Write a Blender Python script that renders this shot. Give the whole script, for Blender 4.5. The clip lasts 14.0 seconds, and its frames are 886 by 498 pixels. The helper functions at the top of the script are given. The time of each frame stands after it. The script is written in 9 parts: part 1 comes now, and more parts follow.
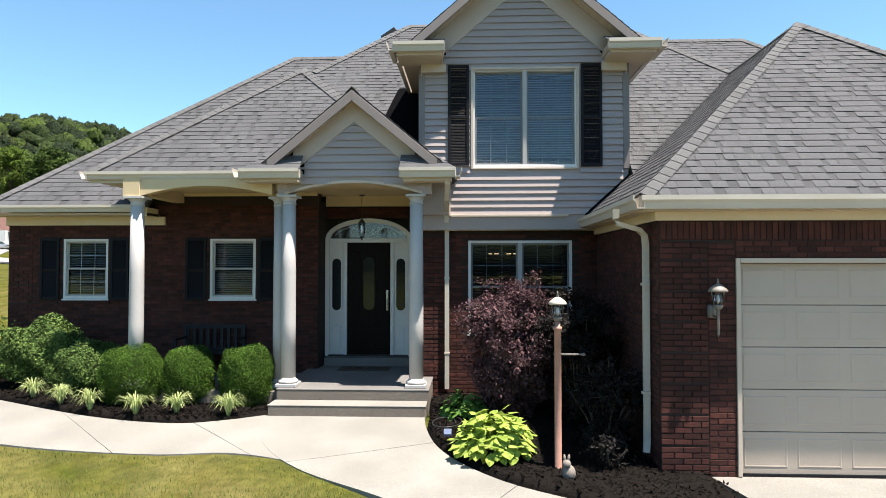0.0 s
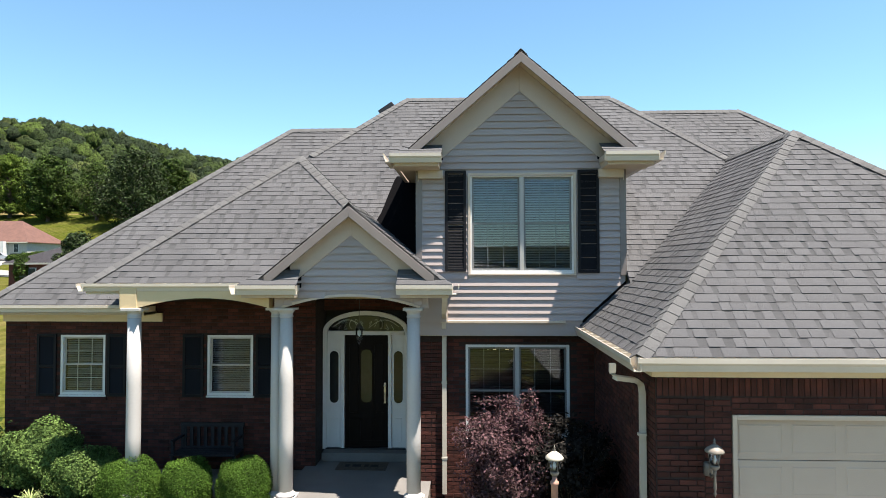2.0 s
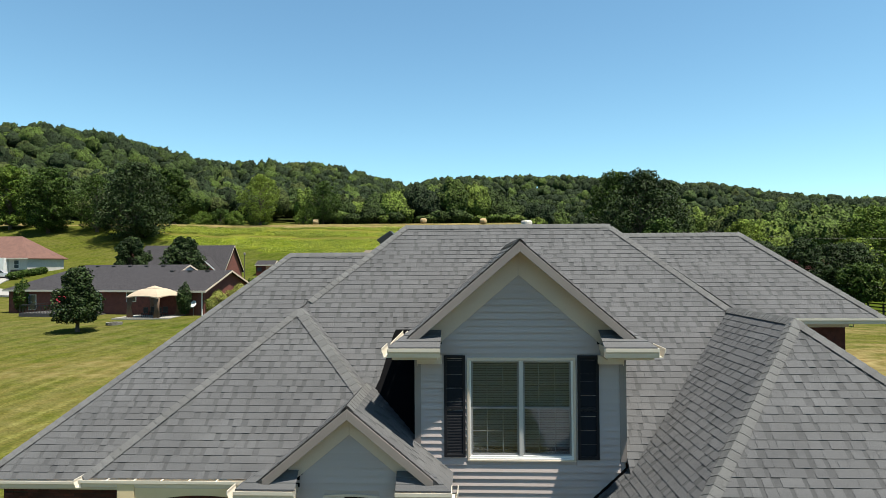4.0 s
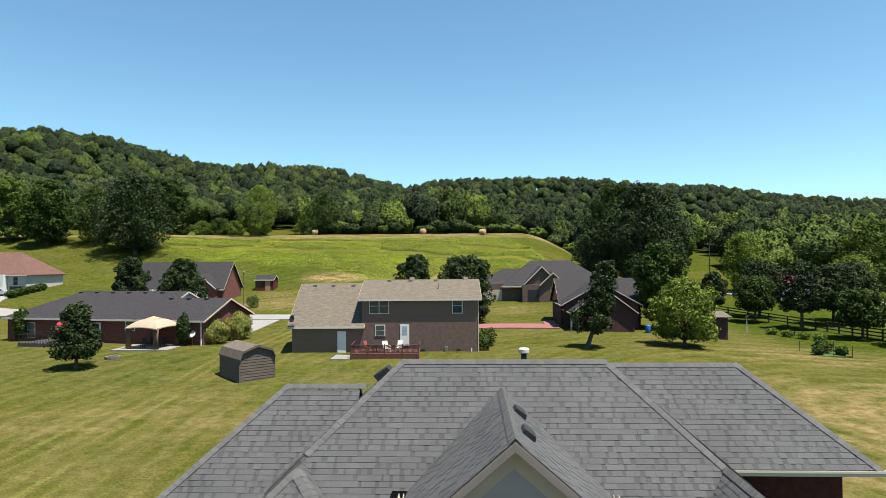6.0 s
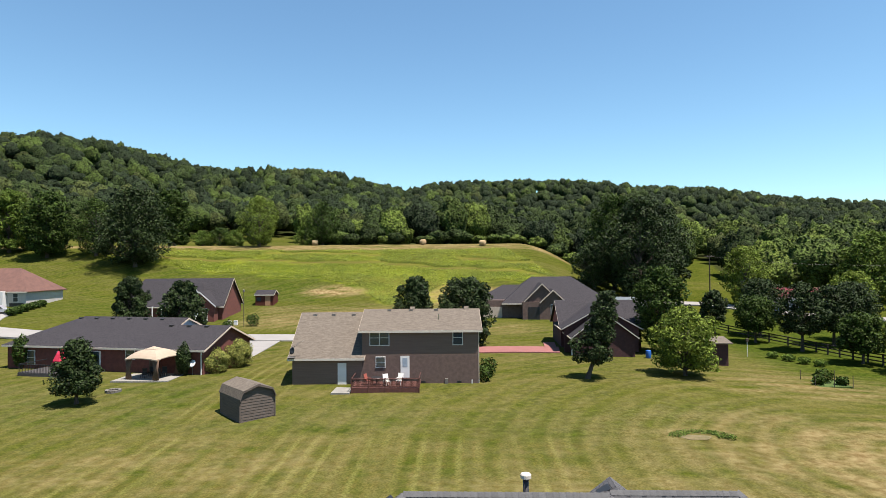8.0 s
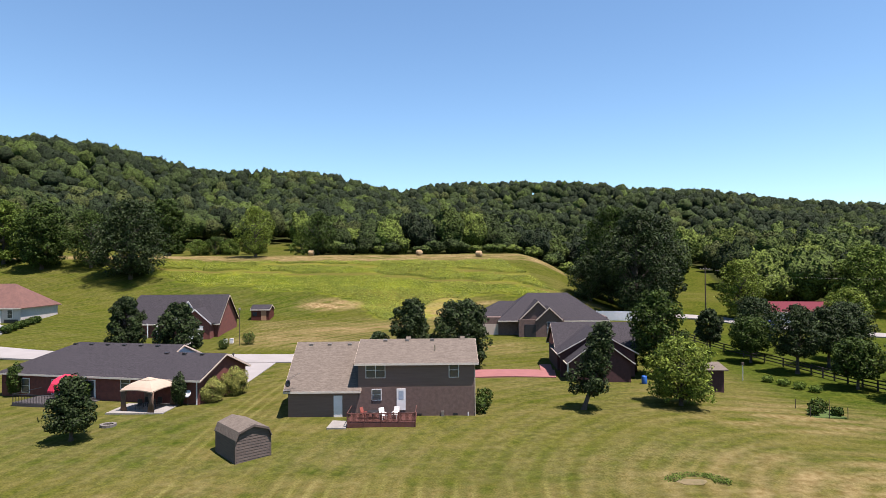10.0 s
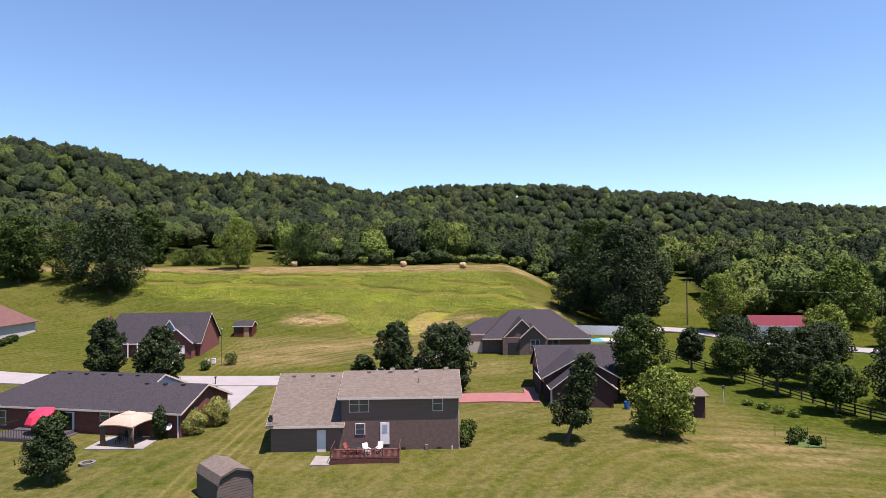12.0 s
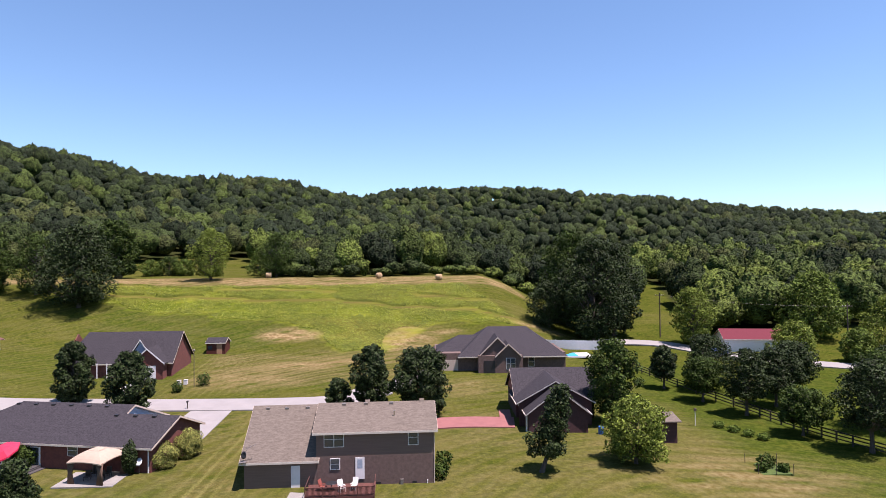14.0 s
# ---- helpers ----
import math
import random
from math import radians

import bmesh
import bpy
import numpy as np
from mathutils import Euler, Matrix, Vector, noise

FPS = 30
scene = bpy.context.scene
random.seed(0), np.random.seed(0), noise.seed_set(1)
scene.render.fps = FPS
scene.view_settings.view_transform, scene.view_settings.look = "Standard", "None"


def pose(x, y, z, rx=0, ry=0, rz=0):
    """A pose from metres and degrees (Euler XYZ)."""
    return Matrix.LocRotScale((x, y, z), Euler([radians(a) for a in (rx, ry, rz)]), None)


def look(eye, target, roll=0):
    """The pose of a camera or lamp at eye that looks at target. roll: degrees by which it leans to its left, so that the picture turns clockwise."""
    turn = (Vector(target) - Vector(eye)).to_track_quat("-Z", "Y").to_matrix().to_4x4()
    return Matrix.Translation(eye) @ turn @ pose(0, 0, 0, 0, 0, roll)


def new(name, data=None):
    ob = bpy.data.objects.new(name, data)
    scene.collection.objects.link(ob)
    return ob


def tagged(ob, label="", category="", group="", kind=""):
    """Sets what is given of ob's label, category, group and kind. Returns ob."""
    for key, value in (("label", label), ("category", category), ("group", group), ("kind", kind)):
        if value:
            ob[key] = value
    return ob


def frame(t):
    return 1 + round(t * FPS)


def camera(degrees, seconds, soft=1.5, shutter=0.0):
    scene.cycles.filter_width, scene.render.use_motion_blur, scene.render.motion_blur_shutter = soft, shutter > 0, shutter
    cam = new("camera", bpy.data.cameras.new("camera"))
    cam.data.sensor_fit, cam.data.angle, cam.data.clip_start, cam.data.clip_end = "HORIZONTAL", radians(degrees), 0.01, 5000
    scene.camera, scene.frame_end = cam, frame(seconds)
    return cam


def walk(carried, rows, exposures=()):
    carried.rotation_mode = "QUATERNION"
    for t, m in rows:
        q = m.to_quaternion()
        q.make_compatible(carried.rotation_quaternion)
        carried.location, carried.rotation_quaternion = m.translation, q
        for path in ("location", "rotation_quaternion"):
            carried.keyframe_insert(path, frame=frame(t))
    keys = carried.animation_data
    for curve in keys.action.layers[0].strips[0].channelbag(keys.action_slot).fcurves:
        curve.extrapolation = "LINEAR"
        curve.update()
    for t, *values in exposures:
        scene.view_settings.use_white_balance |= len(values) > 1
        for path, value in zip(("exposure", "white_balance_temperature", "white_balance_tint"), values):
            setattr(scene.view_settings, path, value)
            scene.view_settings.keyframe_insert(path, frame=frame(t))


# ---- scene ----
cam = camera(70.2, 14.0, 0.85)
METRES, EYE, TILT, LEAN, TURN = 21.8, 2.45, 1.3, 0.0, 2.5  # length of the climb, first eye height, tilt, lean, turn
ROWS = [
    (0.0, 0.0, 0.0, 0.0, 0.0, 0.12, -0.0),
    (0.5, -0.0005, -0.0, 0.0155, -0.12, 0.155, 0.01),
    (1.0, -0.0003, -0.0006, 0.0335, -0.14, 0.19, 0.03),
    (1.5, 0.0004, -0.0007, 0.0551, -0.14, 0.235, 0.03),
    (2.0, 0.0013, -0.0001, 0.0829, -0.11, 0.17, 0.13),
    (2.5, 0.0014, 0.0001, 0.1152, -0.12, 0.18, 0.14),
    (3.0, 0.0017, 0.0022, 0.1523, -0.09, 0.11, 0.23),
    (3.5, 0.003, 0.0035, 0.1905, -0.08, 0.06, 0.26),
    (4.0, 0.0031, 0.0026, 0.2293, -0.07, 0.02, 0.31),
    (6.5, 0.0078, 0.0045, 0.4196, -0.11, -0.09, 0.4),
    (7.0, 0.0076, 0.0047, 0.4566, -0.12, -0.08, 0.42),
    (7.5, 0.0067, 0.0064, 0.4934, -0.11, -0.11, 0.45),
    (8.0, 0.0066, 0.0078, 0.5309, -0.11, -0.15, 0.46),
    (10.5, 0.0108, 0.0123, 0.7248, -0.62, -0.29, 0.47),
    (11.0, 0.0126, 0.0133, 0.764, -0.87, -0.3, 0.49),
    (11.5, 0.0126, 0.0145, 0.8035, -1.31, -0.34, 0.51),
    (12.0, 0.013, 0.0152, 0.8427, -1.87, -0.36, 0.51),
    (12.5, 0.014, 0.0158, 0.8825, -2.5, -0.38, 0.48),
    (13.0, 0.0144, 0.0166, 0.9211, -3.13, -0.39, 0.5),
    (13.5, 0.0158, 0.019, 0.9599, -3.63, -0.41, 0.48),
    (14.0, 0.017, 0.0203, 0.9993, -4.04, -0.43, 0.47),
]
walk(cam, [(t, pose(0, 0, EYE, TILT, LEAN, TURN) @ pose(METRES * x, METRES * y, METRES * z, 90 + pitch, roll, yaw)) for t, x, y, z, yaw, pitch, roll in ROWS],
     exposures=[(0, 1.60, 6690, 14), (1, 1.68, 6790, 12), (2, 1.64, 6790, 14), (3, 1.45, 6780, 14), (3.5, 1.29, 6750, 8), (4, 1.18, 6740, 7), (7.5, 1.14, 6640, 14), (10.5, 1.15, 6490, 29), (14, 1.15, 6400, 37)])

# ---- light ----
TO_SUN = Vector((0.30, -0.16, 1.0)).normalized()
world = bpy.data.worlds.new("sky")
world.use_nodes = True
scene.world = world
wn = world.node_tree.nodes
sky = wn.new("ShaderNodeTexSky")
sky.sky_type = "NISHITA"
sky.sun_disc = False
sky.sun_elevation = math.asin(TO_SUN.z)
sky.sun_rotation = math.atan2(TO_SUN.x, TO_SUN.y)
sky.altitude = 600
sky.air_density, sky.dust_density, sky.ozone_density = 1.0, 0.2, 0.5
wn["Background"].inputs["Strength"].default_value = 0.078
sky_tone = wn.new("ShaderNodeMix")  # the clear cyan of the air on that day
sky_tone.data_type, sky_tone.blend_type = "RGBA", "MULTIPLY"
sky_tone.inputs[0].default_value = 1.0
sky_tone.inputs[7].default_value = (0.76, 1.04, 1.06, 1)
world.node_tree.links.new(sky.outputs[0], sky_tone.inputs[6])
world.node_tree.links.new(sky_tone.outputs[2], wn["Background"].inputs[0])
sun_data = bpy.data.lights.new("sun", "SUN")
sun_data.energy, sun_data.angle, sun_data.color = 5.0, radians(0.6), (1.0, 0.95, 0.87)
sun = new("sun", sun_data)
sun.matrix_world = look((0, 0, 60), Vector((0, 0, 60)) - TO_SUN)

# ---- materials ----


def mat(name, c1, c2=None, scale=6.0, rough=0.7, bump=0.0, bscale=80.0, metal=0.0, rnd=0.0, island=0.0, stretch=(1, 1, 1),
        fine=0.35, spec=0.4, thin=0.0, wear=0.0):
    """A surface of two tones mixed by a coarse and a fine noise, with bump, and with a spread between objects or islands."""
    m = bpy.data.materials.new(name)
    m.use_nodes = True
    nt = m.node_tree
    N, L = nt.nodes, nt.links
    b = N["Principled BSDF"]
    b.inputs["Roughness"].default_value = rough
    b.inputs["Metallic"].default_value = metal
    b.inputs["Specular IOR Level"].default_value = spec
    c2 = c2 or tuple(k * 0.8 for k in c1)
    tc = N.new("ShaderNodeTexCoord")
    mp = N.new("ShaderNodeMapping")
    mp.inputs["Scale"].default_value = stretch
    L.new(tc.outputs["Object"], mp.inputs[0])
    n1 = N.new("ShaderNodeTexNoise")
    n1.inputs["Scale"].default_value, n1.inputs["Detail"].default_value = scale, 3
    n2 = N.new("ShaderNodeTexNoise")
    n2.inputs["Scale"].default_value, n2.inputs["Detail"].default_value = bscale, 4
    L.new(mp.outputs[0], n1.inputs[0])
    L.new(mp.outputs[0], n2.inputs[0])
    mx = N.new("ShaderNodeMath")
    mx.operation = "MULTIPLY_ADD"
    L.new(n2.outputs[0], mx.inputs[0])
    mx.inputs[1].default_value = fine * 2
    ad = N.new("ShaderNodeMath")
    ad.operation = "SUBTRACT"
    L.new(n1.outputs[0], ad.inputs[0])
    ad.inputs[1].default_value = fine
    L.new(ad.outputs[0], mx.inputs[2])
    rp = N.new("ShaderNodeMapRange")
    rp.inputs[1].default_value, rp.inputs[2].default_value = 0.25, 0.75
    L.new(mx.outputs[0], rp.inputs[0])
    cm = N.new("ShaderNodeMix")
    cm.data_type = "RGBA"
    cm.inputs[6].default_value, cm.inputs[7].default_value = (*c1, 1), (*c2, 1)
    L.new(rp.outputs[0], cm.inputs[0])
    out = cm.outputs[2]
    if rnd or island:
        if island:
            src = N.new("ShaderNodeNewGeometry").outputs["Random Per Island"]
            amt = island
        else:
            src = N.new("ShaderNodeObjectInfo").outputs["Random"]
            amt = rnd
        r2 = N.new("ShaderNodeMapRange")
        r2.inputs[3].default_value, r2.inputs[4].default_value = 1 - amt, 1 + amt
        L.new(src, r2.inputs[0])
        hs = N.new("ShaderNodeHueSaturation")
        L.new(r2.outputs[0], hs.inputs["Value"])
        L.new(out, hs.inputs["Color"])
        out = hs.outputs[0]
    L.new(out, b.inputs["Base Color"])
    if bump:
        bp = N.new("ShaderNodeBump")
        bp.inputs["Strength"].default_value, bp.inputs["Distance"].default_value = bump, 0.02
        L.new(n2.outputs[0], bp.inputs["Height"])
        L.new(bp.outputs[0], b.inputs["Normal"])
    if thin:
        tr = N.new("ShaderNodeBsdfTranslucent")
        L.new(out, tr.inputs[0])
        ms = N.new("ShaderNodeMixShader")
        ms.inputs[0].default_value = thin
        L.new(b.outputs[0], ms.inputs[1])
        L.new(tr.outputs[0], ms.inputs[2])
        L.new(ms.outputs[0], N["Material Output"].inputs[0])
    return m


def glass(name, tint=(0.9, 0.95, 1.0), rough=0.02):
    m = bpy.data.materials.new(name)
    m.use_nodes = True
    N, L = m.node_tree.nodes, m.node_tree.links
    fr = N.new("ShaderNodeFresnel")
    fr.inputs[0].default_value = 1.55
    tr = N.new("ShaderNodeBsdfTransparent")
    tr.inputs[0].default_value = (*tint, 1)
    gl = N.new("ShaderNodeBsdfGlossy")
    gl.inputs["Roughness"].default_value = rough
    mx = N.new("ShaderNodeMixShader")
    k = N.new("ShaderNodeMath")
    k.operation = "MULTIPLY_ADD"
    k.inputs[1].default_value, k.inputs[2].default_value = 1.0, 0.0
    L.new(fr.outputs[0], k.inputs[0])
    L.new(k.outputs[0], mx.inputs[0])
    L.new(tr.outputs[0], mx.inputs[1])
    L.new(gl.outputs[0], mx.inputs[2])
    L.new(mx.outputs[0], N["Material Output"].inputs[0])
    return m


SHINGLE = mat("asphalt_shingle", (0.0830, 0.0834, 0.0860), (0.0620, 0.0624, 0.0648), 1.1, 0.85, 0.5, 260, island=0.075, fine=0.3, spec=0.3)
# Lower layer's own dark band, deepened for the shadow between tabs.
SHINGLE_LOW = mat("asphalt_shingle_course", (0.0660, 0.0664, 0.0686), (0.0490, 0.0494, 0.0512), 1.1, 0.88, 0.5, 260, island=0.05, fine=0.35, spec=0.25)
SHINGLE_ONE = mat("asphalt_shingle_single", (0.0830, 0.0834, 0.0860), (0.0620, 0.0624, 0.0648), 1.1, 0.85, 0.5, 260, rnd=0.075, fine=0.3, spec=0.3)
SHINGLE_BASE = mat("asphalt_underlayer", (0.0561, 0.0548, 0.0541), (0.0396, 0.0389, 0.0383), 1.5, 0.9, 0.4, 260, spec=0.2)
SHINGLE_CAP = mat("cap_shingle_asphalt", (0.098, 0.0975, 0.0965), (0.073, 0.0728, 0.072), 2.0, 0.85, 0.5, 260, rnd=0.12, fine=0.3, spec=0.3)
# Black of the real flashing, also painted where deep shade lies round the gables.
FLASHING_SHADE = mat("flashing_shade_black", (0.005, 0.005, 0.0055), rough=0.95, bscale=40, spec=0.0)
BRICK = mat("red_brown_brick", (0.080, 0.0245, 0.0170), (0.037, 0.0130, 0.0102), 7, 0.85, 0.5, 120, island=0.38, spec=0.25)
BRICK_ONE = mat("red_brown_brick_single", (0.080, 0.0245, 0.0170), (0.037, 0.0130, 0.0102), 7, 0.85, 0.5, 120, rnd=0.38, spec=0.25)
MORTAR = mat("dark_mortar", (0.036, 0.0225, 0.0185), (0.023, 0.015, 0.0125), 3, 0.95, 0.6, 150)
SIDING = mat("taupe_vinyl_siding", (0.350, 0.296, 0.278), (0.312, 0.264, 0.248), 1.2, 0.55, 0.12, 40, rnd=0.03, stretch=(0.4, 1, 3), fine=0.15)
TRIM = mat("beige_trim_paint", (0.50, 0.415, 0.330), (0.45, 0.373, 0.296), 1.6, 0.5, 0.08, 30, fine=0.2)
# Cream boards coloured lighter for the sun bounced up off the drive.
CREAM = mat("bounce_lit_cream_board", (0.64, 0.525, 0.345), (0.59, 0.48, 0.315), 1.6, 0.55, 0.08, 30, fine=0.2)
FRIEZE = mat("taupe_gable_frieze", (0.44, 0.362, 0.298), (0.40, 0.33, 0.272), 1.4, 0.5, 0.08, 30, fine=0.2)
RAKE = mat("taupe_rake_board", (0.205, 0.176, 0.160), (0.176, 0.151, 0.137), 1.3, 0.5, 0.08, 30, fine=0.2)
GUTTER = mat("almond_gutter", (0.528, 0.48, 0.4), (0.464, 0.416, 0.344), 1.5, 0.4, 0.04, 20, fine=0.2)
WHITE = mat("white_paint", (0.64, 0.632, 0.608), (0.576, 0.568, 0.544), 2, 0.45, 0.05, 40, fine=0.2)
COLUMN = mat("white_column_paint", (0.440, 0.425, 0.405), (0.392, 0.378, 0.360), 1.5, 0.5, 0.06, 30, fine=0.25)
BEAM = mat("tan_beam_paint", (0.58, 0.455, 0.27), (0.53, 0.41, 0.245), 1.6, 0.55, 0.08, 30, fine=0.2)
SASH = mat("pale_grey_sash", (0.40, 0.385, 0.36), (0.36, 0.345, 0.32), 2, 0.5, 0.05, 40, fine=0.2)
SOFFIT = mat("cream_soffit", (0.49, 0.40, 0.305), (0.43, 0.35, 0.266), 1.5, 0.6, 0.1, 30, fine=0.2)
SHUTTER = mat("black_shutter", (0.012, 0.012, 0.014), (0.008, 0.008, 0.01), 3, 0.6, 0.1, 60, spec=0.15)
BLIND = mat("white_blind_slat", (0.252, 0.252, 0.2467), (0.21, 0.21, 0.2048), 2, 0.5, rnd=0.05)
BLIND_DARK = mat("dark_blind_slat", (0.05, 0.042, 0.036), (0.035, 0.03, 0.026), 2, 0.5, rnd=0.1)
# Sash grey darkened to carry the shade on the double windows.
SASH_SHADED = mat("shaded_grey_sash", (0.17, 0.17, 0.17), (0.14, 0.14, 0.14), 2, 0.5, 0.05, 40, fine=0.2)
# Unlit rooms: their dimness is put into this wall colour.
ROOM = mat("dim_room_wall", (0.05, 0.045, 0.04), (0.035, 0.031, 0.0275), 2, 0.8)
GLASS = glass("window_glass")
CONCRETE = mat("pale_concrete", (0.232, 0.224, 0.200), (0.172, 0.165, 0.146), 1.1, 0.95, 0.4, 70, fine=0.7, spec=0.1)
# Landing concrete coloured darker to carry the porch's shade.
STOOP_TOP = mat("shade_grey_stoop_concrete", (0.165, 0.158, 0.150), (0.120, 0.115, 0.108), 1.4, 0.9, 0.4, 90, fine=0.6, spec=0.15)
AGGREGATE = mat("exposed_aggregate", (0.2079, 0.1791, 0.1443), (0.1097, 0.0953, 0.0809), 60, 0.9, 0.8, 140, fine=0.6)
GARAGE_DOOR = mat("almond_garage_door", (0.430, 0.356, 0.286), (0.385, 0.319, 0.256), 1.3, 0.45, 0.1, 90, fine=0.2)
DOOR = mat("dark_wood_door", (0.0085, 0.0058, 0.0046), (0.0048, 0.0034, 0.003), 5, 0.5, 0.2, 60, spec=0.08, stretch=(6, 6, 1))
MULCH = mat("black_mulch", (0.0154, 0.0121, 0.0099), (0.0066, 0.0055, 0.005), 20, 0.95, 0.9, 90, island=0.6, spec=0.05)
SOIL = mat("mulch_bed_soil", (0.012, 0.0096, 0.0078), (0.006, 0.0054, 0.0048), 14, 0.95, 1.0, 60, spec=0.05)
METAL = mat("brushed_nickel", (0.6, 0.58, 0.54), rough=0.3, metal=1.0)
PEWTER = mat("antique_pewter", (0.2108, 0.1922, 0.1674), (0.1364, 0.124, 0.1116), 8, 0.5, 0.2, 60, metal=0.4)
COPPER_POST = mat("copper_brown_post", (0.40, 0.215, 0.155), (0.30, 0.16, 0.12), 4, 0.55, 0.1, 60)
BLACK = mat("black_metal", (0.02, 0.02, 0.021), rough=0.45)
LEAF_BOX = mat("boxwood_leaf", (0.066, 0.125, 0.018), (0.021, 0.046, 0.007), 3, 0.72, island=0.55, thin=0.10, spec=0.07)
LEAF_BIG = mat("laurel_leaf", (0.120, 0.182, 0.050), (0.024, 0.050, 0.012), 3, 0.72, island=0.6, thin=0.10, spec=0.07)
LEAF_PURPLE = mat("purple_leaf", (0.135, 0.076, 0.078), (0.040, 0.020, 0.026), 3, 0.72, island=0.55, thin=0.2, spec=0.07)
LEAF_LIME = mat("lime_leaf", (0.34, 0.42, 0.09), (0.22, 0.32, 0.055), 6, 0.72, island=0.35, thin=0.35, spec=0.07)
LEAF_HOSTA = mat("green_hosta_leaf", (0.099, 0.198, 0.0413), (0.0578, 0.1238, 0.0248), 4, 0.72, island=0.4, thin=0.3, spec=0.07)
LEAF_SPIDER = mat("variegated_blade", (0.4725, 0.5063, 0.2475), (0.225, 0.315, 0.09), 30, 0.72, island=0.4, thin=0.35, spec=0.07)
# Leaf colour taken near black to hold the garage corner's shade.
LEAF_DARK = mat("shaded_shrub_leaf", (0.016, 0.015, 0.013), (0.009, 0.008, 0.0075), 4, 0.72, island=0.5, thin=0.15, spec=0.07)
LEAF_TREE = mat("tree_leaf", (0.050, 0.082, 0.014), (0.018, 0.035, 0.006), 0.7, 0.65, island=0.75, thin=0.12, spec=0.10)
LEAF_PEAR = mat("pear_leaf", (0.031, 0.050, 0.0135), (0.012, 0.022, 0.0065), 0.7, 0.62, island=0.8, thin=0.06, spec=0.12)
LEAF_MAPLE = mat("light_maple_leaf", (0.112, 0.162, 0.026), (0.050, 0.086, 0.013), 0.7, 0.65, island=0.75, thin=0.22, spec=0.10)
LEAF_FRESH = mat("sunny_light_leaf", (0.165, 0.215, 0.032), (0.070, 0.105, 0.016), 0.9, 0.65, island=0.75, thin=0.26, spec=0.10)
LEAF_YELLOW = mat("variegated_shrub_leaf", (0.40, 0.40, 0.11), (0.030, 0.055, 0.012), 2.6, 0.72, island=0.6, thin=0.3, spec=0.07)
BARK = mat("grey_brown_bark", (0.09, 0.07, 0.055), (0.05, 0.04, 0.03), 6, 0.95, 0.9, 30, stretch=(3, 3, 0.6))
GRASS_BLADE = mat("lawn_blade", (0.22, 0.24, 0.07), (0.11, 0.16, 0.03), 1.2, 0.6, island=0.4, thin=0.6, spec=0.1)
HAY_BLADE = mat("meadow_blade", (0.235, 0.262, 0.028), (0.125, 0.165, 0.015), 0.25, 0.7, island=0.42, thin=0.45, bscale=0.9)
HAY = mat("hay_bale_straw", (0.42, 0.30, 0.16), (0.30, 0.21, 0.11), 3, 0.95, 0.9, 20)
ASPHALT = mat("pale_road_concrete", (0.2304, 0.2208, 0.2048), (0.192, 0.1843, 0.1696), 0.4, 0.9, 0.2, 20)
PINK = mat("red_stamped_concrete", (0.225, 0.090, 0.080), (0.180, 0.070, 0.063), 0.8, 0.85, 0.2, 12)


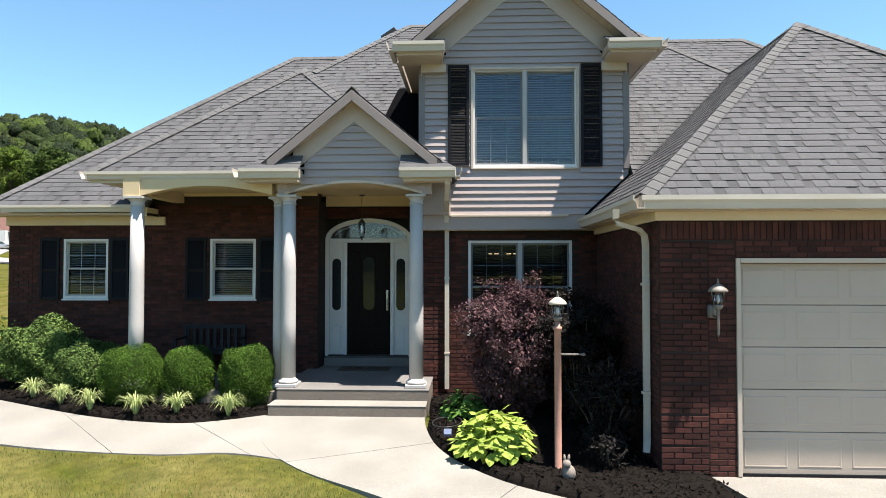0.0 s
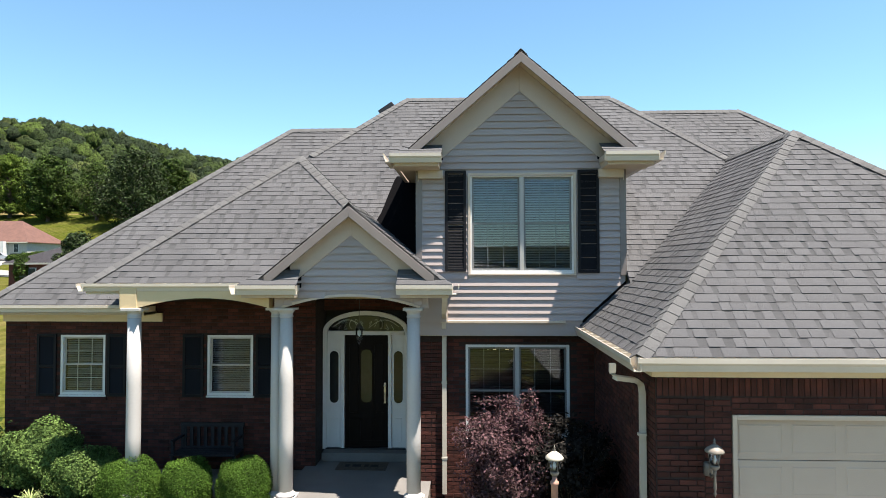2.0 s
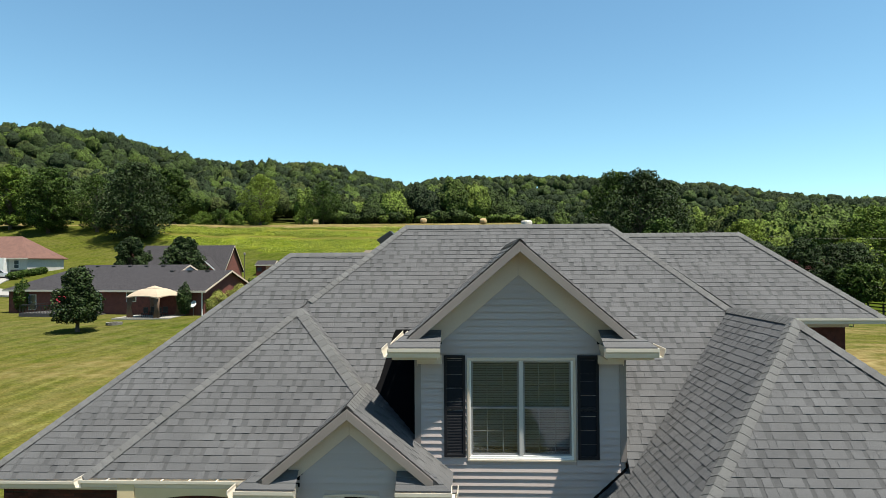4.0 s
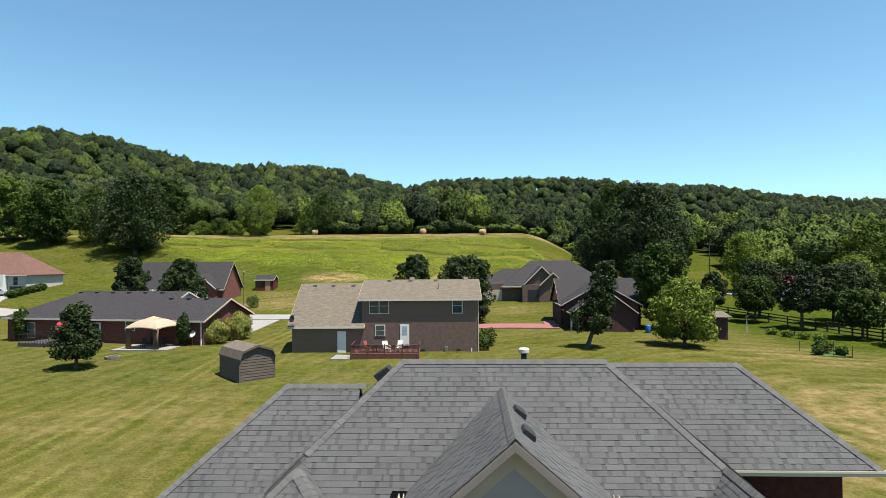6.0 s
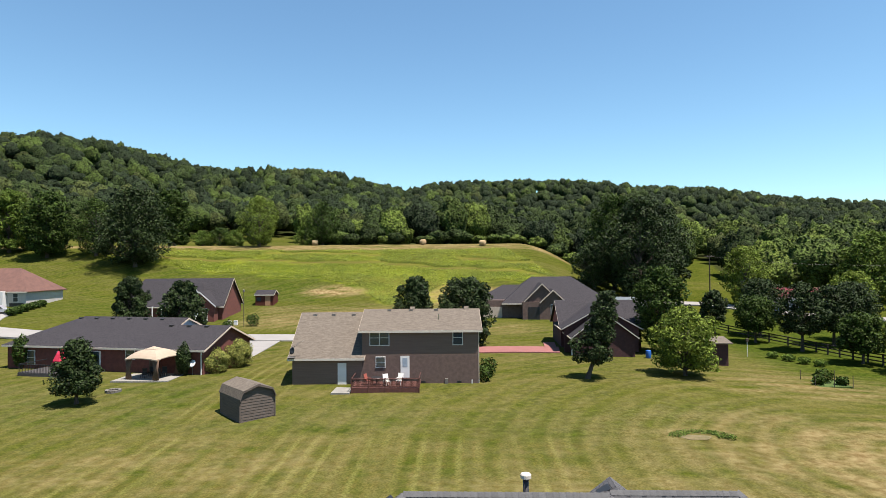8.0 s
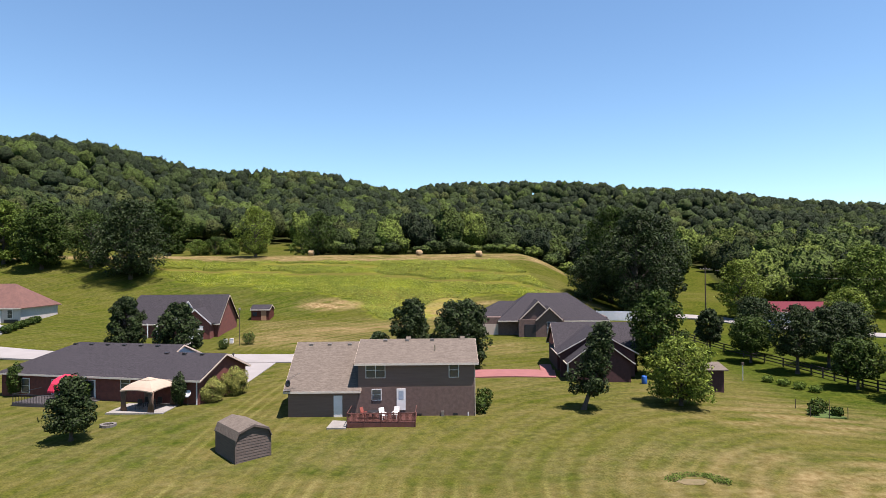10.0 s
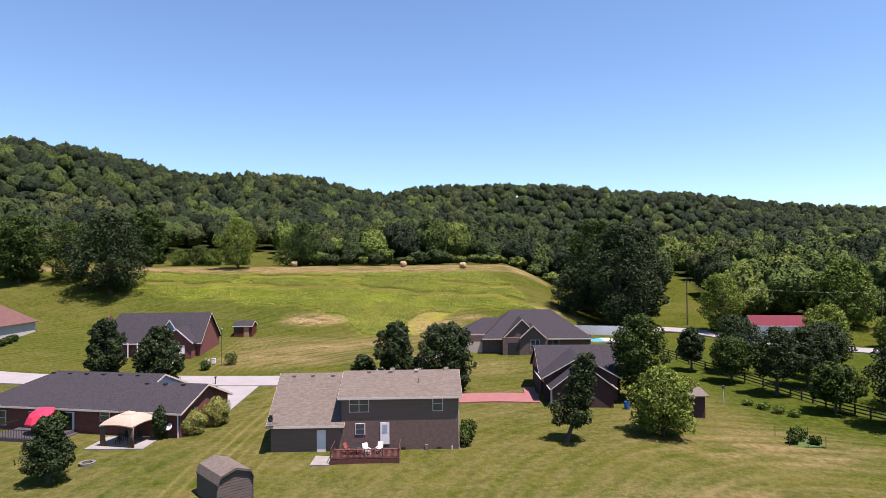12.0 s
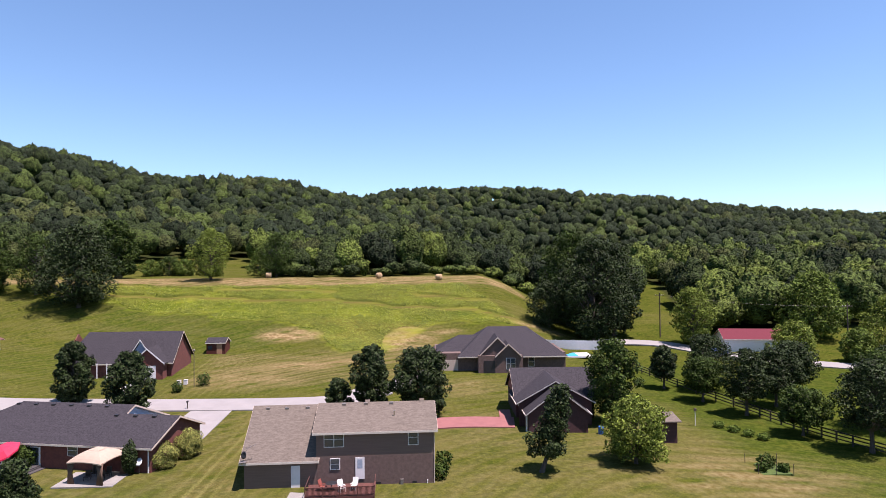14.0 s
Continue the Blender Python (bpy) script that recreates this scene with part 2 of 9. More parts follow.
# ---- mesh helpers ----
class M:
    """Collects points and faces for one mesh."""

    def __init__(self):
        self.v, self.f = [], []

    def add(self, pts, faces):
        n = len(self.v)
        self.v += [tuple(p) for p in pts]
        self.f += [tuple(n + i for i in f) for f in faces]
        return self

    def box(self, x0, x1, y0, y1, z0, z1):
        return self.add([(x0, y0, z0), (x1, y0, z0), (x1, y1, z0), (x0, y1, z0), (x0, y0, z1), (x1, y0, z1), (x1, y1, z1), (x0, y1, z1)],
                        [(3, 2, 1, 0), (4, 5, 6, 7), (0, 1, 5, 4), (1, 2, 6, 5), (2, 3, 7, 6), (3, 0, 4, 7)])

    def slab(self, pts, off):
        """A flat polygon given thickness by the offset vector."""
        k = len(pts)
        a = [Vector(p) for p in pts]
        b = [p + Vector(off) for p in a]
        return self.add(a + b, [tuple(range(k)), tuple(range(2 * k - 1, k - 1, -1))] + [((i + 1) % k, i, i + k, (i + 1) % k + k) for i in range(k)])

    def prism(self, pts, axis, a, b):
        """A polygon of two coordinates pushed along the axis from a to b."""
        put = {"x": lambda p, q: (q, p[0], p[1]), "y": lambda p, q: (p[0], q, p[1]), "z": lambda p, q: (p[0], p[1], q)}[axis]
        off = Vector(put((0, 0), b - a))
        return self.slab([put(p, a) for p in pts], off)

    def tube(self, path, r, n=8, close=True):
        path = [Vector(p) for p in path]
        rs = r if isinstance(r, (list, tuple)) else [r] * len(path)
        rings = []
        for i, p in enumerate(path):
            d = (path[min(i + 1, len(path) - 1)] - path[max(i - 1, 0)]).normalized()
            s = d.cross(Vector((0, 0, 1)) if abs(d.z) < 0.9 else Vector((1, 0, 0))).normalized()
            w = d.cross(s)
            rings.append([p + (s * math.cos(6.2832 * k / n) + w * math.sin(6.2832 * k / n)) * rs[i] for k in range(n)])
        pts = [q for ring in rings for q in ring]
        fs = [(i * n + k, i * n + (k + 1) % n, (i + 1) * n + (k + 1) % n, (i + 1) * n + k) for i in range(len(path) - 1) for k in range(n)]
        if close:
            fs += [tuple(range(n))[::-1], tuple((len(path) - 1) * n + k for k in range(n))]
        return self.add(pts, fs)

    def lathe(self, prof, cx=0.0, cy=0.0, z0=0.0, n=16):
        pts = [(cx + r * math.cos(6.2832 * k / n), cy + r * math.sin(6.2832 * k / n), z0 + z) for r, z in prof for k in range(n)]
        fs = [(i * n + k, i * n + (k + 1) % n, (i + 1) * n + (k + 1) % n, (i + 1) * n + k) for i in range(len(prof) - 1) for k in range(n)]
        fs += [tuple(range(n))[::-1], tuple((len(prof) - 1) * n + k for k in range(n))]
        return self.add(pts, fs)

    def mesh(self, name, material, smooth=False):
        me = bpy.data.meshes.new(name)
        me.from_pydata(self.v, [], self.f)
        me.materials.append(material)
        if smooth:
            me.polygons.foreach_set("use_smooth", [True] * len(me.polygons))
        me.update()
        return me


def part(name, m, material, parent=None, label="", smooth=False, bevel=0.0):
    """Links one mesh object under a thing or a part."""
    ob = new(name, m.mesh(name, material, smooth) if isinstance(m, M) else m)
    if parent is not None:
        ob.parent = parent
    if label:
        ob["label"] = label
    if bevel:
        b = ob.modifiers.new("edge", "BEVEL")
        b.width, b.segments, b.limit_method = bevel, 2, "ANGLE"
    return ob


def thing(name, label, category, group="", kind="", at=(0, 0, 0)):
    ob = new(name)
    ob.location = at
    ob.empty_display_size = 0.2
    return tagged(ob, label, category, group, kind)


def quads(name, pts, material, parent=None, kind="", label=""):
    """A mesh of loose quads from an array of shape (n, 4, 3)."""
    pts = np.asarray(pts, dtype=np.float32)
    n = len(pts)
    me = bpy.data.meshes.new(name)
    me.vertices.add(n * 4)
    me.vertices.foreach_set("co", pts.reshape(-1))
    me.loops.add(n * 4)
    me.loops.foreach_set("vertex_index", np.arange(n * 4, dtype=np.int32))
    me.polygons.add(n)
    me.polygons.foreach_set("loop_start", np.arange(0, n * 4, 4, dtype=np.int32))
    me.materials.append(material)
    me.update(calc_edges=True)
    ob = new(name, me)
    if parent is not None:
        ob.parent = parent
    if kind:
        ob["kind"] = kind
    if label:
        ob["label"] = label
    return ob


def leaf_quads(cent, normal, size, rng, aspect=0.6, jitter=0.9):
    """Quads of a leaf's outline at the given centres, roughly facing the given normals."""
    n = len(cent)
    nn = normal + rng.normal(0, jitter, (n, 3))
    nn /= np.linalg.norm(nn, axis=1)[:, None] + 1e-9
    t = rng.normal(0, 1, (n, 3))
    u = np.cross(nn, t)
    u /= np.linalg.norm(u, axis=1)[:, None] + 1e-9
    w = np.cross(nn, u)
    s = (size * rng.uniform(0.6, 1.35, n))[:, None]
    a = aspect
    return np.stack([cent - u * s, cent - w * s * a + u * s * 0.1, cent + u * s, cent + w * s * a - u * s * 0.1], axis=1)


def smooth01(t):
    t = np.clip(t, 0, 1)
    return t * t * (3 - 2 * t)


# ---- the lie of the land ----
GY = np.arange(-60.0, 260.0, 1.0)


def _profile(ys, zs):
    p = np.interp(GY, ys, zs)
    k = np.hanning(13)
    return np.convolve(np.pad(p, 6, mode="edge"), k / k.sum(), mode="valid")


LEFT = _profile([-60, 6, 10, 22, 50, 62, 80, 100, 115, 131, 142, 168, 178, 186, 260], [-1.0, 0.0, 0.15, 0.25, 1.1, 1.85, 2.0, 2.5, 3.7, 5.0, 7.5, 17.0, 18.9, 19.2, 21.0])
RIGHT = _profile([-60, 6, 10, 22, 50, 72, 85, 110, 140, 180, 220, 260], [-1.0, 0.0, 0.12, 0.1, 0.5, 0.65, 1.0, 1.5, 3.0, 7.0, 12.0, 16.0])


def crest(az):
    """Height of the far hills and their distance by bearing in degrees from straight ahead."""
    d = np.interp(az, [-180, -60, -9, -5, 12, 21, 28, 60, 180], [600, 590, 600, 690, 690, 730, 820, 800, 600])
    top = np.interp(az, [-180, -90, -45, -38, -35.2, -33, -30, -27, -24, -21, -18, -15, -12, -9, -6, -3, 0, 6, 9, 12, 15, 18, 21, 24, 27, 30, 36, 60, 180],
                    [0.02, 0.09, 0.120, 0.146, 0.157, 0.159, 0.155, 0.144, 0.1287, 0.1222, 0.127, 0.1253, 0.119, 0.107, 0.099, 0.1088, 0.1122, 0.1136, 0.1116, 0.1072, 0.099, 0.0936, 0.09, 0.0821, 0.0713, 0.0658, 0.055, 0.045, 0.02])
    return 24.2 + top * d - 13.0 - 1.5 * smooth01((-8 - az) / 6), d


def ground_z(x, y):
    x, y = np.asarray(x, dtype=float), np.asarray(y, dtype=float)
    side = smooth01((44 - x) / 30)
    z = np.interp(y, GY, LEFT) * side + np.interp(y, GY, RIGHT) * (1 - side)
    z = z + 2.2 * smooth01((-x - 62) / 30) * smooth01((y - 85) / 30) * smooth01((190 - y) / 40)
    r, az = np.hypot(x, y), np.degrees(np.arctan2(x, y))
    top, d = crest(az)
    r0 = 215 + 165 * smooth01((az + 16) / 26)
    f = np.clip((r - r0) / (d - r0), 0, 1)
    far = smooth01(f) * 0.55 + 0.45 * f * np.minimum(1, f * 3)
    roll = 6 * np.sin(x * 0.019 + 1) * np.cos(y * 0.016 + 0.4) * 4 * f * (1 - f)
    w = smooth01((13.5 - y) / 1.5) * smooth01((y + 6) / 6) * smooth01((18 - np.abs(x)) / 4)
    front = 0.15 * smooth01((y - 7.0) / 2.6) + 0.10 * smooth01((-x - 4) / 5) * smooth01((y - 7) / 3) - 0.004 - 0.06 * smooth01((x + 1.3) / 0.8)
    return (z * (1 - far) + top * far + roll) * (1 - w) + front * w


def gz(x, y):
    return float(ground_z(x, y))


def in_field(x, y):
    """How far a place lies inside the tall meadow on the slope (0 to 1)."""
    wob = 0.8 * np.sin(x * 0.31) + 0.6 * np.sin(x * 0.83 + 1)
    foot = np.interp(x, [-90, -61, -37, -32, -24, -17, -8, -3, 3, 12, 30], [158, 152.5, 148.5, 147, 141, 130, 130, 139, 146, 147, 147])
    low = smooth01((y - foot - wob) / 1.6)
    top = smooth01((171 - y + wob) / 2.5)
    sides = smooth01((x + 84 + wob * 2) / 4) * smooth01((12 + (168.7 - y) * 0.6 - x + wob) / 3)
    return low * top * sides


def terrace(x, y):
    """Nearness to the old terrace lines that cross the meadow (0 to 1)."""
    w1 = 0.7 * np.sin(x * 0.19) + 0.5 * np.sin(x * 0.53 + 2)
    l1 = np.interp(x, [-85, -39, -16, 17, 30], [162.8, 160.6, 158.2, 151.6, 149]) + w1
    l2 = np.interp(x, [-85, -40, -16, 15, 30], [168.6, 166.8, 165.2, 159.2, 156]) - w1 * 0.7
    near = lambda l: np.clip(1.25 - np.abs(y - l) / 1.3, 0, 1)
    return np.maximum(near(l1), near(l2) * smooth01(np.sin(x * 0.12) * 2 + 1.3))


def mown(x, y):
    """Strength of the mower's stripes that run away from the house (0 to 1)."""
    near = smooth01((47.2 - 0.25 * np.abs(x + 18) * (x < -24) - y) / 1.2) * smooth01((y - 20) / 6) * smooth01((16 - x) / 12)
    lane = smooth01((y - 49) / 3) * smooth01((96 - y) / 4) * smooth01((x + 25.5) / 1.2) * smooth01((-17.9 - x) / 0.6)
    yard = 0.8 * smooth01((y - 100) / 4) * smooth01((131 - y) / 5) * smooth01((x + 45) / 3) * smooth01((-27 - x) / 6)
    return np.maximum(np.maximum(near, lane), yard)


def lushness(x, y):
    """Where the lawn stays deep green (0 to 1)."""
    spot = lambda cx_, cy_, rx, ry: np.clip(1.5 - np.hypot((x - cx_) / rx, (y - cy_) / ry), 0, 1)
    d = smooth01((y - 47.6) / 1.2) * smooth01((66 - y) / 6) * smooth01((-23.6 - x) / 1.5)
    d = np.maximum(d, 0.9 * smooth01((y - 47.6) / 1.2) * smooth01((57 - y) / 4) * smooth01((-1 - x) / 6) * smooth01((x + 22) / 1.0))
    d = np.maximum(d, 0.8 * spot(20, 53, 9, 4))
    d = np.maximum(d, 0.8 * spot(7, 50, 9, 4))
    d = np.maximum(d, smooth01((y - 130 - 0.1 * (x + 60)) / 4) * smooth01((158 - y) / 2) * smooth01((x + 78) / 6) * smooth01((-31 - x) / 3))
    d = np.maximum(d, 0.7 * spot(-70, 122, 14, 10))
    d = np.maximum(d, 0.9 * spot(-26, 112, 14, 5))
    return np.maximum(d, smooth01((x - 36 + (y - 60) * 0.1) / 5) * smooth01((y - 42) / 10) * smooth01((130 - y) / 10))


def ramp_axis(lo, hi, step, reach):
    a = list(np.arange(lo, hi + step / 2, step))
    d = step
    while a[-1] < reach:
        d *= 1.16
        a.append(a[-1] + d)
    d = step
    while a[0] > -reach:
        d *= 1.16
        a.insert(0, a[0] - d)
    return np.array(a)


def ground_material():
    m = bpy.data.materials.new("grass_land")
    m.use_nodes = True
    N, L = m.node_tree.nodes, m.node_tree.links
    b = N["Principled BSDF"]
    b.inputs["Roughness"].default_value = 0.95
    b.inputs["Specular IOR Level"].default_value = 0.0
    tc = N.new("ShaderNodeTexCoord")

    def noise_of(scale, detail, stretch=(1, 1, 1), turn=0.0):
        mp = N.new("ShaderNodeMapping")
        mp.inputs["Scale"].default_value = stretch
        mp.inputs["Rotation"].default_value = (0, 0, turn)
        n = N.new("ShaderNodeTexNoise")
        n.inputs["Scale"].default_value, n.inputs["Detail"].default_value = scale, detail
        L.new(tc.outputs["Object"], mp.inputs[0])
        L.new(mp.outputs[0], n.inputs[0])
        return n.outputs[0]

    def span(src, lo, hi):
        r = N.new("ShaderNodeMapRange")
        r.inputs[1].default_value, r.inputs[2].default_value = lo, hi
        L.new(src, r.inputs[0])
        return r.outputs[0]

    def blend(f, a, c):
        x = N.new("ShaderNodeMix")
        x.data_type = "RGBA"
        L.new(f, x.inputs[0])
        for k, s in ((6, a), (7, c)):
            if isinstance(s, tuple):
                x.inputs[k].default_value = (*s, 1)
            else:
                L.new(s, x.inputs[k])
        return x.outputs[2]

    def times(a, c):
        x = N.new("ShaderNodeMath")
        x.operation = "MULTIPLY"
        L.new(a, x.inputs[0])
        if isinstance(c, float):
            x.inputs[1].default_value = c
        else:
            L.new(c, x.inputs[1])
        return x.outputs[0]

    at = N.new("ShaderNodeVertexColor")
    at.layer_name = "cover"
    sp = N.new("ShaderNodeSeparateColor")
    L.new(at.outputs[0], sp.inputs[0])
    fine = span(noise_of(1.6, 10), 0.40, 0.60)
    mid = span(noise_of(0.22, 8), 0.38, 0.66)
    lawn = blend(fine, (0.026, 0.042, 0.004), (0.074, 0.082, 0.010))
    lawn = blend(times(mid, 0.6), lawn, (0.086, 0.082, 0.014))
    mow = N.new("ShaderNodeVertexColor")
    mow.layer_name = "mowing"
    mo = N.new("ShaderNodeSeparateColor")
    L.new(mow.outputs[0], mo.inputs[0])
    stripe = N.new("ShaderNodeTexWave")
    stripe.inputs["Scale"].default_value, stripe.inputs["Distortion"].default_value = 0.24, 0.9
    stripe.inputs["Detail"].default_value, stripe.inputs["Detail Scale"].default_value = 3.0, 1.2
    L.new(tc.outputs["Object"], stripe.inputs[0])
    lawn = blend(times(times(mo.outputs[1], span(noise_of(0.5, 6), 0.25, 0.55)), 0.78), lawn, blend(fine, (0.022, 0.041, 0.004), (0.050, 0.072, 0.008)))
    stripe2 = N.new("ShaderNodeTexWave")
    stripe2.inputs["Scale"].default_value, stripe2.inputs["Distortion"].default_value = 0.22, 3.0
    stripe2.inputs["Detail Scale"].default_value = 0.1
    ms2 = N.new("ShaderNodeMapping")
    ms2.inputs["Rotation"].default_value = (0, 0, radians(-58))
    L.new(tc.outputs["Object"], ms2.inputs[0])
    L.new(ms2.outputs[0], stripe2.inputs[0])
    worn = span(noise_of(0.35, 6, (1, 0.25, 1), 0.1), 0.40, 0.62)
    lawn = blend(times(times(span(stripe2.outputs[0], 0.45, 0.9), span(noise_of(0.035, 3), 0.5, 0.58)), 0.35), lawn, (0.036, 0.050, 0.006))
    lawn = blend(times(times(mo.outputs[0], span(noise_of(0.9, 6), 0.38, 0.62)), 0.55), lawn, (0.112, 0.084, 0.022))
    lawn = blend(times(times(times(span(stripe.outputs[0], 0.62, 0.96), worn), mo.outputs[0]), 0.85), lawn, (0.130, 0.128, 0.030))
    lawn = blend(times(times(span(stripe.outputs[0], 0.50, 0.10), mo.outputs[0]), 0.45), lawn, (0.040, 0.056, 0.006))
    dry = span(noise_of(0.16, 8, (0.5, 1.6, 1), 0.2), 0.42, 0.66)
    swirl = N.new("ShaderNodeTexWave")
    swirl.wave_type, swirl.rings_direction = "RINGS", "Z"
    swirl.inputs["Scale"].default_value, swirl.inputs["Distortion"].default_value, swirl.inputs["Detail Scale"].default_value = 0.11, 2.4, 1.2
    swirl.inputs["Detail"].default_value = 4
    mr = N.new("ShaderNodeMapping")
    mr.inputs["Location"].default_value = (-33, -42, 0)
    L.new(tc.outputs["Object"], mr.inputs[0])
    L.new(mr.outputs[0], swirl.inputs[0])
    wear = N.new("ShaderNodeMath")
    wear.operation = "MULTIPLY_ADD"
    L.new(swirl.outputs[0], wear.inputs[0])
    wear.inputs[1].default_value = 0.45
    L.new(times(dry, 0.75), wear.inputs[2])
    lawn = blend(times(wear.outputs[0], sp.outputs[1]), lawn, blend(span(noise_of(2.2, 6), 0.35, 0.65), (0.098, 0.070, 0.024), (0.185, 0.150, 0.060)))
    rings = N.new("ShaderNodeTexWave")
    rings.wave_type, rings.rings_direction = "RINGS", "Z"
    rings.inputs["Scale"].default_value, rings.inputs["Distortion"].default_value, rings.inputs["Detail Scale"].default_value = 0.21, 1.6, 0.8
    rings.inputs["Detail"].default_value = 5
    L.new(mr.outputs[0], rings.inputs[0])
    arcs = times(times(span(rings.outputs[0], 0.55, 0.95), span(noise_of(0.12, 5, (1, 1, 1), 0.7), 0.40, 0.58)), sp.outputs[1])
    lawn = blend(times(arcs, 0.75), lawn, (0.135, 0.112, 0.034))
    deep = times(times(span(rings.outputs[0], 0.45, 0.05), span(noise_of(0.10, 5, (1, 1, 1), 1.9), 0.42, 0.58)), sp.outputs[1])
    lawn = blend(times(deep, 0.55), lawn, (0.040, 0.040, 0.008))
    blades = span(noise_of(7.0, 8), 0.36, 0.64)
    lawn = blend(times(blades, 0.62), lawn, (0.022, 0.028, 0.004))
    bright = N.new("ShaderNodeMix")
    bright.data_type, bright.blend_type = "RGBA", "MULTIPLY"
    bright.inputs[0].default_value = 1.0
    bright.inputs[7].default_value = (0.98, 1.03, 1.10, 1)
    L.new(lawn, bright.inputs[6])
    lawn = bright.outputs[2]
    fld = blend(span(noise_of(0.5, 6, (0.35, 1.2, 1)), 0.35, 0.65), (0.078, 0.108, 0.009), (0.160, 0.180, 0.018))
    fld = blend(times(span(noise_of(0.07, 5, (0.4, 1, 1)), 0.56, 0.68), 0.6), fld, (0.150, 0.120, 0.030))
    fld = blend(times(span(noise_of(0.11, 6, (0.5, 1.3, 1), 0.4), 0.52, 0.62), 0.55), fld, (0.040, 0.070, 0.006))
    fld = blend(times(mo.outputs[2], 0.85), fld, (0.085, 0.066, 0.022))
    col = blend(sp.outputs[0], lawn, fld)
    straw = blend(span(noise_of(1.5, 8), 0.35, 0.65), (0.118, 0.078, 0.033), (0.225, 0.175, 0.085))
    patchy = N.new("ShaderNodeMath")
    patchy.operation = "MULTIPLY_ADD"
    L.new(span(noise_of(0.3, 8, (0.6, 1.4, 1)), 0.35, 0.62), patchy.inputs[0])
    patchy.inputs[1].default_value = 1.0
    L.new(times(swirl.outputs[0], 0.35), patchy.inputs[2])
    col = blend(times(times(patchy.outputs[0], at.outputs[1]), 0.85), col, straw)
    # Woodland floor: leaf litter, coloured darker for the shade between crowns.
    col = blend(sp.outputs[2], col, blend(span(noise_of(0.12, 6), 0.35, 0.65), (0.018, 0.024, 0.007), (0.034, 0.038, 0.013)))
    L.new(col, b.inputs["Base Color"])
    bp = N.new("ShaderNodeBump")
    bp.inputs["Strength"].default_value, bp.inputs["Distance"].default_value = 0.5, 0.08
    L.new(noise_of(9.0, 5), bp.inputs["Height"])
    L.new(bp.outputs[0], b.inputs["Normal"])
    return m


def dryness(x, y):
    d = 0.30 + 0.25 * smooth01((11 - y) / 4) + 0.65 * smooth01((y - 20) / 15) * smooth01((58 - y) / 12) * smooth01((x - 2) / 20)
    d = np.maximum(d, 0.9 * smooth01((y - 60) / 6) * smooth01((80 - y) / 8) * smooth01((x - 26) / 8))
    d = np.maximum(d, 1.3 * smooth01((y - 168) / 4) * smooth01((190 - y) / 6))
    d = np.maximum(d, 1.2 * smooth01((y - 104) / 5) * smooth01((134 - y) / 5) * smooth01((x + 46) / 8) * smooth01((2 - x) / 8))
    d = d * (1 - 0.8 * smooth01((x - 36 - (80 - y) * 0.15) / 8) * smooth01((y - 50) / 8))
    return np.clip(d, 0, 1)


def bareness(x, y):
    """Where the grass has dried to straw (0 to 1)."""
    spot = lambda cx_, cy_, rx, ry: np.clip(1.4 - np.hypot((x - cx_) / rx, (y - cy_) / ry), 0, 1)
    d = np.maximum(1.6 * spot(-30.5, 141.5, 6.5, 3.4), spot(-3.5, 137, 5.5, 8))
    d = np.maximum(d, 0.8 * spot(1.5, 142.5, 6, 2.4))
    d = np.maximum(d, 0.85 * spot(-23, 120.5, 8, 3.2))
    d = np.maximum(d, 0.75 * spot(-13, 123.5, 8, 3.0))
    d = np.maximum(d, 0.6 * spot(-32, 112, 9, 7))
    d = np.maximum(d, 0.5 * spot(6, 104, 9, 5))
    d = np.maximum(d, 0.75 * spot(28, 149, 9, 2.2))
    d = np.maximum(d, 0.75 * spot(29, 42, 15, 13))
    d = np.maximum(d, 0.5 * spot(10, 33, 16, 8))
    d = np.maximum(d, 0.6 * spot(33, 65, 12, 6))
    d = np.maximum(d, 0.20 * smooth01((y - 20) / 5) * smooth01((100 - y) / 10) * smooth01((40 - x) / 6))
    d = np.maximum(d, 0.45 * spot(-20, 40, 14, 6))
    d = np.maximum(d, 0.32 * smooth01((9.5 - y) / 1.0) * smooth01((y + 10) / 4) * smooth01((14 - np.abs(x)) / 4))
    return np.maximum(d, 0.9 * smooth01((y - 169) / 4) * smooth01((186 - y) / 5) * smooth01((30 - x) / 6))


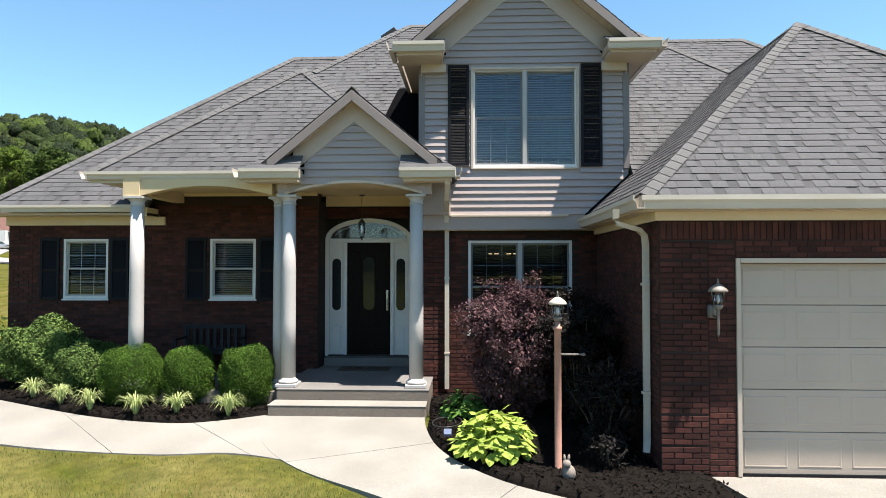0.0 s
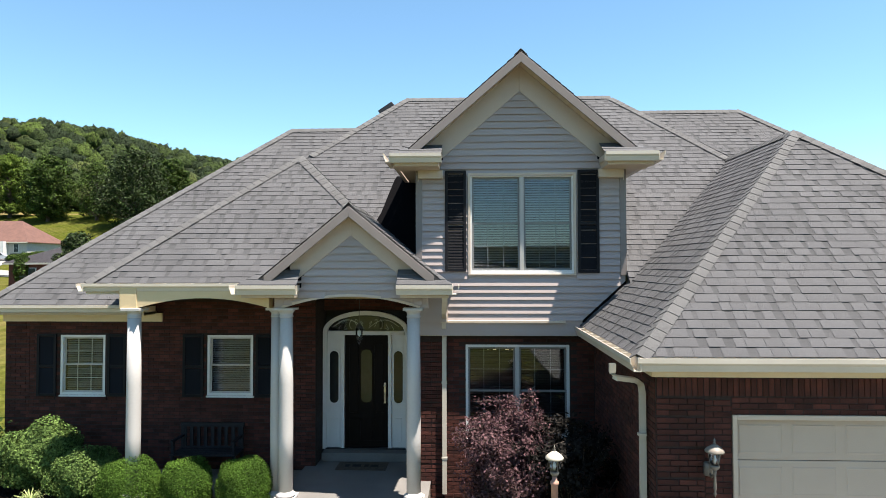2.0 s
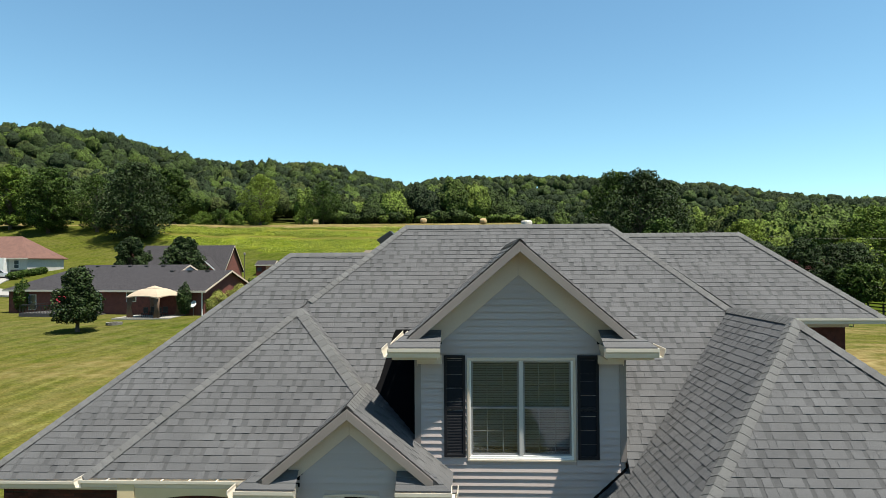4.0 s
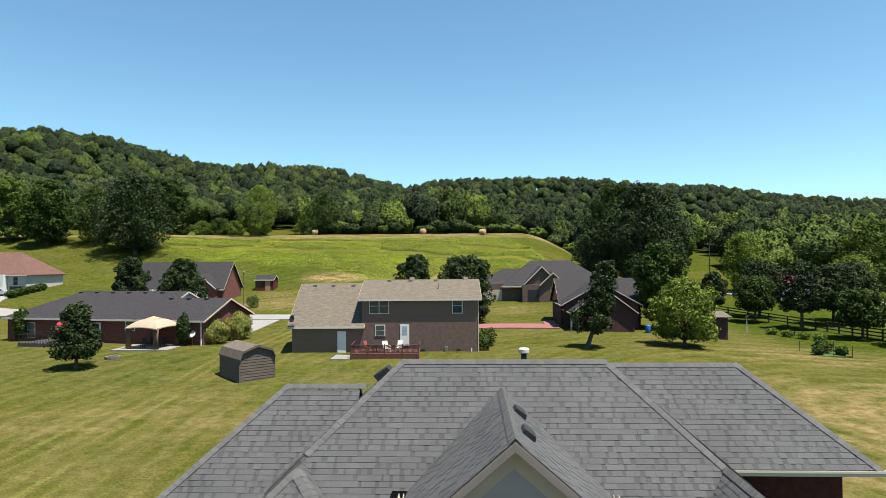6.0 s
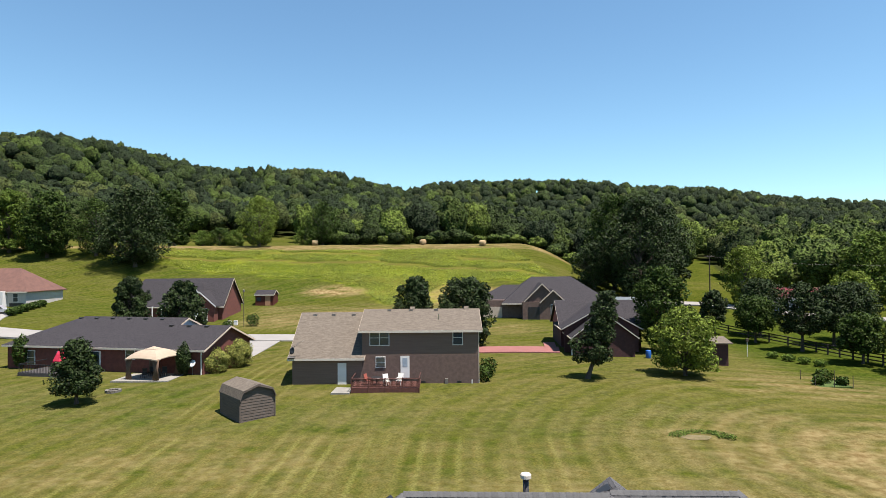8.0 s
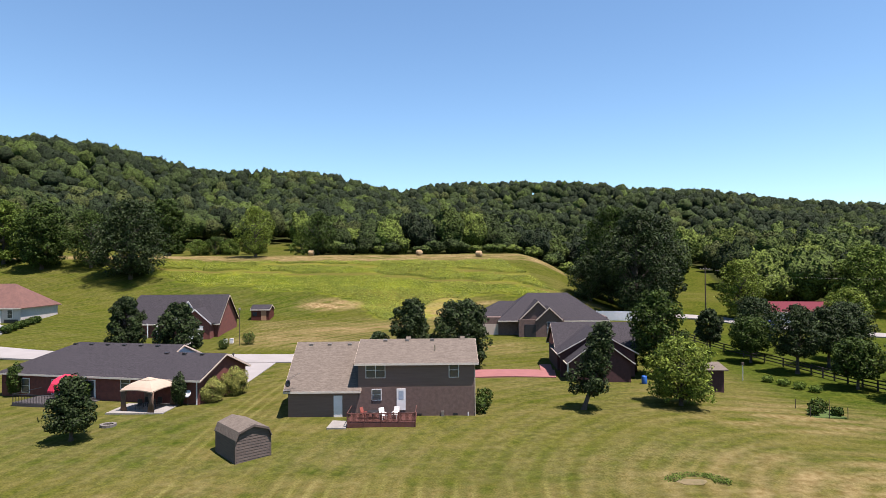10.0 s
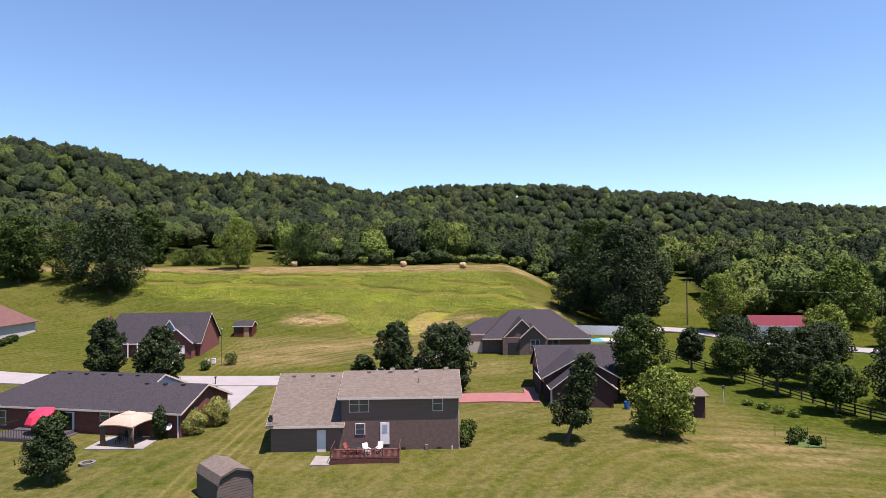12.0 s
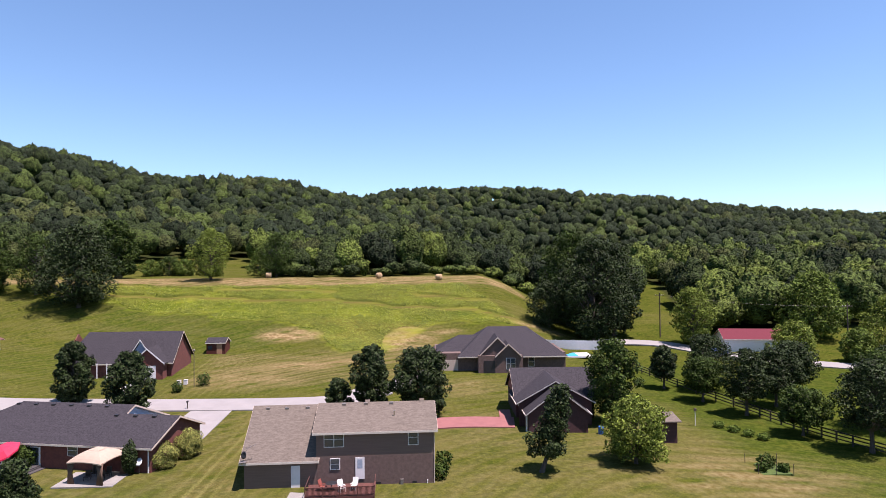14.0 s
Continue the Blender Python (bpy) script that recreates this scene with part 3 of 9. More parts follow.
def build_ground():
    xs, ys = ramp_axis(-100, 90, 1.6, 1700), ramp_axis(0, 186, 1.6, 1700)
    X, Y = np.meshgrid(xs, ys)
    Z = ground_z(X, Y)
    bumps = 0.05 * np.sin(X * 0.5 + np.sin(Y * 0.3)) * np.cos(Y * 0.43) * smooth01((np.hypot(X, Y - 8) - 18) / 10)
    Z = Z + bumps
    nx, ny = len(xs), len(ys)
    me = bpy.data.meshes.new("ground")
    co = np.stack([X, Y, Z], -1).reshape(-1, 3).astype(np.float32)
    i = (np.arange(ny - 1)[:, None] * nx + np.arange(nx - 1)[None, :]).reshape(-1)
    f = np.stack([i, i + 1, i + nx + 1, i + nx], 1).astype(np.int32)
    me.vertices.add(len(co))
    me.vertices.foreach_set("co", co.reshape(-1))
    me.loops.add(f.size)
    me.loops.foreach_set("vertex_index", f.reshape(-1))
    me.polygons.add(len(f))
    me.polygons.foreach_set("loop_start", np.arange(0, f.size, 4, dtype=np.int32))
    me.polygons.foreach_set("use_smooth", np.ones(len(f), dtype=bool))
    me.update(calc_edges=True)
    col = me.color_attributes.new("cover", "FLOAT_COLOR", "POINT")
    c = np.ones((len(co), 4), dtype=np.float32)
    x, y = co[:, 0].astype(float), co[:, 1].astype(float)
    c[:, 0] = in_field(x, y)
    c[:, 1] = dryness(x, y)
    c[:, 3] = bareness(x, y)
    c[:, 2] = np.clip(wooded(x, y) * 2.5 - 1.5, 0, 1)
    col.data.foreach_set("color", c.reshape(-1))
    mow = me.color_attributes.new("mowing", "FLOAT_COLOR", "POINT")
    c = np.ones((len(co), 4), dtype=np.float32)
    c[:, 0], c[:, 1], c[:, 2] = mown(x, y), lushness(x, y), terrace(x, y)
    mow.data.foreach_set("color", c.reshape(-1))
    me.materials.append(ground_material())
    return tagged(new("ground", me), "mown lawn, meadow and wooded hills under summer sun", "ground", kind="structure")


def wooded(x, y):
    """Where the woods stand (0 to 1)."""
    r = np.hypot(x, y)
    edge = 196 + 6 * np.sin(x * 0.06) + 12 * smooth01((-x - 60) / 20) + 44 * smooth01((x + 112) / 10) * smooth01((-58 - x) / 6) + 26 * smooth01((x + 62) / 5) * smooth01((-46 - x) / 5)
    back = smooth01((y - edge) / 4)
    right = smooth01((y - 153 - 0.15 * (x - 70)) / 5) * smooth01((x - 70) / 4)
    left = smooth01((-x - 150) / 8) * smooth01((y - 60) / 10)
    gap = smooth01((x - 46 - (y - 150) * 0.36) / 4) * smooth01((69 + (y - 150) * 0.22 - x) / 4) * smooth01((246 - y) / 6)
    w = np.maximum(np.maximum(back, right) * (1 - gap), left)
    return np.where(y > 40, w, smooth01((r - 165) / 20) * 0.8)


build_ground()


# ---- the main house: roof planes ----
house = thing("house", "brick and siding house with grey shingle hip roof", "house")
HOUSE_ROOF = thing("roof", "", "")
HOUSE_ROOF.parent = house
rng = np.random.default_rng(3)

# garage hip, main block, right block, left wing, porch hip, porch gable, dormer
G_EZ, G_EY, G_EX, G_RX, G_P = 3.23, 7.14, 1.91, 5.46, 0.915
G_RZ = G_EZ + G_P * (G_RX - G_EX)
M_RY, M_RZ, M_L, M_R, M_P = 15.45, 8.37, -1.52, 3.46, 0.90
R_RY, R_RZ, R_X, R_P = 16.20, 8.17, 6.90, 0.90
W_EY, W_EZ, W_RY, W_RZ, W_RX = 11.24, 3.55, 15.76, 7.71, -4.48
P_EY, P_EZ, P_EX, P_PX, P_P = 10.08, 3.98, -6.28, -3.45, 0.905
P_PY, P_PZ = P_EY + (P_PX - P_EX), P_EZ + P_P * (P_PX - P_EX)
PG_X, PG_Z, PG_Y, PG_P = -1.86, 5.22, 9.75, 0.82
D_X, D_Z, D_Y, D_P, D_H = 0.90, 7.84, 10.42, 0.86, 2.05


def row_span(P2, v):
    """The stretch of a convex flat polygon at height v."""
    us = []
    for (u0, v0), (u1, v1) in zip(P2, P2[1:] + P2[:1]):
        if (v0 - v) * (v1 - v) <= 0 and abs(v1 - v0) > 1e-6:
            us.append(u0 + (u1 - u0) * (v - v0) / (v1 - v0))
    return (min(us), max(us)) if len(us) >= 2 else None


SPARE = []


def shingled(poly, pieces=False, step=0.142):
    """One roof plane: a deck with courses of laminated shingles of uneven tabs."""
    p = [Vector(q) for q in poly]
    n = (p[1] - p[0]).cross(p[2] - p[1]).normalized()
    if n.z < 0:
        n, p = -n, p[::-1]
    u = Vector((0, 0, 1)).cross(n).normalized()
    v = n.cross(u)
    o = min(p, key=lambda q: q.z)
    P2 = [((q - o).dot(u), (q - o).dot(v)) for q in p]
    deck = M().slab([q - n * 0.014 for q in p], -n * 0.06)
    part("roof_deck", deck, SHINGLE_BASE, HOUSE_ROOF)
    top = max(b for a, b in P2)
    m, under = M(), M()
    out = []
    k = 0
    at = lambda a, b, h: o + u * a + v * b + n * h
    while k * step < top - 0.02:
        v0, v1 = k * step - 0.006, min((k + 1) * step + 0.02, top)
        lo0 = row_span(P2, max(v0, 0.002))
        lo1 = row_span(P2, min(v1, top - 0.002))
        k += 1
        if not lo0 or not lo1:
            continue
        under.add([at(lo0[0], v0, 0), at(lo0[1], v0, 0), at(lo1[1], v1, -0.008), at(lo1[0], v1, -0.008),
               at(lo0[0], v0, -0.008), at(lo0[1], v0, -0.008)], [(0, 1, 2, 3), (4, 5, 1, 0)])
        a = lo0[0] - rng.uniform(0, 0.2)
        while a < lo0[1]:
            w = rng.choice([0.12, 0.16, 0.2, 0.28, 0.36], p=[0.2, 0.25, 0.25, 0.2, 0.1]) * rng.uniform(0.9, 1.1)
            a0, a1 = max(a, lo0[0]), min(a + w, lo0[1])
            a += w + (rng.uniform(0.05, 0.13) if rng.random() < 0.6 else 0.005)
            if a1 - a0 < 0.03:
                continue
            b0, b1 = min(max(a0, lo1[0]), lo1[1]), min(max(a1, lo1[0]), lo1[1])
            h = 0.0058 + rng.uniform(-0.001, 0.002)
            e = v0 + rng.uniform(-0.003, 0.003)
            pts = [at(a0, e, h), at(a1, e, h), at(b1, v1, -0.004), at(b0, v1, -0.004), at(a0, e, -0.001), at(a1, e, -0.001)]
            fs = [(0, 1, 2, 3), (4, 5, 1, 0), (4, 0, 3), (1, 5, 2)]
            if pieces and b1 - b0 > 0.05:
                out.append((pts, fs))
            else:
                m.add(pts, fs)
    for pts, fs in out[300:] if pieces else []:
        m.add(pts, fs)
    SPARE.extend(out[:300])
    low = part("shingle_layer", under, SHINGLE_LOW, HOUSE_ROOF, "lower layer of laminated shingles, darkened for the gaps' shadow")
    low["kind"] = "stuff"
    ob = part("shingles", m, SHINGLE, HOUSE_ROOF, "weathered grey laminated asphalt shingles")
    ob["kind"] = "stuff"


def mz(y):
    return M_RZ - M_P * (M_RY - y)


# garage front and left slopes
G_PY = G_EY + (G_RX - G_EX)
g_top = M_RY - (M_RZ - G_RZ) / M_P
G_EXR = 2 * G_RX - G_EX
shingled([(G_EX, G_EY, G_EZ), (G_EXR, G_EY, G_EZ), (G_RX, G_PY, G_RZ)], pieces=True)
shingled([(G_EX, G_EY, G_EZ), (G_RX, G_PY, G_RZ), (G_RX, g_top, G_RZ), (2.70, 10.80, G_EZ + G_P * (2.70 - G_EX)), (G_EX, 10.80, G_EZ)])
shingled([(G_EXR, G_EY, G_EZ), (G_EXR, 14.3, G_EZ), (G_RX, 14.3, G_RZ), (G_RX, G_PY, G_RZ)])
# main front slope
hx = 2.02
shingled([(M_L, M_RY, M_RZ), (M_L - hx, M_RY - hx, mz(M_RY - hx)), (-0.95, 10.88, mz(10.88)), (2.70, 10.88, mz(10.88)), (2.70, 10.545, mz(10.545)), (5.40, 13.28, mz(13.28)), (M_R, M_RY, M_RZ)])
shingled([(M_L, M_RY, M_RZ), (M_L - 2.6, M_RY - 2.6, mz(M_RY - 2.6)), (M_L - 2.6, M_RY + 2.6, mz(M_RY - 2.6))])
shingled([(M_R, M_RY, M_RZ), (M_R + 2.4, M_RY - 2.4, mz(M_RY - 2.4)), (M_R + 2.4, M_RY + 2.4, mz(M_RY - 2.4))])
# right block, front and end
r_ez = 6.22
r_run = (R_RZ - r_ez) / R_P
shingled([(M_R, R_RY, R_RZ), (M_R, R_RY - r_run, r_ez), (R_X + r_run, R_RY - r_run, r_ez), (R_X, R_RY, R_RZ)])
shingled([(R_X, R_RY, R_RZ), (R_X + r_run, R_RY - r_run, r_ez), (R_X + r_run, R_RY + r_run, r_ez)])
# left wing, front and end
w_run = W_RY - W_EY
w_pitch = (W_RZ - W_EZ) / w_run
shingled([(W_RX - w_run, W_EY, W_EZ), (-5.90, W_EY, W_EZ), (-5.90, W_EY + 0.40, W_EZ + 0.40 * w_pitch), (-2.6, W_EY + 0.40, W_EZ + 0.40 * w_pitch), (-2.6, W_RY, W_RZ), (W_RX, W_RY, W_RZ)])
shingled([(W_RX, W_RY, W_RZ), (W_RX - w_run, W_EY, W_EZ), (W_RX - w_run, W_RY + w_run, W_EZ)])
# porch hip: front, left, right
pr = 1.62
shingled([(P_EX, P_EY, P_EZ), (P_PX + (P_PX - P_EX), P_EY, P_EZ), (P_PX, P_PY, P_PZ)])
shingled([(P_EX, P_EY, P_EZ), (P_EX, 11.7, P_EZ), (P_PX, 14.6, P_PZ), (P_PX, P_PY, P_PZ)])
shingled([(P_PX, P_PY, P_PZ), (P_PX + pr, P_PY - pr, P_PZ - P_P * pr), (P_PX + pr + 0.9, P_PY - pr + 0.3, P_PZ - P_P * (pr + 0.9)), (P_PX, 13.6, P_PZ)])
# porch gable
for s, foot in ((-1, 1.42), (1, 1.62)):
    y_b = P_EY + (PG_Z - P_EZ) / P_P
    if s < 0:
        shingled([(PG_X, PG_Y, PG_Z), (PG_X - foot, PG_Y, PG_Z - PG_P * foot), (PG_X - foot, P_EY + 0.25, PG_Z - PG_P * foot), (PG_X, y_b, PG_Z)])
    else:
        shingled([(PG_X, PG_Y, PG_Z), (PG_X + foot, PG_Y, PG_Z - PG_P * foot), (PG_X + foot, 10.79, PG_Z - PG_P * foot), (PG_X + 1.03, 11.0, PG_Z - PG_P * 1.03), (PG_X, 11.95, PG_Z)])
# dormer
d_b = M_RY - (M_RZ - D_Z) / M_P
d_e = M_RY - (M_RZ - (D_Z - D_P * D_H)) / M_P
for s in (-1, 1):
    shingled([(D_X, D_Y, D_Z), (D_X + s * D_H, D_Y, D_Z - D_P * D_H), (D_X + s * D_H, d_e, D_Z - D_P * D_H), (D_X, d_b, D_Z)])
# back slopes
shingled([(M_L, M_RY, M_RZ), (M_R, M_RY, M_RZ), (M_R + 2.4, M_RY + 2.4, mz(M_RY - 2.4)), (M_L - 2.6, M_RY + 2.6, mz(M_RY - 2.6))], step=0.5)
shingled([(M_R, R_RY, R_RZ), (R_X, R_RY, R_RZ), (R_X + r_run, R_RY + r_run, r_ez), (M_R, R_RY + r_run, r_ez)], step=0.5)
shingled([(W_RX, W_RY, W_RZ), (-2.6, W_RY, W_RZ), (-2.6, W_RY + w_run, W_EZ), (W_RX - w_run, W_RY + w_run, W_EZ)], step=0.5)
part("back_slope", M().slab([(-1.6, 15.7, 8.02), (3.4, 15.7, 8.02), (6.6, 20.4, 3.75), (-4.6, 20.4, 3.75)], (0, 0, -0.12)), SHINGLE, HOUSE_ROOF)
part("back_slope", M().slab([(3.3, 16.4, 7.86), (6.75, 16.4, 7.86), (8.9, 18.4, 6.0), (8.9, 20.4, 4.2), (4.6, 20.4, 4.2)], (0, 0, -0.12)), SHINGLE, HOUSE_ROOF)
# small gable on the back slope
for s in (-1, 1):
    shingled([(4.28, 17.2, 7.56), (4.28 + s * 1.1, 17.2, 6.7), (4.28 + s * 1.1, 19.1, 6.7), (4.28, 19.1, 7.56)])
part("gable_wall", M().prism([(3.3, 5.6), (5.26, 5.6), (5.26, 6.7), (4.28, 7.46), (3.3, 6.7)], "y", 17.3, 19.0), SIDING, HOUSE_ROOF)


def caps(p0, p1, nA, nB, wing=0.145, step=0.165):
    """A line of overlapping cap shingles from the foot of a hip or ridge to its head."""
    p0, p1, nA, nB = Vector(p0), Vector(p1), Vector(nA).normalized(), Vector(nB).normalized()
    d = (p1 - p0).normalized()
    up = (nA + nB).normalized()
    wA, wB = d.cross(nA), nB.cross(d)
    wA, wB = (wA if wA.dot(nB) < wA.dot(nA) + 1 and wA.dot(up) < 0 else -wA), (wB if wB.dot(up) < 0 else -wB)
    wA = wA if wA.dot(up) < 0 else -wA
    L = step * 1.35
    pts = []
    for a, h in ((0, 0.027), (L, 0.017), (0, 0.014)):
        c = d * a + up * h
        pts += [c + wA * wing, c + wA * wing * 0.35 + up * 0.004, c + up * 0.006, c + wB * wing * 0.35 + up * 0.004, c + wB * wing]
    m = M().add(pts, [(i, i + 1, i + 6, i + 5) for i in range(4)] + [(i + 10, i + 11, i + 1, i) for i in range(4)])
    me = m.mesh("cap_shingle", SHINGLE_CAP)
    for k in range(int((p1 - p0).length / step)):
        ob = new("cap_shingle", me)
        ob.parent = HOUSE_ROOF
        ob.location = p0 + d * (k * step + rng.uniform(-0.004, 0.004))


def nrm(px, py):
    return Vector((px, py, 1)).normalized()


F, Lf, Rt = nrm(0, -0.9), nrm(-0.9, 0, ), nrm(0.9, 0)
Bk = nrm(0, 0.9)
caps((G_EX, G_EY, G_EZ), (G_RX, G_PY, G_RZ), F, Lf)
caps((G_EXR, G_EY, G_EZ), (G_RX, G_PY, G_RZ), F, Rt)
caps((G_RX, G_PY, G_RZ), (G_RX, g_top, G_RZ), Lf, Rt)
caps((M_L - hx + 0.1, M_RY - hx + 0.1, mz(M_RY - hx + 0.1)), (M_L, M_RY, M_RZ), F, Lf)
caps((G_RX, g_top, G_RZ), (M_R, M_RY, M_RZ), F, Rt)
caps((M_L, M_RY, M_RZ), (M_R, M_RY, M_RZ), F, Bk)
caps((M_R + 0.2, R_RY, R_RZ), (R_X, R_RY, R_RZ), F, Bk)
caps((R_X + r_run, R_RY - r_run, r_ez), (R_X, R_RY, R_RZ), F, Rt)
caps((W_RX - w_run, W_EY, W_EZ), (W_RX, W_RY, W_RZ), F, Lf)
caps((W_RX, W_RY, W_RZ), (-2.4, W_RY, W_RZ), F, Bk)
caps((P_EX, P_EY, P_EZ), (P_PX, P_PY, P_PZ), F, Lf)
caps((P_PX + pr, P_PY - pr, P_PZ - P_P * pr), (P_PX, P_PY, P_PZ), F, Rt, wing=0.17)
caps((PG_X, PG_Y, PG_Z), (PG_X, 11.6, PG_Z), Lf, Rt)
caps((D_X, D_Y, D_Z), (D_X, d_b, D_Z), Lf, Rt)

# black flashing where the garage slope meets the siding, then the dormer's painted shade
fl = M()
foot = lambda x: G_EZ + G_P * (x - G_EX)
fl.slab([(1.95, 10.765, foot(1.95) - 0.03), (2.68, 10.765, foot(2.68) - 0.03), (2.68, 10.765, foot(2.68) + 0.05), (1.95, 10.765, foot(1.95) + 0.05)], (0, 0.03, 0))
part("flashing", fl, FLASHING_SHADE, HOUSE_ROOF, "black wall flashing")
# Black sheet cut to the outline of the shade left of the dormer.
SHEET = [(-1.46, 12.9), (-1.50, 12.79), (-1.66, 11.97), (-1.76, 11.70), (-1.1, 11.15), (-0.88, 11.0), (-0.86, 12.9)]
lay = lambda x, y: (x, y, mz(y) + 0.022)
sheet = [lay(*q) for q in SHEET]
part("valley_sheet", M().slab(sheet, (0, -0.004, -0.006)), FLASHING_SHADE, HOUSE_ROOF, "black sheet painting the deep shade beside the dormer")

# roof vents and the flue
for x, y, z in ((D_X + 0.30, 13.25, 0), (D_X + 0.34, 11.75, 0)):
    v = M()
    v.prism([(-0.15, -0.13), (0.15, -0.13), (0.15, 0.0), (0.10, 0.07), (-0.15, 0.05)], "y", -0.2, 0.2)
    ob = part("roof_vent", v, BLACK, HOUSE_ROOF, "black plastic roof vent", bevel=0.015)
    ob.location = (x, y, D_Z - D_P * (x - D_X) + 0.05)
    ob.rotation_euler = (0, math.atan(D_P), 0)
v = M().prism([(-0.2, -0.1), (0.2, -0.1), (0.2, 0.1), (-0.2, 0.16)], "y", -0.22, 0.22)
ob = part("roof_vent", v, BLACK, HOUSE_ROOF, "black plastic roof vent", bevel=0.015)
ob.location, ob.rotation_euler = (M_L - 0.42, M_RY - 0.05, M_RZ - 0.32), (0, -math.atan(0.9), 0)
v = M().prism([(-0.2, -0.1), (0.2, -0.1), (0.2, 0.1), (-0.2, 0.16)], "y", -0.22, 0.22)
ob = part("roof_vent", v, BLACK, HOUSE_ROOF, "black plastic roof vent", bevel=0.015)
ob.location, ob.rotation_euler = (4.0, 18.3, 7.36), (0, -math.atan(0.78), 0)
fl = M().lathe([(0.11, 0), (0.09, 0.05), (0.075, 0.06), (0.075, 0.48)], 1.55, 16.35, 7.97)
flue = part("flue", fl, BLACK, HOUSE_ROOF, "black flue pipe with a galvanised cap", smooth=True)
part("flue_cap", M().lathe([(0.12, 0), (0.14, 0.02), (0.14, 0.10), (0.12, 0.13), (0.0, 0.14)], 1.55, 16.35, 8.42), GUTTER, flue, "galvanised cap")


# ---- walls ----
def gutter(p0, p1, drop=0.13, deep=0.12, out=(0, -1, 0), name="gutter", parent=None):
    """An open K-style gutter along an eave; p0 and p1 are its back top edge."""
    p0, p1, o = Vector(p0), Vector(p1), Vector(out)
    prof = [(0, 0), (0, -drop), (deep * 0.65, -drop), (deep * 0.8, -drop * 0.55), (deep, -drop * 0.35), (deep, 0.0), (deep - 0.012, 0.0), (deep - 0.012, -drop * 0.3),
            (deep * 0.62, -drop + 0.012), (0.012, -drop + 0.012), (0.012, 0)]
    a = [p0 + o * x + Vector((0, 0, z)) for x, z in prof]
    b = [p1 + o * x + Vector((0, 0, z)) for x, z in prof]
    k = len(prof)
    m = M().add(a + b, [(i, (i + 1) % k, (i + 1) % k + k, i + k) for i in range(k)] + [tuple(range(k))[::-1], tuple(range(k, 2 * k))])
    return part(name, m, GUTTER, parent or house)


def gutter_clips(p0, p1, deep, step=0.6, out=(0, -1, 0)):
    p0, p1, o = Vector(p0), Vector(p1), Vector(out)
    d = (p1 - p0).normalized()
    for k in range(1, int((p1 - p0).length / step) + 1):
        c = p0 + d * (k * step)
        m = M().box(-0.012, 0.012, -0.012, 0.012, 0, 0.012)
        m = M().slab([c - d * 0.012, c + d * 0.012, c + d * 0.012 + o * deep, c - d * 0.012 + o * deep], (0, 0, 0.012))
        part("gutter_hanger", m, GUTTER, house)


gutter((G_EX - 0.02, G_EY + 0.02, G_EZ - 0.01), (G_EXR, G_EY + 0.02, G_EZ - 0.01), 0.15, 0.13)
gutter((G_EX + 0.02, G_EY - 0.1, G_EZ - 0.01), (G_EX + 0.02, 10.70, G_EZ - 0.01), 0.15, 0.13, (-1, 0, 0))
gutter_clips((G_EX + 0.02, G_EY, G_EZ - 0.02), (G_EX + 0.02, 10.7, G_EZ - 0.02), 0.125, 0.4, (-1, 0, 0))
gutter((W_RX - w_run, W_EY + 0.02, W_EZ - 0.01), (-5.98, W_EY + 0.02, W_EZ - 0.01), 0.13, 0.12)
gutter((P_EX - 0.02, P_EY + 0.02, P_EZ - 0.01), (-3.52, P_EY + 0.02, P_EZ - 0.01), 0.13, 0.12)
gutter((P_EX + 0.02, P_EY - 0.1, P_EZ - 0.01), (P_EX + 0.02, 11.3, P_EZ - 0.01), 0.13, 0.12, (-1, 0, 0))
gutter((M_R + 1.0, R_RY - r_run + 0.02, r_ez), (R_X + r_run + 0.1, R_RY - r_run + 0.02, r_ez), 0.13, 0.12)
gutter_clips((P_EX, P_EY + 0.02, P_EZ - 0.02), (-3.6, P_EY + 0.02, P_EZ - 0.02), 0.11, 0.45)

# garage fascia, soffit and frieze
eave = M().box(G_EX + 0.02, G_EXR, G_EY + 0.022, 7.36, G_EZ - 0.17, G_EZ - 0.12).box(G_EX + 0.022, 2.17, G_EY + 0.02, 10.78, G_EZ - 0.168, G_EZ - 0.122)
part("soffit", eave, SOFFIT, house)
fr = M().box(2.17, G_EXR - 0.4, 7.36, 7.42, 2.96, G_EZ - 0.12).box(2.13, 2.17, 7.362, 10.99, 2.962, G_EZ - 0.122)
part("frieze_board", fr, CREAM, house)


def wall_box(name, m, material, label):
    return tagged(part(name, m, material, None), label, "wall", kind="structure")


# brick wall cores (mortar), with the openings left through
def framed_wall(name, x0, x1, z0, z1, y0, y1, holes, label):
    """A wall along x with rectangular openings (a, b, low, high)."""
    m = M()
    xs = sorted({x0, x1, *[h[0] for h in holes], *[h[1] for h in holes]})
    for a, b in zip(xs, xs[1:]):
        hs = sorted([h for h in holes if h[0] <= a + 1e-6 and h[1] >= b - 1e-6], key=lambda h: h[2])
        z = z0
        for h in hs:
            if h[2] > z + 1e-3:
                m.box(a, b, y0, y1, z, h[2])
            z = h[3]
        if z1 > z + 1e-3:
            m.box(a, b, y0, y1, z, z1)
    return wall_box(name, m, MORTAR, label)


GD = (3.10, 7.98, 0.0, 2.47)
W1 = (-7.80, -6.92, 1.80, 2.94)
W2 = (-4.94, -4.06, 1.80, 2.94)
W3 = (-0.04, 1.76, 1.25, 2.87)
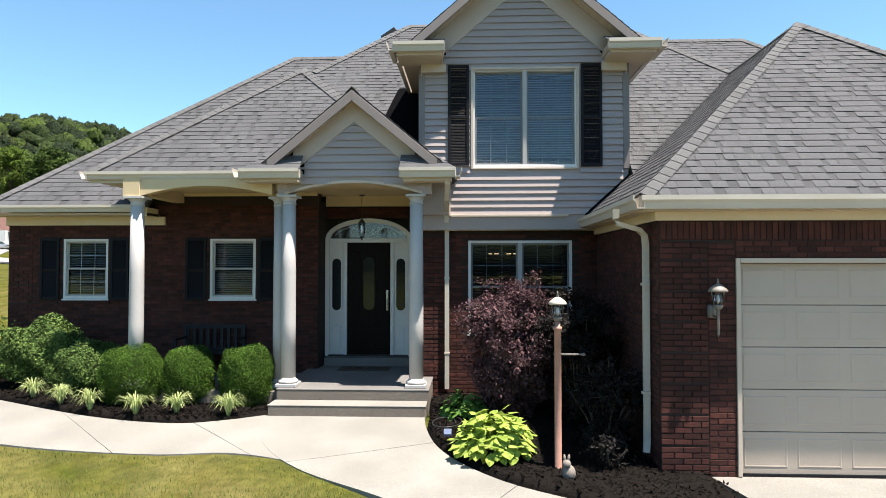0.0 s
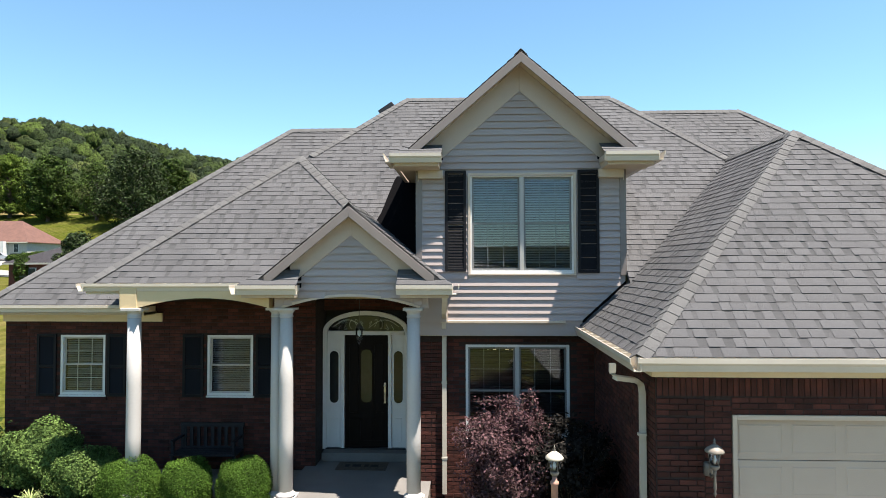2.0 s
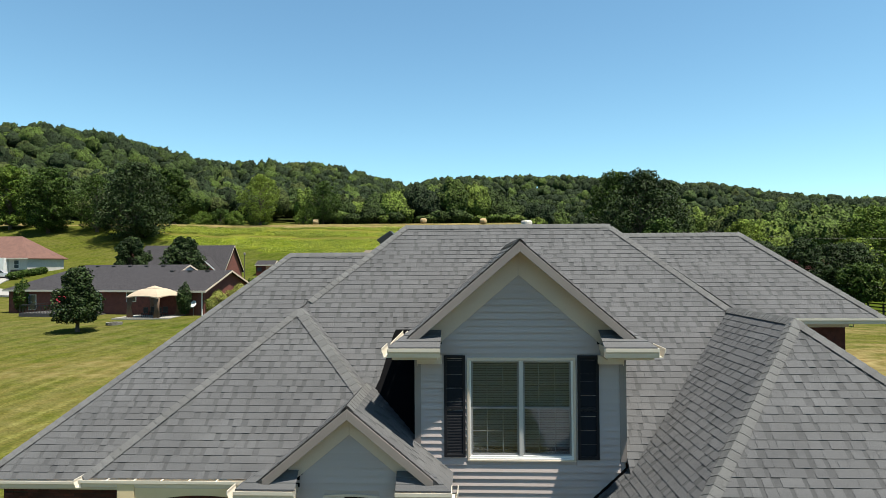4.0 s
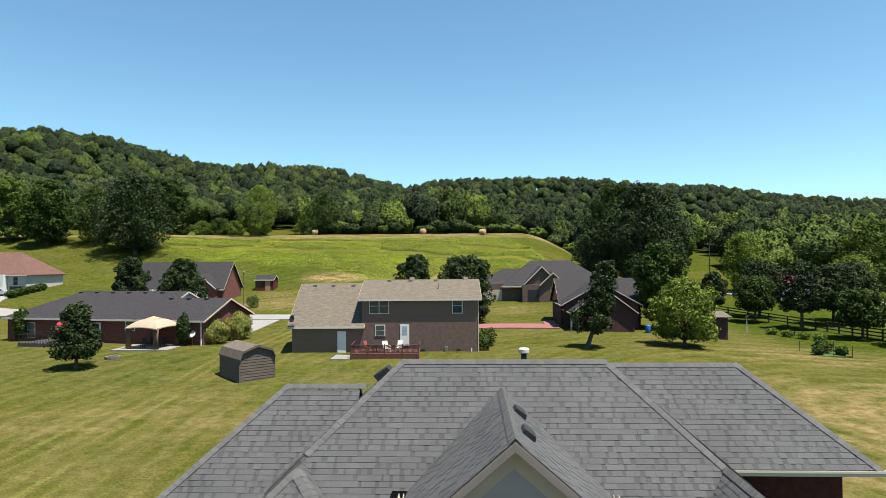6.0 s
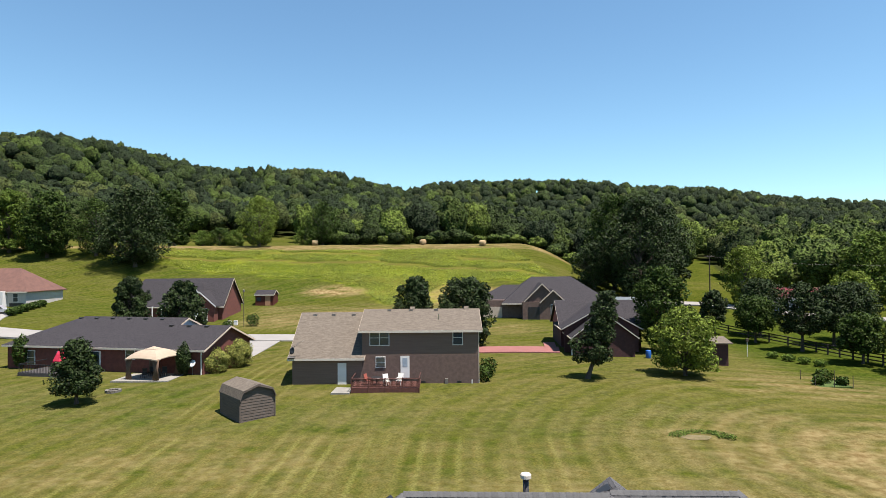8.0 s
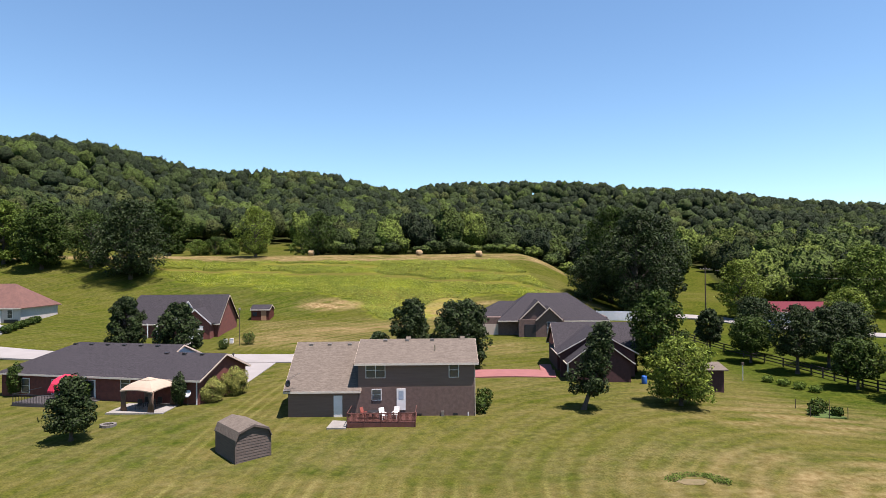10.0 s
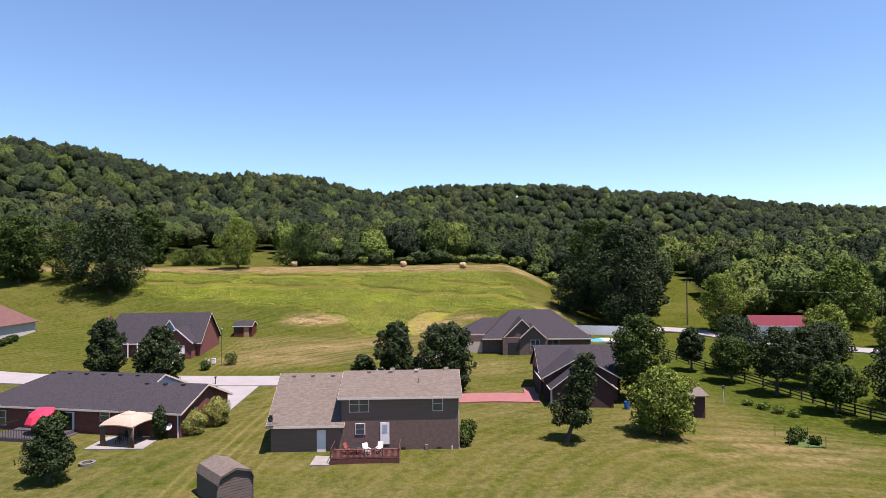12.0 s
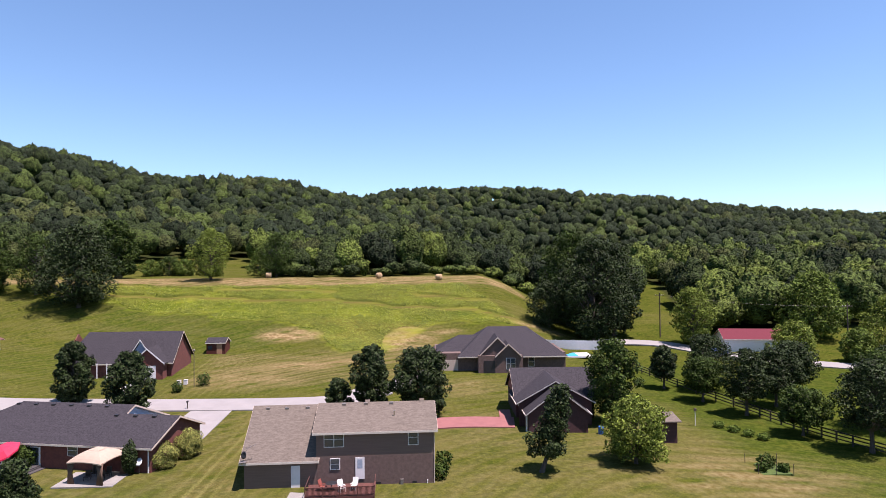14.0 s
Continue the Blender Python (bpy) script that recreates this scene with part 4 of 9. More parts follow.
wall_g = framed_wall("wall_garage_front", 2.19, 8.66, -0.3, 3.06, 7.41, 7.62, [GD], "dark red-brown brick garage wall")
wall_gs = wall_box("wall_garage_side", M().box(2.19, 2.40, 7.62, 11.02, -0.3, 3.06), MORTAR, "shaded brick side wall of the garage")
wall_l = framed_wall("wall_left_wing", -8.88, -2.86, -0.2, 3.79, 11.76, 11.98, [W1, W2], "dark red-brown brick wall under the porch roof")
wall_r = framed_wall("wall_right", -0.85, 2.19, -0.2, 3.05, 11.02, 11.24, [W3], "dark red-brown brick wall with a double window")
wall_d = framed_wall("wall_entry", -2.86, -0.85, -0.2, 3.66, 12.40, 12.62, [(-2.86, -1.16, 0.62, 3.36)], "brick entry wall round the front door")
wall_box("wall_entry_side", M().box(-3.06, -2.86, 11.985, 12.62, -0.2, 3.66).box(-0.85, -0.65, 11.245, 12.62, -0.2, 3.66), MORTAR, "brick side walls of the recessed entry")
wall_box("wall_left_end", M().box(-8.88, -8.66, 11.985, 19.9, -0.2, 3.5), BRICK, "brick end wall of the left wing")
wall_box("wall_right_block", M().box(5.2, 8.45, 14.46, 17.9, -0.2, 6.16).box(5.2, 8.66, 7.63, 14.45, -0.2, 2.9), BRICK, "dark brick right block of the house")
wall_box("wall_back", M().box(-8.65, 5.19, 19.7, 19.9, -0.2, 3.5), BRICK, "brick back wall of the house")
part("frieze_board", M().box(4.8, 8.5, 14.40, 14.46, 5.98, 6.16), TRIM, house)
part("soffit", M().box(4.6, R_X + r_run, R_RY - r_run + 0.03, 14.46, 6.09, 6.14), SOFFIT, house)

BX, BH, BJ = 0.203, 0.067, 0.010


def brick_field(x0, x1, z0, z1, y, holes=(), proud=0.0, soldier=None, to=None, cast=None):
    """Running-bond bricks on a wall along x whose mortar face is at y."""
    to = to if to is not None else M()
    rows = int((z1 - z0) / BH)
    for r in range(rows):
        z = z0 + r * BH
        a = x0 - (BX / 2 if r % 2 else 0)
        while a < x1 - 0.01:
            b0, b1 = max(a, x0), min(a + BX - BJ, x1)
            a += BX
            if b1 - b0 < 0.03:
                continue
            zc = z + BH / 2
            if any(h[0] - 0.02 < (b0 + b1) / 2 < h[1] + 0.02 and h[2] < zc < h[3] for h in holes):
                continue
            o = 0.006 + proud + rng.uniform(-0.0015, 0.0025)
            if cast:
                b0, zc2 = cast(b0, y - o, z)
                continue
            p = [(b0, y, z), (b1, y, z), (b1, y, z + BH - BJ), (b0, y, z + BH - BJ)]
            q = [(b0 + 0.003, y - o, z + 0.003), (b1 - 0.003, y - o, z + 0.003), (b1 - 0.003, y - o, z + BH - BJ - 0.003), (b0 + 0.003, y - o, z + BH - BJ - 0.003)]
            to.add(p + q, [(4, 5, 6, 7), (0, 1, 5, 4), (1, 2, 6, 5), (2, 3, 7, 6), (3, 0, 4, 7)])
    return to


def put_bricks(wall, m):
    ob = part("bricks", m, BRICK, wall, "weathered red-brown bricks")
    ob["kind"] = "stuff"


# garage front: field bricks right of the quoins, over the door, and a soldier course under the frieze
m = brick_field(2.74, 3.05, 0.02, 2.745, 7.41)
brick_field(3.05, 8.6, 2.53, 2.74, 7.41, to=m)
brick_field(8.03, 8.6, 0.0, 2.52, 7.41, to=m)
x = 2.20
while x < 8.6:
    m.add([(x, 7.41, 2.74), (x + 0.057, 7.41, 2.74), (x + 0.057, 7.41, 2.945), (x, 7.41, 2.945), (x + 0.002, 7.402, 2.742), (x + 0.055, 7.402, 2.742), (x + 0.055, 7.402, 2.943), (x + 0.002, 7.402, 2.943)],
          [(4, 5, 6, 7), (0, 1, 5, 4), (1, 2, 6, 5), (2, 3, 7, 6), (3, 0, 4, 7)])
    x += 0.067
put_bricks(wall_g, m)


def quoins(x0, x1, y, z0, z1, to):
    """Brick corner blocks, five courses each, standing proud with a recessed course between."""
    z = z0
    while z < z1 - 0.1:
        top = min(z + 5 * BH, z1)
        brick_field(x0, x1, z, top + 0.001, y, proud=0.006, to=to)
        z = top + BH * 0.3
    return to


m = quoins(-8.87, -8.40, 11.76, 0.3, 3.3, M())
quoins(-3.24, -2.87, 11.76, 0.45, 3.6, m)
brick_field(-8.40, -3.24, 0.3, 3.62, 11.76, [(W1[0] - 0.05, W1[1] + 0.05, W1[2] - 0.08, W1[3] + 0.05), (W2[0] - 0.05, W2[1] + 0.05, W2[2] - 0.08, W2[3] + 0.05)], to=m)
put_bricks(wall_l, m)
m = quoins(-0.84, -0.45, 11.02, 0.1, 3.0, M())
brick_field(-0.45, 2.18, 0.1, 3.0, 11.02, [(W3[0] - 0.05, W3[1] + 0.05, W3[2] - 0.05, W3[3] + 0.05)], to=m)
put_bricks(wall_r, m)
m = brick_field(-2.85, -0.86, 3.38, 3.64, 12.40)
put_bricks(wall_d, m)
m = M()
bm_side = brick_field(7.45, 10.98, 0.0, 2.95, 2.19)
m.add([(y, x, z) for x, y, z in [(p[0], p[1], p[2]) for p in bm_side.v]], bm_side.f)
put_bricks(wall_gs, m)

# ---- siding: dormer front and porch gable ----
EXP = 0.118


def siding_board(x0, x1, xt0, xt1, z, y, parent, h=EXP):
    m = M().add([(x0, y - 0.029, z), (x1, y - 0.029, z), (xt1, y - 0.002, z + h), (xt0, y - 0.002, z + h), (x0, y, z + 0.006), (x1, y, z + 0.006)],
                [(0, 1, 2, 3), (4, 5, 1, 0), (4, 0, 3), (1, 5, 2)])
    return part("siding_board", m, SIDING, parent)


dormer = thing("dormer", "front dormer in taupe lap siding with a double window", "dormer")
DW = (0.05, 1.81, 4.14, 5.80)
D_WL, D_WR, D_WY = -0.87, 2.68, 10.80
core = framed_wall("wall_dormer", D_WL, D_WR, 3.05, 6.0, D_WY, D_WY + 0.16, [DW], "taupe lap-sided dormer wall")
core.data.materials[0] = SIDING
wall_box("wall_dormer_gable", M().prism([(D_WL, 6.0), (D_WR, 6.0), (D_X, 7.5)], "y", D_WY, D_WY + 0.16)
         .box(D_WR - 0.12, D_WR, D_WY + 0.16, 12.9, 3.9, 6.05), SIDING, "taupe siding on the dormer gable and cheeks")
# Left cheek is painted black for its shade; the right one keeps the siding.
wall_box("wall_dormer_cheek", M().box(D_WL, D_WL + 0.12, D_WY + 0.16, 12.9, 3.9, 6.05), FLASHING_SHADE, "dormer cheek with its shade painted black")
z = 3.31
while z < 7.45:
    hw0 = lambda q: min((7.52 - q) / D_P, 9)
    lo, hi = max(D_WL + 0.09, D_X - hw0(z)), min(D_WR - 0.09, D_X + hw0(z))
    lt, ht = max(D_WL + 0.09, D_X - hw0(z + EXP)), min(D_WR - 0.09, D_X + hw0(z + EXP))
    if z < 4.1:
        hi = min(hi, G_EX + (z - G_EZ + 0.12) / G_P + 0.1)
        ht = min(ht, hi + EXP / G_P)
    if z < 3.97:
        lo = lt = max(lo, -0.36)
    if DW[2] - 0.14 < z < DW[3] - 0.02:
        siding_board(lo, DW[0] - 0.05, lt, DW[0] - 0.05, z, D_WY, core)
        siding_board(DW[1] + 0.05, hi, DW[1] + 0.05, ht, z, D_WY, core)
    elif hi - lo > 0.05 and ht > lt:
        siding_board(lo, hi, lt, ht, z, D_WY, core)
    z += EXP
part("corner_board", M().box(D_WL - 0.02, D_WL + 0.09, D_WY - 0.03, D_WY + 0.1, 3.95, 5.96), RAKE, dormer, bevel=0.005)
part("corner_board", M().box(D_WR - 0.09, D_WR + 0.02, D_WY - 0.03, D_WY + 0.1, 4.08, 5.96), RAKE, dormer, bevel=0.005)
part("drip_board", M().box(-0.34, 1.66, D_WY - 0.045, D_WY - 0.002, 3.265, 3.312), TRIM, dormer, bevel=0.006)
part("frieze_board", M().box(-0.85, 2.19, 10.86, 11.02, 3.04, 3.262), CREAM, dormer, bevel=0.004)


def gable_trim(parent, cx, pz, pitch, half, y_rake, y_wall, deep=0.17, inner=None, soff=True, frieze=0.2):
    """Rake boards, raked soffit and inner frieze of a gable."""
    inner = inner or half - 0.15
    for s in (-1, 1):
        p = lambda w, dz: (cx + s * w, pz - pitch * w + dz)
        rb = M().prism([p(0, -0.03), p(half, -0.03), p(half, -0.03 - deep), p(0, -0.03 - deep)], "y", y_rake - 0.012, y_rake + 0.02)
        part("rake_board", rb, RAKE, parent, "taupe rake board", bevel=0.004)
        if soff:
            sf = M().prism([p(0, -0.12), p(half - 0.02, -0.12), p(half - 0.02, -0.15), p(0, -0.15)], "y", y_rake + 0.021, y_wall - 0.03)
            so = part("rake_soffit", sf, SOFFIT, parent, "cream vented soffit")
            k = 0.25
            while k < half - 0.1:
                q = p(k, -0.155)
                part("soffit_vent", M().slab([(q[0], y_rake + 0.05, q[1]), (q[0] + 0.045 * s, y_rake + 0.05, q[1] - 0.045 * pitch), (q[0] + 0.045 * s, y_wall - 0.08, q[1] - 0.045 * pitch), (q[0], y_wall - 0.08, q[1])], (0, 0, -0.006)), TRIM, so)
                k += 0.13
        fz = M().prism([p(0, -0.15), p(inner, -0.15), p(inner, -0.15 - frieze), p(0, -0.15 - frieze)], "y", y_wall - 0.03, y_wall - 0.004)
        part("gable_frieze", fz, FRIEZE, parent, "beige gable frieze", bevel=0.004)


def eave_return(parent, x0, x1, y0, y1, z, inner):
    """A boxed eave return with its own little shingled roof and gutter; inner: the side (-1, 1) where the gable is."""
    b = M().box(x0 + 0.05, x1 - 0.05, y0 + 0.1, y1, z - 0.20, z - 0.10)
    part("return_soffit", b, SOFFIT, parent, bevel=0.004)
    part("return_fascia", M().box(x0 + 0.03, x1 - 0.03, y0 + 0.08, y1 - 0.005, z - 0.105, z - 0.005), TRIM, parent)
    gutter((x0, y0 + 0.1, z), (x1, y0 + 0.1, z), 0.15, 0.12, parent=parent)
    out = x0 if inner > 0 else x1
    g = gutter((out, y0 - 0.005, z - 0.001), (out, y1, z - 0.001), 0.148, 0.11, (-1 if inner > 0 else 1, 0, 0), parent=parent)
    lo, hi = (x0, x1) if inner > 0 else (x1, x0)
    # little hip roof in three courses, cut by the gable wall
    rise = 0.24
    m = M()
    for k in range(3):
        a, b2 = k / 3, (k + 1) / 3
        ya, yb = y0 + 0.06 + (y1 - y0 - 0.1) * a * 0.9, y0 + 0.06 + (y1 - y0 - 0.1) * b2 * 0.9
        za, zb = z + rise * a, z + rise * b2
        sa, sb = (lo + (hi - lo) * 0.38 * a), (lo + (hi - lo) * 0.38 * b2)
        cut = lo + (hi - lo) * 0.55
        segs = [(sa, sb, cut, cut), (cut, cut, hi, hi)] if k % 2 else [(sa, sb, hi, hi)]
        for p0, p1, q0, q1 in segs:
            m.add([(p0, ya, za + 0.012), (q0, ya, za + 0.012), (q1, yb, zb), (p1, yb, zb), (p0, ya, za - 0.01), (q0, ya, za - 0.01)], [(0, 1, 2, 3), (4, 5, 1, 0)])
        m.add([(sa, ya, za + 0.012), (sb, yb, zb), (sb, y1, zb), (sa, y1, za + 0.012)], [(3, 2, 1, 0)])
    ob = part("return_shingles", m, SHINGLE, parent, "grey shingles on the eave return")
    # Black board stands for the shade in the gap behind the return.
    part("return_back", M().box(min(hi, hi + (lo - hi) * 0.5), max(hi, hi + (lo - hi) * 0.5), y1 - 0.01, y1 + 0.03, z - 0.05, z + rise - 0.02), FLASHING_SHADE, parent)


gable_trim(dormer, D_X, D_Z, D_P, 1.86, D_Y, D_WY, 0.17, 1.66, frieze=0.44)
eave_return(dormer, -1.26, -0.42, 10.12, 10.79, 6.08, 1)
eave_return(dormer, 2.22, 3.06, 10.12, 10.79, 6.08, -1)
for s, x in ((-1, D_WL), (1, D_WR)):
    part("side_soffit", M().box(min(x, x + s * 0.3), max(x, x + s * 0.3), 10.8, 12.9, 5.93, 5.97), SOFFIT, dormer)
    gutter((x + s * 0.33, 10.80, 6.08), (x + s * 0.33, 12.8, 6.08), 0.14, 0.11, (s, 0, 0), parent=dormer)
    part("return_cap", M().box(min(x - s * 0.03, x + s * 0.38 - s * 0.4), max(x - s * 0.03, x + s * 0.38 - s * 0.4) + 0.0, 10.76, 10.79, 5.7, 5.9), TRIM, dormer)
part("return_bracket", M().box(-0.84, -0.42, 10.68, 10.795, 5.74, 5.885), TRIM, dormer, bevel=0.005)
part("return_bracket", M().box(2.22, 2.64, 10.68, 10.795, 5.74, 5.885), TRIM, dormer, bevel=0.005)


# ---- porch ----
porch = thing("porch", "white-columned entry porch with a siding gable and arched beams", "porch")
PF = 9.98  # front face of the porch gable wall


def arch_wall(x0, x1, z_side, z_mid, z_top, y0, y1, n=20):
    """A beam with a segmental arch cut into its underside."""
    xs = np.linspace(x0, x1, n + 1)
    c = (x0 + x1) / 2
    h = (x1 - x0) / 2
    lowz = [z_side + (z_mid - z_side) * (1 - ((x - c) / h) ** 2) for x in xs]
    return M().prism([(a, b) for a, b in zip(xs, lowz)] + [(x1, z_top), (x0, z_top)], "y", y0, y1)


# left beam, between its columns, and the beam that runs back to the wall
part("arched_beam", arch_wall(-5.38, -3.2, 3.57, 3.73, 3.90, 10.02, 10.20), BEAM, porch, "beige arched porch beam")
part("beam_end", M().box(-5.66, -5.38, 10.0, 10.22, 3.56, 3.90), BEAM, porch, bevel=0.004)
part("side_beam", M().box(-5.64, -5.44, 10.222, 11.75, 3.62, 3.82), BEAM, porch, bevel=0.004)
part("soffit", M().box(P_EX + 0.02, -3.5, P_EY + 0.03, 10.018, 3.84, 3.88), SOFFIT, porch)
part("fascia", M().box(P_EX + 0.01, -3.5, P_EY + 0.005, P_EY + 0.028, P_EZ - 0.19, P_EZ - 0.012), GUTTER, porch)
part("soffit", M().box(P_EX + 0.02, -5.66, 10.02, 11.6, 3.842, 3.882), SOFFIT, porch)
part("porch_ceiling", M().box(-5.6, -0.86, 10.205, 12.39, 3.80, 3.83), BEAM, porch, "tan porch ceiling")
part("ceiling_board", M().box(-5.43, -2.88, 11.69, 11.745, 3.745, 3.80), BEAM, porch, "tan board over the brick wall", bevel=0.004)
part("ceiling_board", M().box(-2.85, -0.87, 12.30, 12.385, 3.60, 3.80), BEAM, porch, "tan board over the door wall", bevel=0.004)
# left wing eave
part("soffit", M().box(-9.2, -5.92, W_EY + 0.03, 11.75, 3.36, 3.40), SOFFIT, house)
part("frieze_board", M().box(-8.9, -5.80, 11.70, 11.755, 3.20, 3.36), CREAM, house)
part("eave_end", M().box(-5.98, -5.92, W_EY + 0.04, 11.7, 3.34, 3.50), CREAM, house)

# gable wall over the entry: siding with the arch
gw = part("gable_wall", arch_wall(-2.98, -0.76, 3.58, 3.77, 4.0, PF, PF + 0.16, 24), SIDING, porch, "taupe siding over the entry arch")
part("gable_wall", M().prism([(-2.62, 4.0), (-1.12, 4.0), (-1.12, 4.25), (PG_X, 4.9), (-2.62, 4.25)], "y", PF, PF + 0.16), SIDING, porch)
part("beam_end", M().box(-3.10, -2.98, PF, PF + 0.2, 3.57, 3.86), SIDING, porch)
part("beam_end", M().box(-0.76, -0.62, PF, PF + 0.2, 3.57, 3.86), SIDING, porch)
xs = np.linspace(-2.98, -0.76, 25)
lz = [3.58 + 0.19 * (1 - ((x + 1.87) / 1.11) ** 2) for x in xs]
m = M().prism([(x, z - 0.012) for x, z in zip(xs, lz)] + [(x, z + 0.028) for x, z in zip(xs[::-1], lz[::-1])], "y", PF - 0.02, PF + 0.17)
part("arch_casing", m, TRIM, porch, "pale arch casing")
z = 3.62
while z < 4.86:
    if z < 3.98:
        half = 1.11
        t = min(max((z - 3.58) / 0.19, 0), 1)
        gap = 1.11 * math.sqrt(1 - t) if t < 1 else 0
        if gap > 0.05:
            siding_board(PG_X + 0.03 - 1.11, PG_X + 0.03 - gap, PG_X + 0.03 - 1.11, PG_X + 0.03 - gap + 0.03, z, PF, gw)
            siding_board(PG_X + 0.03 + gap, PG_X + 0.03 + 1.11, PG_X + 0.03 + gap - 0.03, PG_X + 0.03 + 1.11, z, PF, gw)
        else:
            siding_board(-2.98, -0.76, -2.98, -0.76, z, PF, gw)
    else:
        h0, h1 = min(0.75, (4.92 - z) / PG_P), min(0.75, (4.92 - z - EXP) / PG_P)
        if h1 > 0.02:
            siding_board(PG_X - h0, PG_X + h0, PG_X - h1, PG_X + h1, z, PF, gw)
    z += EXP
gable_trim(porch, PG_X, PG_Z, PG_P, 1.34, PG_Y, PF, 0.17, 0.98, frieze=0.33)
eave_return(porch, -3.60, -2.66, 9.62, PF - 0.01, 3.95, 1)
eave_return(porch, -1.10, -0.24, 9.62, PF - 0.01, 3.95, -1)
part("side_panel", M().box(-0.88, -0.36, 10.66, 10.78, 3.3, 3.95), SIDING, porch, "taupe siding cheek beside the porch")
part("frieze_board", M().box(-0.86, -0.34, 10.855, 11.0, 3.04, 3.30), CREAM, porch)


def column(x, y, z0, z1, r=0.115):
    c = thing("column", "smooth white round porch column", "column", "porch columns", at=(x, y, z0))
    H = z1 - z0
    part("plinth", M().box(-r * 1.45, r * 1.45, -r * 1.45, r * 1.45, 0, 0.05), COLUMN, c, bevel=0.008)
    part("base_ring", M().lathe([(r * 1.2, 0.05), (r * 1.38, 0.065), (r * 1.38, 0.085), (r * 1.2, 0.10), (r * 1.08, 0.115), (r * 1.0, 0.135)], n=24), COLUMN, c, smooth=True)
    part("shaft", M().lathe([(r, 0.13), (r, H * 0.33), (r * 0.98, H * 0.6), (r * 0.9, H - 0.15)], n=24), COLUMN, c, smooth=True)
    part("capital", M().lathe([(r * 0.9, H - 0.155), (r * 1.0, H - 0.15), (r * 1.0, H - 0.135), (r * 0.92, H - 0.13), (r * 0.92, H - 0.085), (r * 1.15, H - 0.055), (r * 1.25, H - 0.04)], n=24), COLUMN, c, smooth=True)
    part("abacus", M().box(-r * 1.38, r * 1.38, -r * 1.38, r * 1.38, H - 0.04, H), COLUMN, c, bevel=0.005)
    return c


column(-5.47, 10.12, 0.45, 3.565)
column(-3.14, 10.30, 0.45, 3.565)
column(-2.94, 10.10, 0.50, 3.575)
column(-0.87, 10.10, 0.50, 3.575)

# stoop and step: concrete caps on exposed-aggregate risers
stoop = thing("stoop", "two-step exposed-aggregate stoop with pale concrete treads", "steps", kind="structure")
part("riser_block", M().box(-3.05, -0.66, 9.83, 12.39, -0.1, 0.484), AGGREGATE, stoop, "exposed-aggregate riser", bevel=0.01)
part("tread", M().box(-3.06, -0.65, 9.825, 12.395, 0.484, 0.50), STOOP_TOP, stoop, "concrete landing darkened for the porch shade", bevel=0.008)
part("riser_block", M().box(-3.06, -0.68, 9.44, 9.82, -0.1, 0.319), AGGREGATE, stoop, "exposed-aggregate riser", bevel=0.01)
part("tread", M().box(-3.07, -0.67, 9.435, 9.818, 0.319, 0.335), CONCRETE, stoop, "pale concrete step", bevel=0.008)
part("sill_step", M().box(-2.82, -0.9, 12.05, 12.392, 0.50, 0.66), STOOP_TOP, stoop, bevel=0.008)
tagged(part("porch_slab", M().box(-5.85, -3.07, 10.0, 11.75, -0.1, 0.42), AGGREGATE), "concrete porch slab behind the shrubs", "slab", kind="structure")
mat_ob = thing("doormat", "dark coir doormat on the landing before the door", "doormat", at=(-1.98, 11.75, 0.502))
part("pad", M().box(-0.47, 0.47, -0.22, 0.22, 0, 0.016), mat("coir_mat", (0.10, 0.075, 0.055), (0.05, 0.04, 0.03), 9, 0.95, 0.8, 120), mat_ob, bevel=0.006)
DARKINK = mat("mat_lettering", (0.025, 0.02, 0.018), rough=0.95)
for k, (a, b) in enumerate(((-0.32, -0.24), (-0.18, -0.02), (0.04, 0.12), (0.16, 0.30))):
    part("mark", M().box(a, b, -0.06, 0.07, 0.0165, 0.018), DARKINK, mat_ob)

# ---- front door unit: casing, arched transom, sidelights, leaf ----
door = thing("front_door", "dark panelled front door with sidelights and an arched transom", "door")
YD = 12.36
DX0, DX1 = -2.86, -1.16
cx, hw = (DX0 + DX1) / 2, (DX1 - DX0) / 2
zs, rise = 2.95, 0.38


def arc(h, zz, rr, n=20):
    return [(cx - h * math.cos(math.pi * i / n), zz + rr * math.sin(math.pi * i / n)) for i in range(n + 1)]


o, i_ = arc(hw, zs, rise + 0.03), arc(hw - 0.09, zs, rise - 0.055)
m = M()
for k in range(20):
    m.prism([o[k], o[k + 1], i_[k + 1], i_[k]], "y", YD - 0.05, YD + 0.04)
part("arch_casing", m, WHITE, door, "white arched casing", bevel=0.003)
part("mullion_bar", M().box(DX0 + 0.09, DX1 - 0.09, YD - 0.04, YD + 0.05, 2.885, 2.965), WHITE, door, bevel=0.006)
for a, b in ((DX0, DX0 + 0.08), (DX1 - 0.08, DX1), (-2.50, -2.43), (-1.57, -1.50)):
    part("jamb", M().box(a, b, YD - 0.05, YD + 0.05, 0.66, 2.885 if a > DX0 and b < DX1 else 2.95), WHITE, door, bevel=0.006)
tr = part("transom_glass", M().prism(i_ + [(DX1 - 0.09, zs), (DX0 + 0.09, zs)], "y", YD + 0.01, YD + 0.02), GLASS, door)
LEAD = mat("bevelled_glass_lead", (0.62, 0.66, 0.66), rough=0.25, metal=0.6)
m = M()
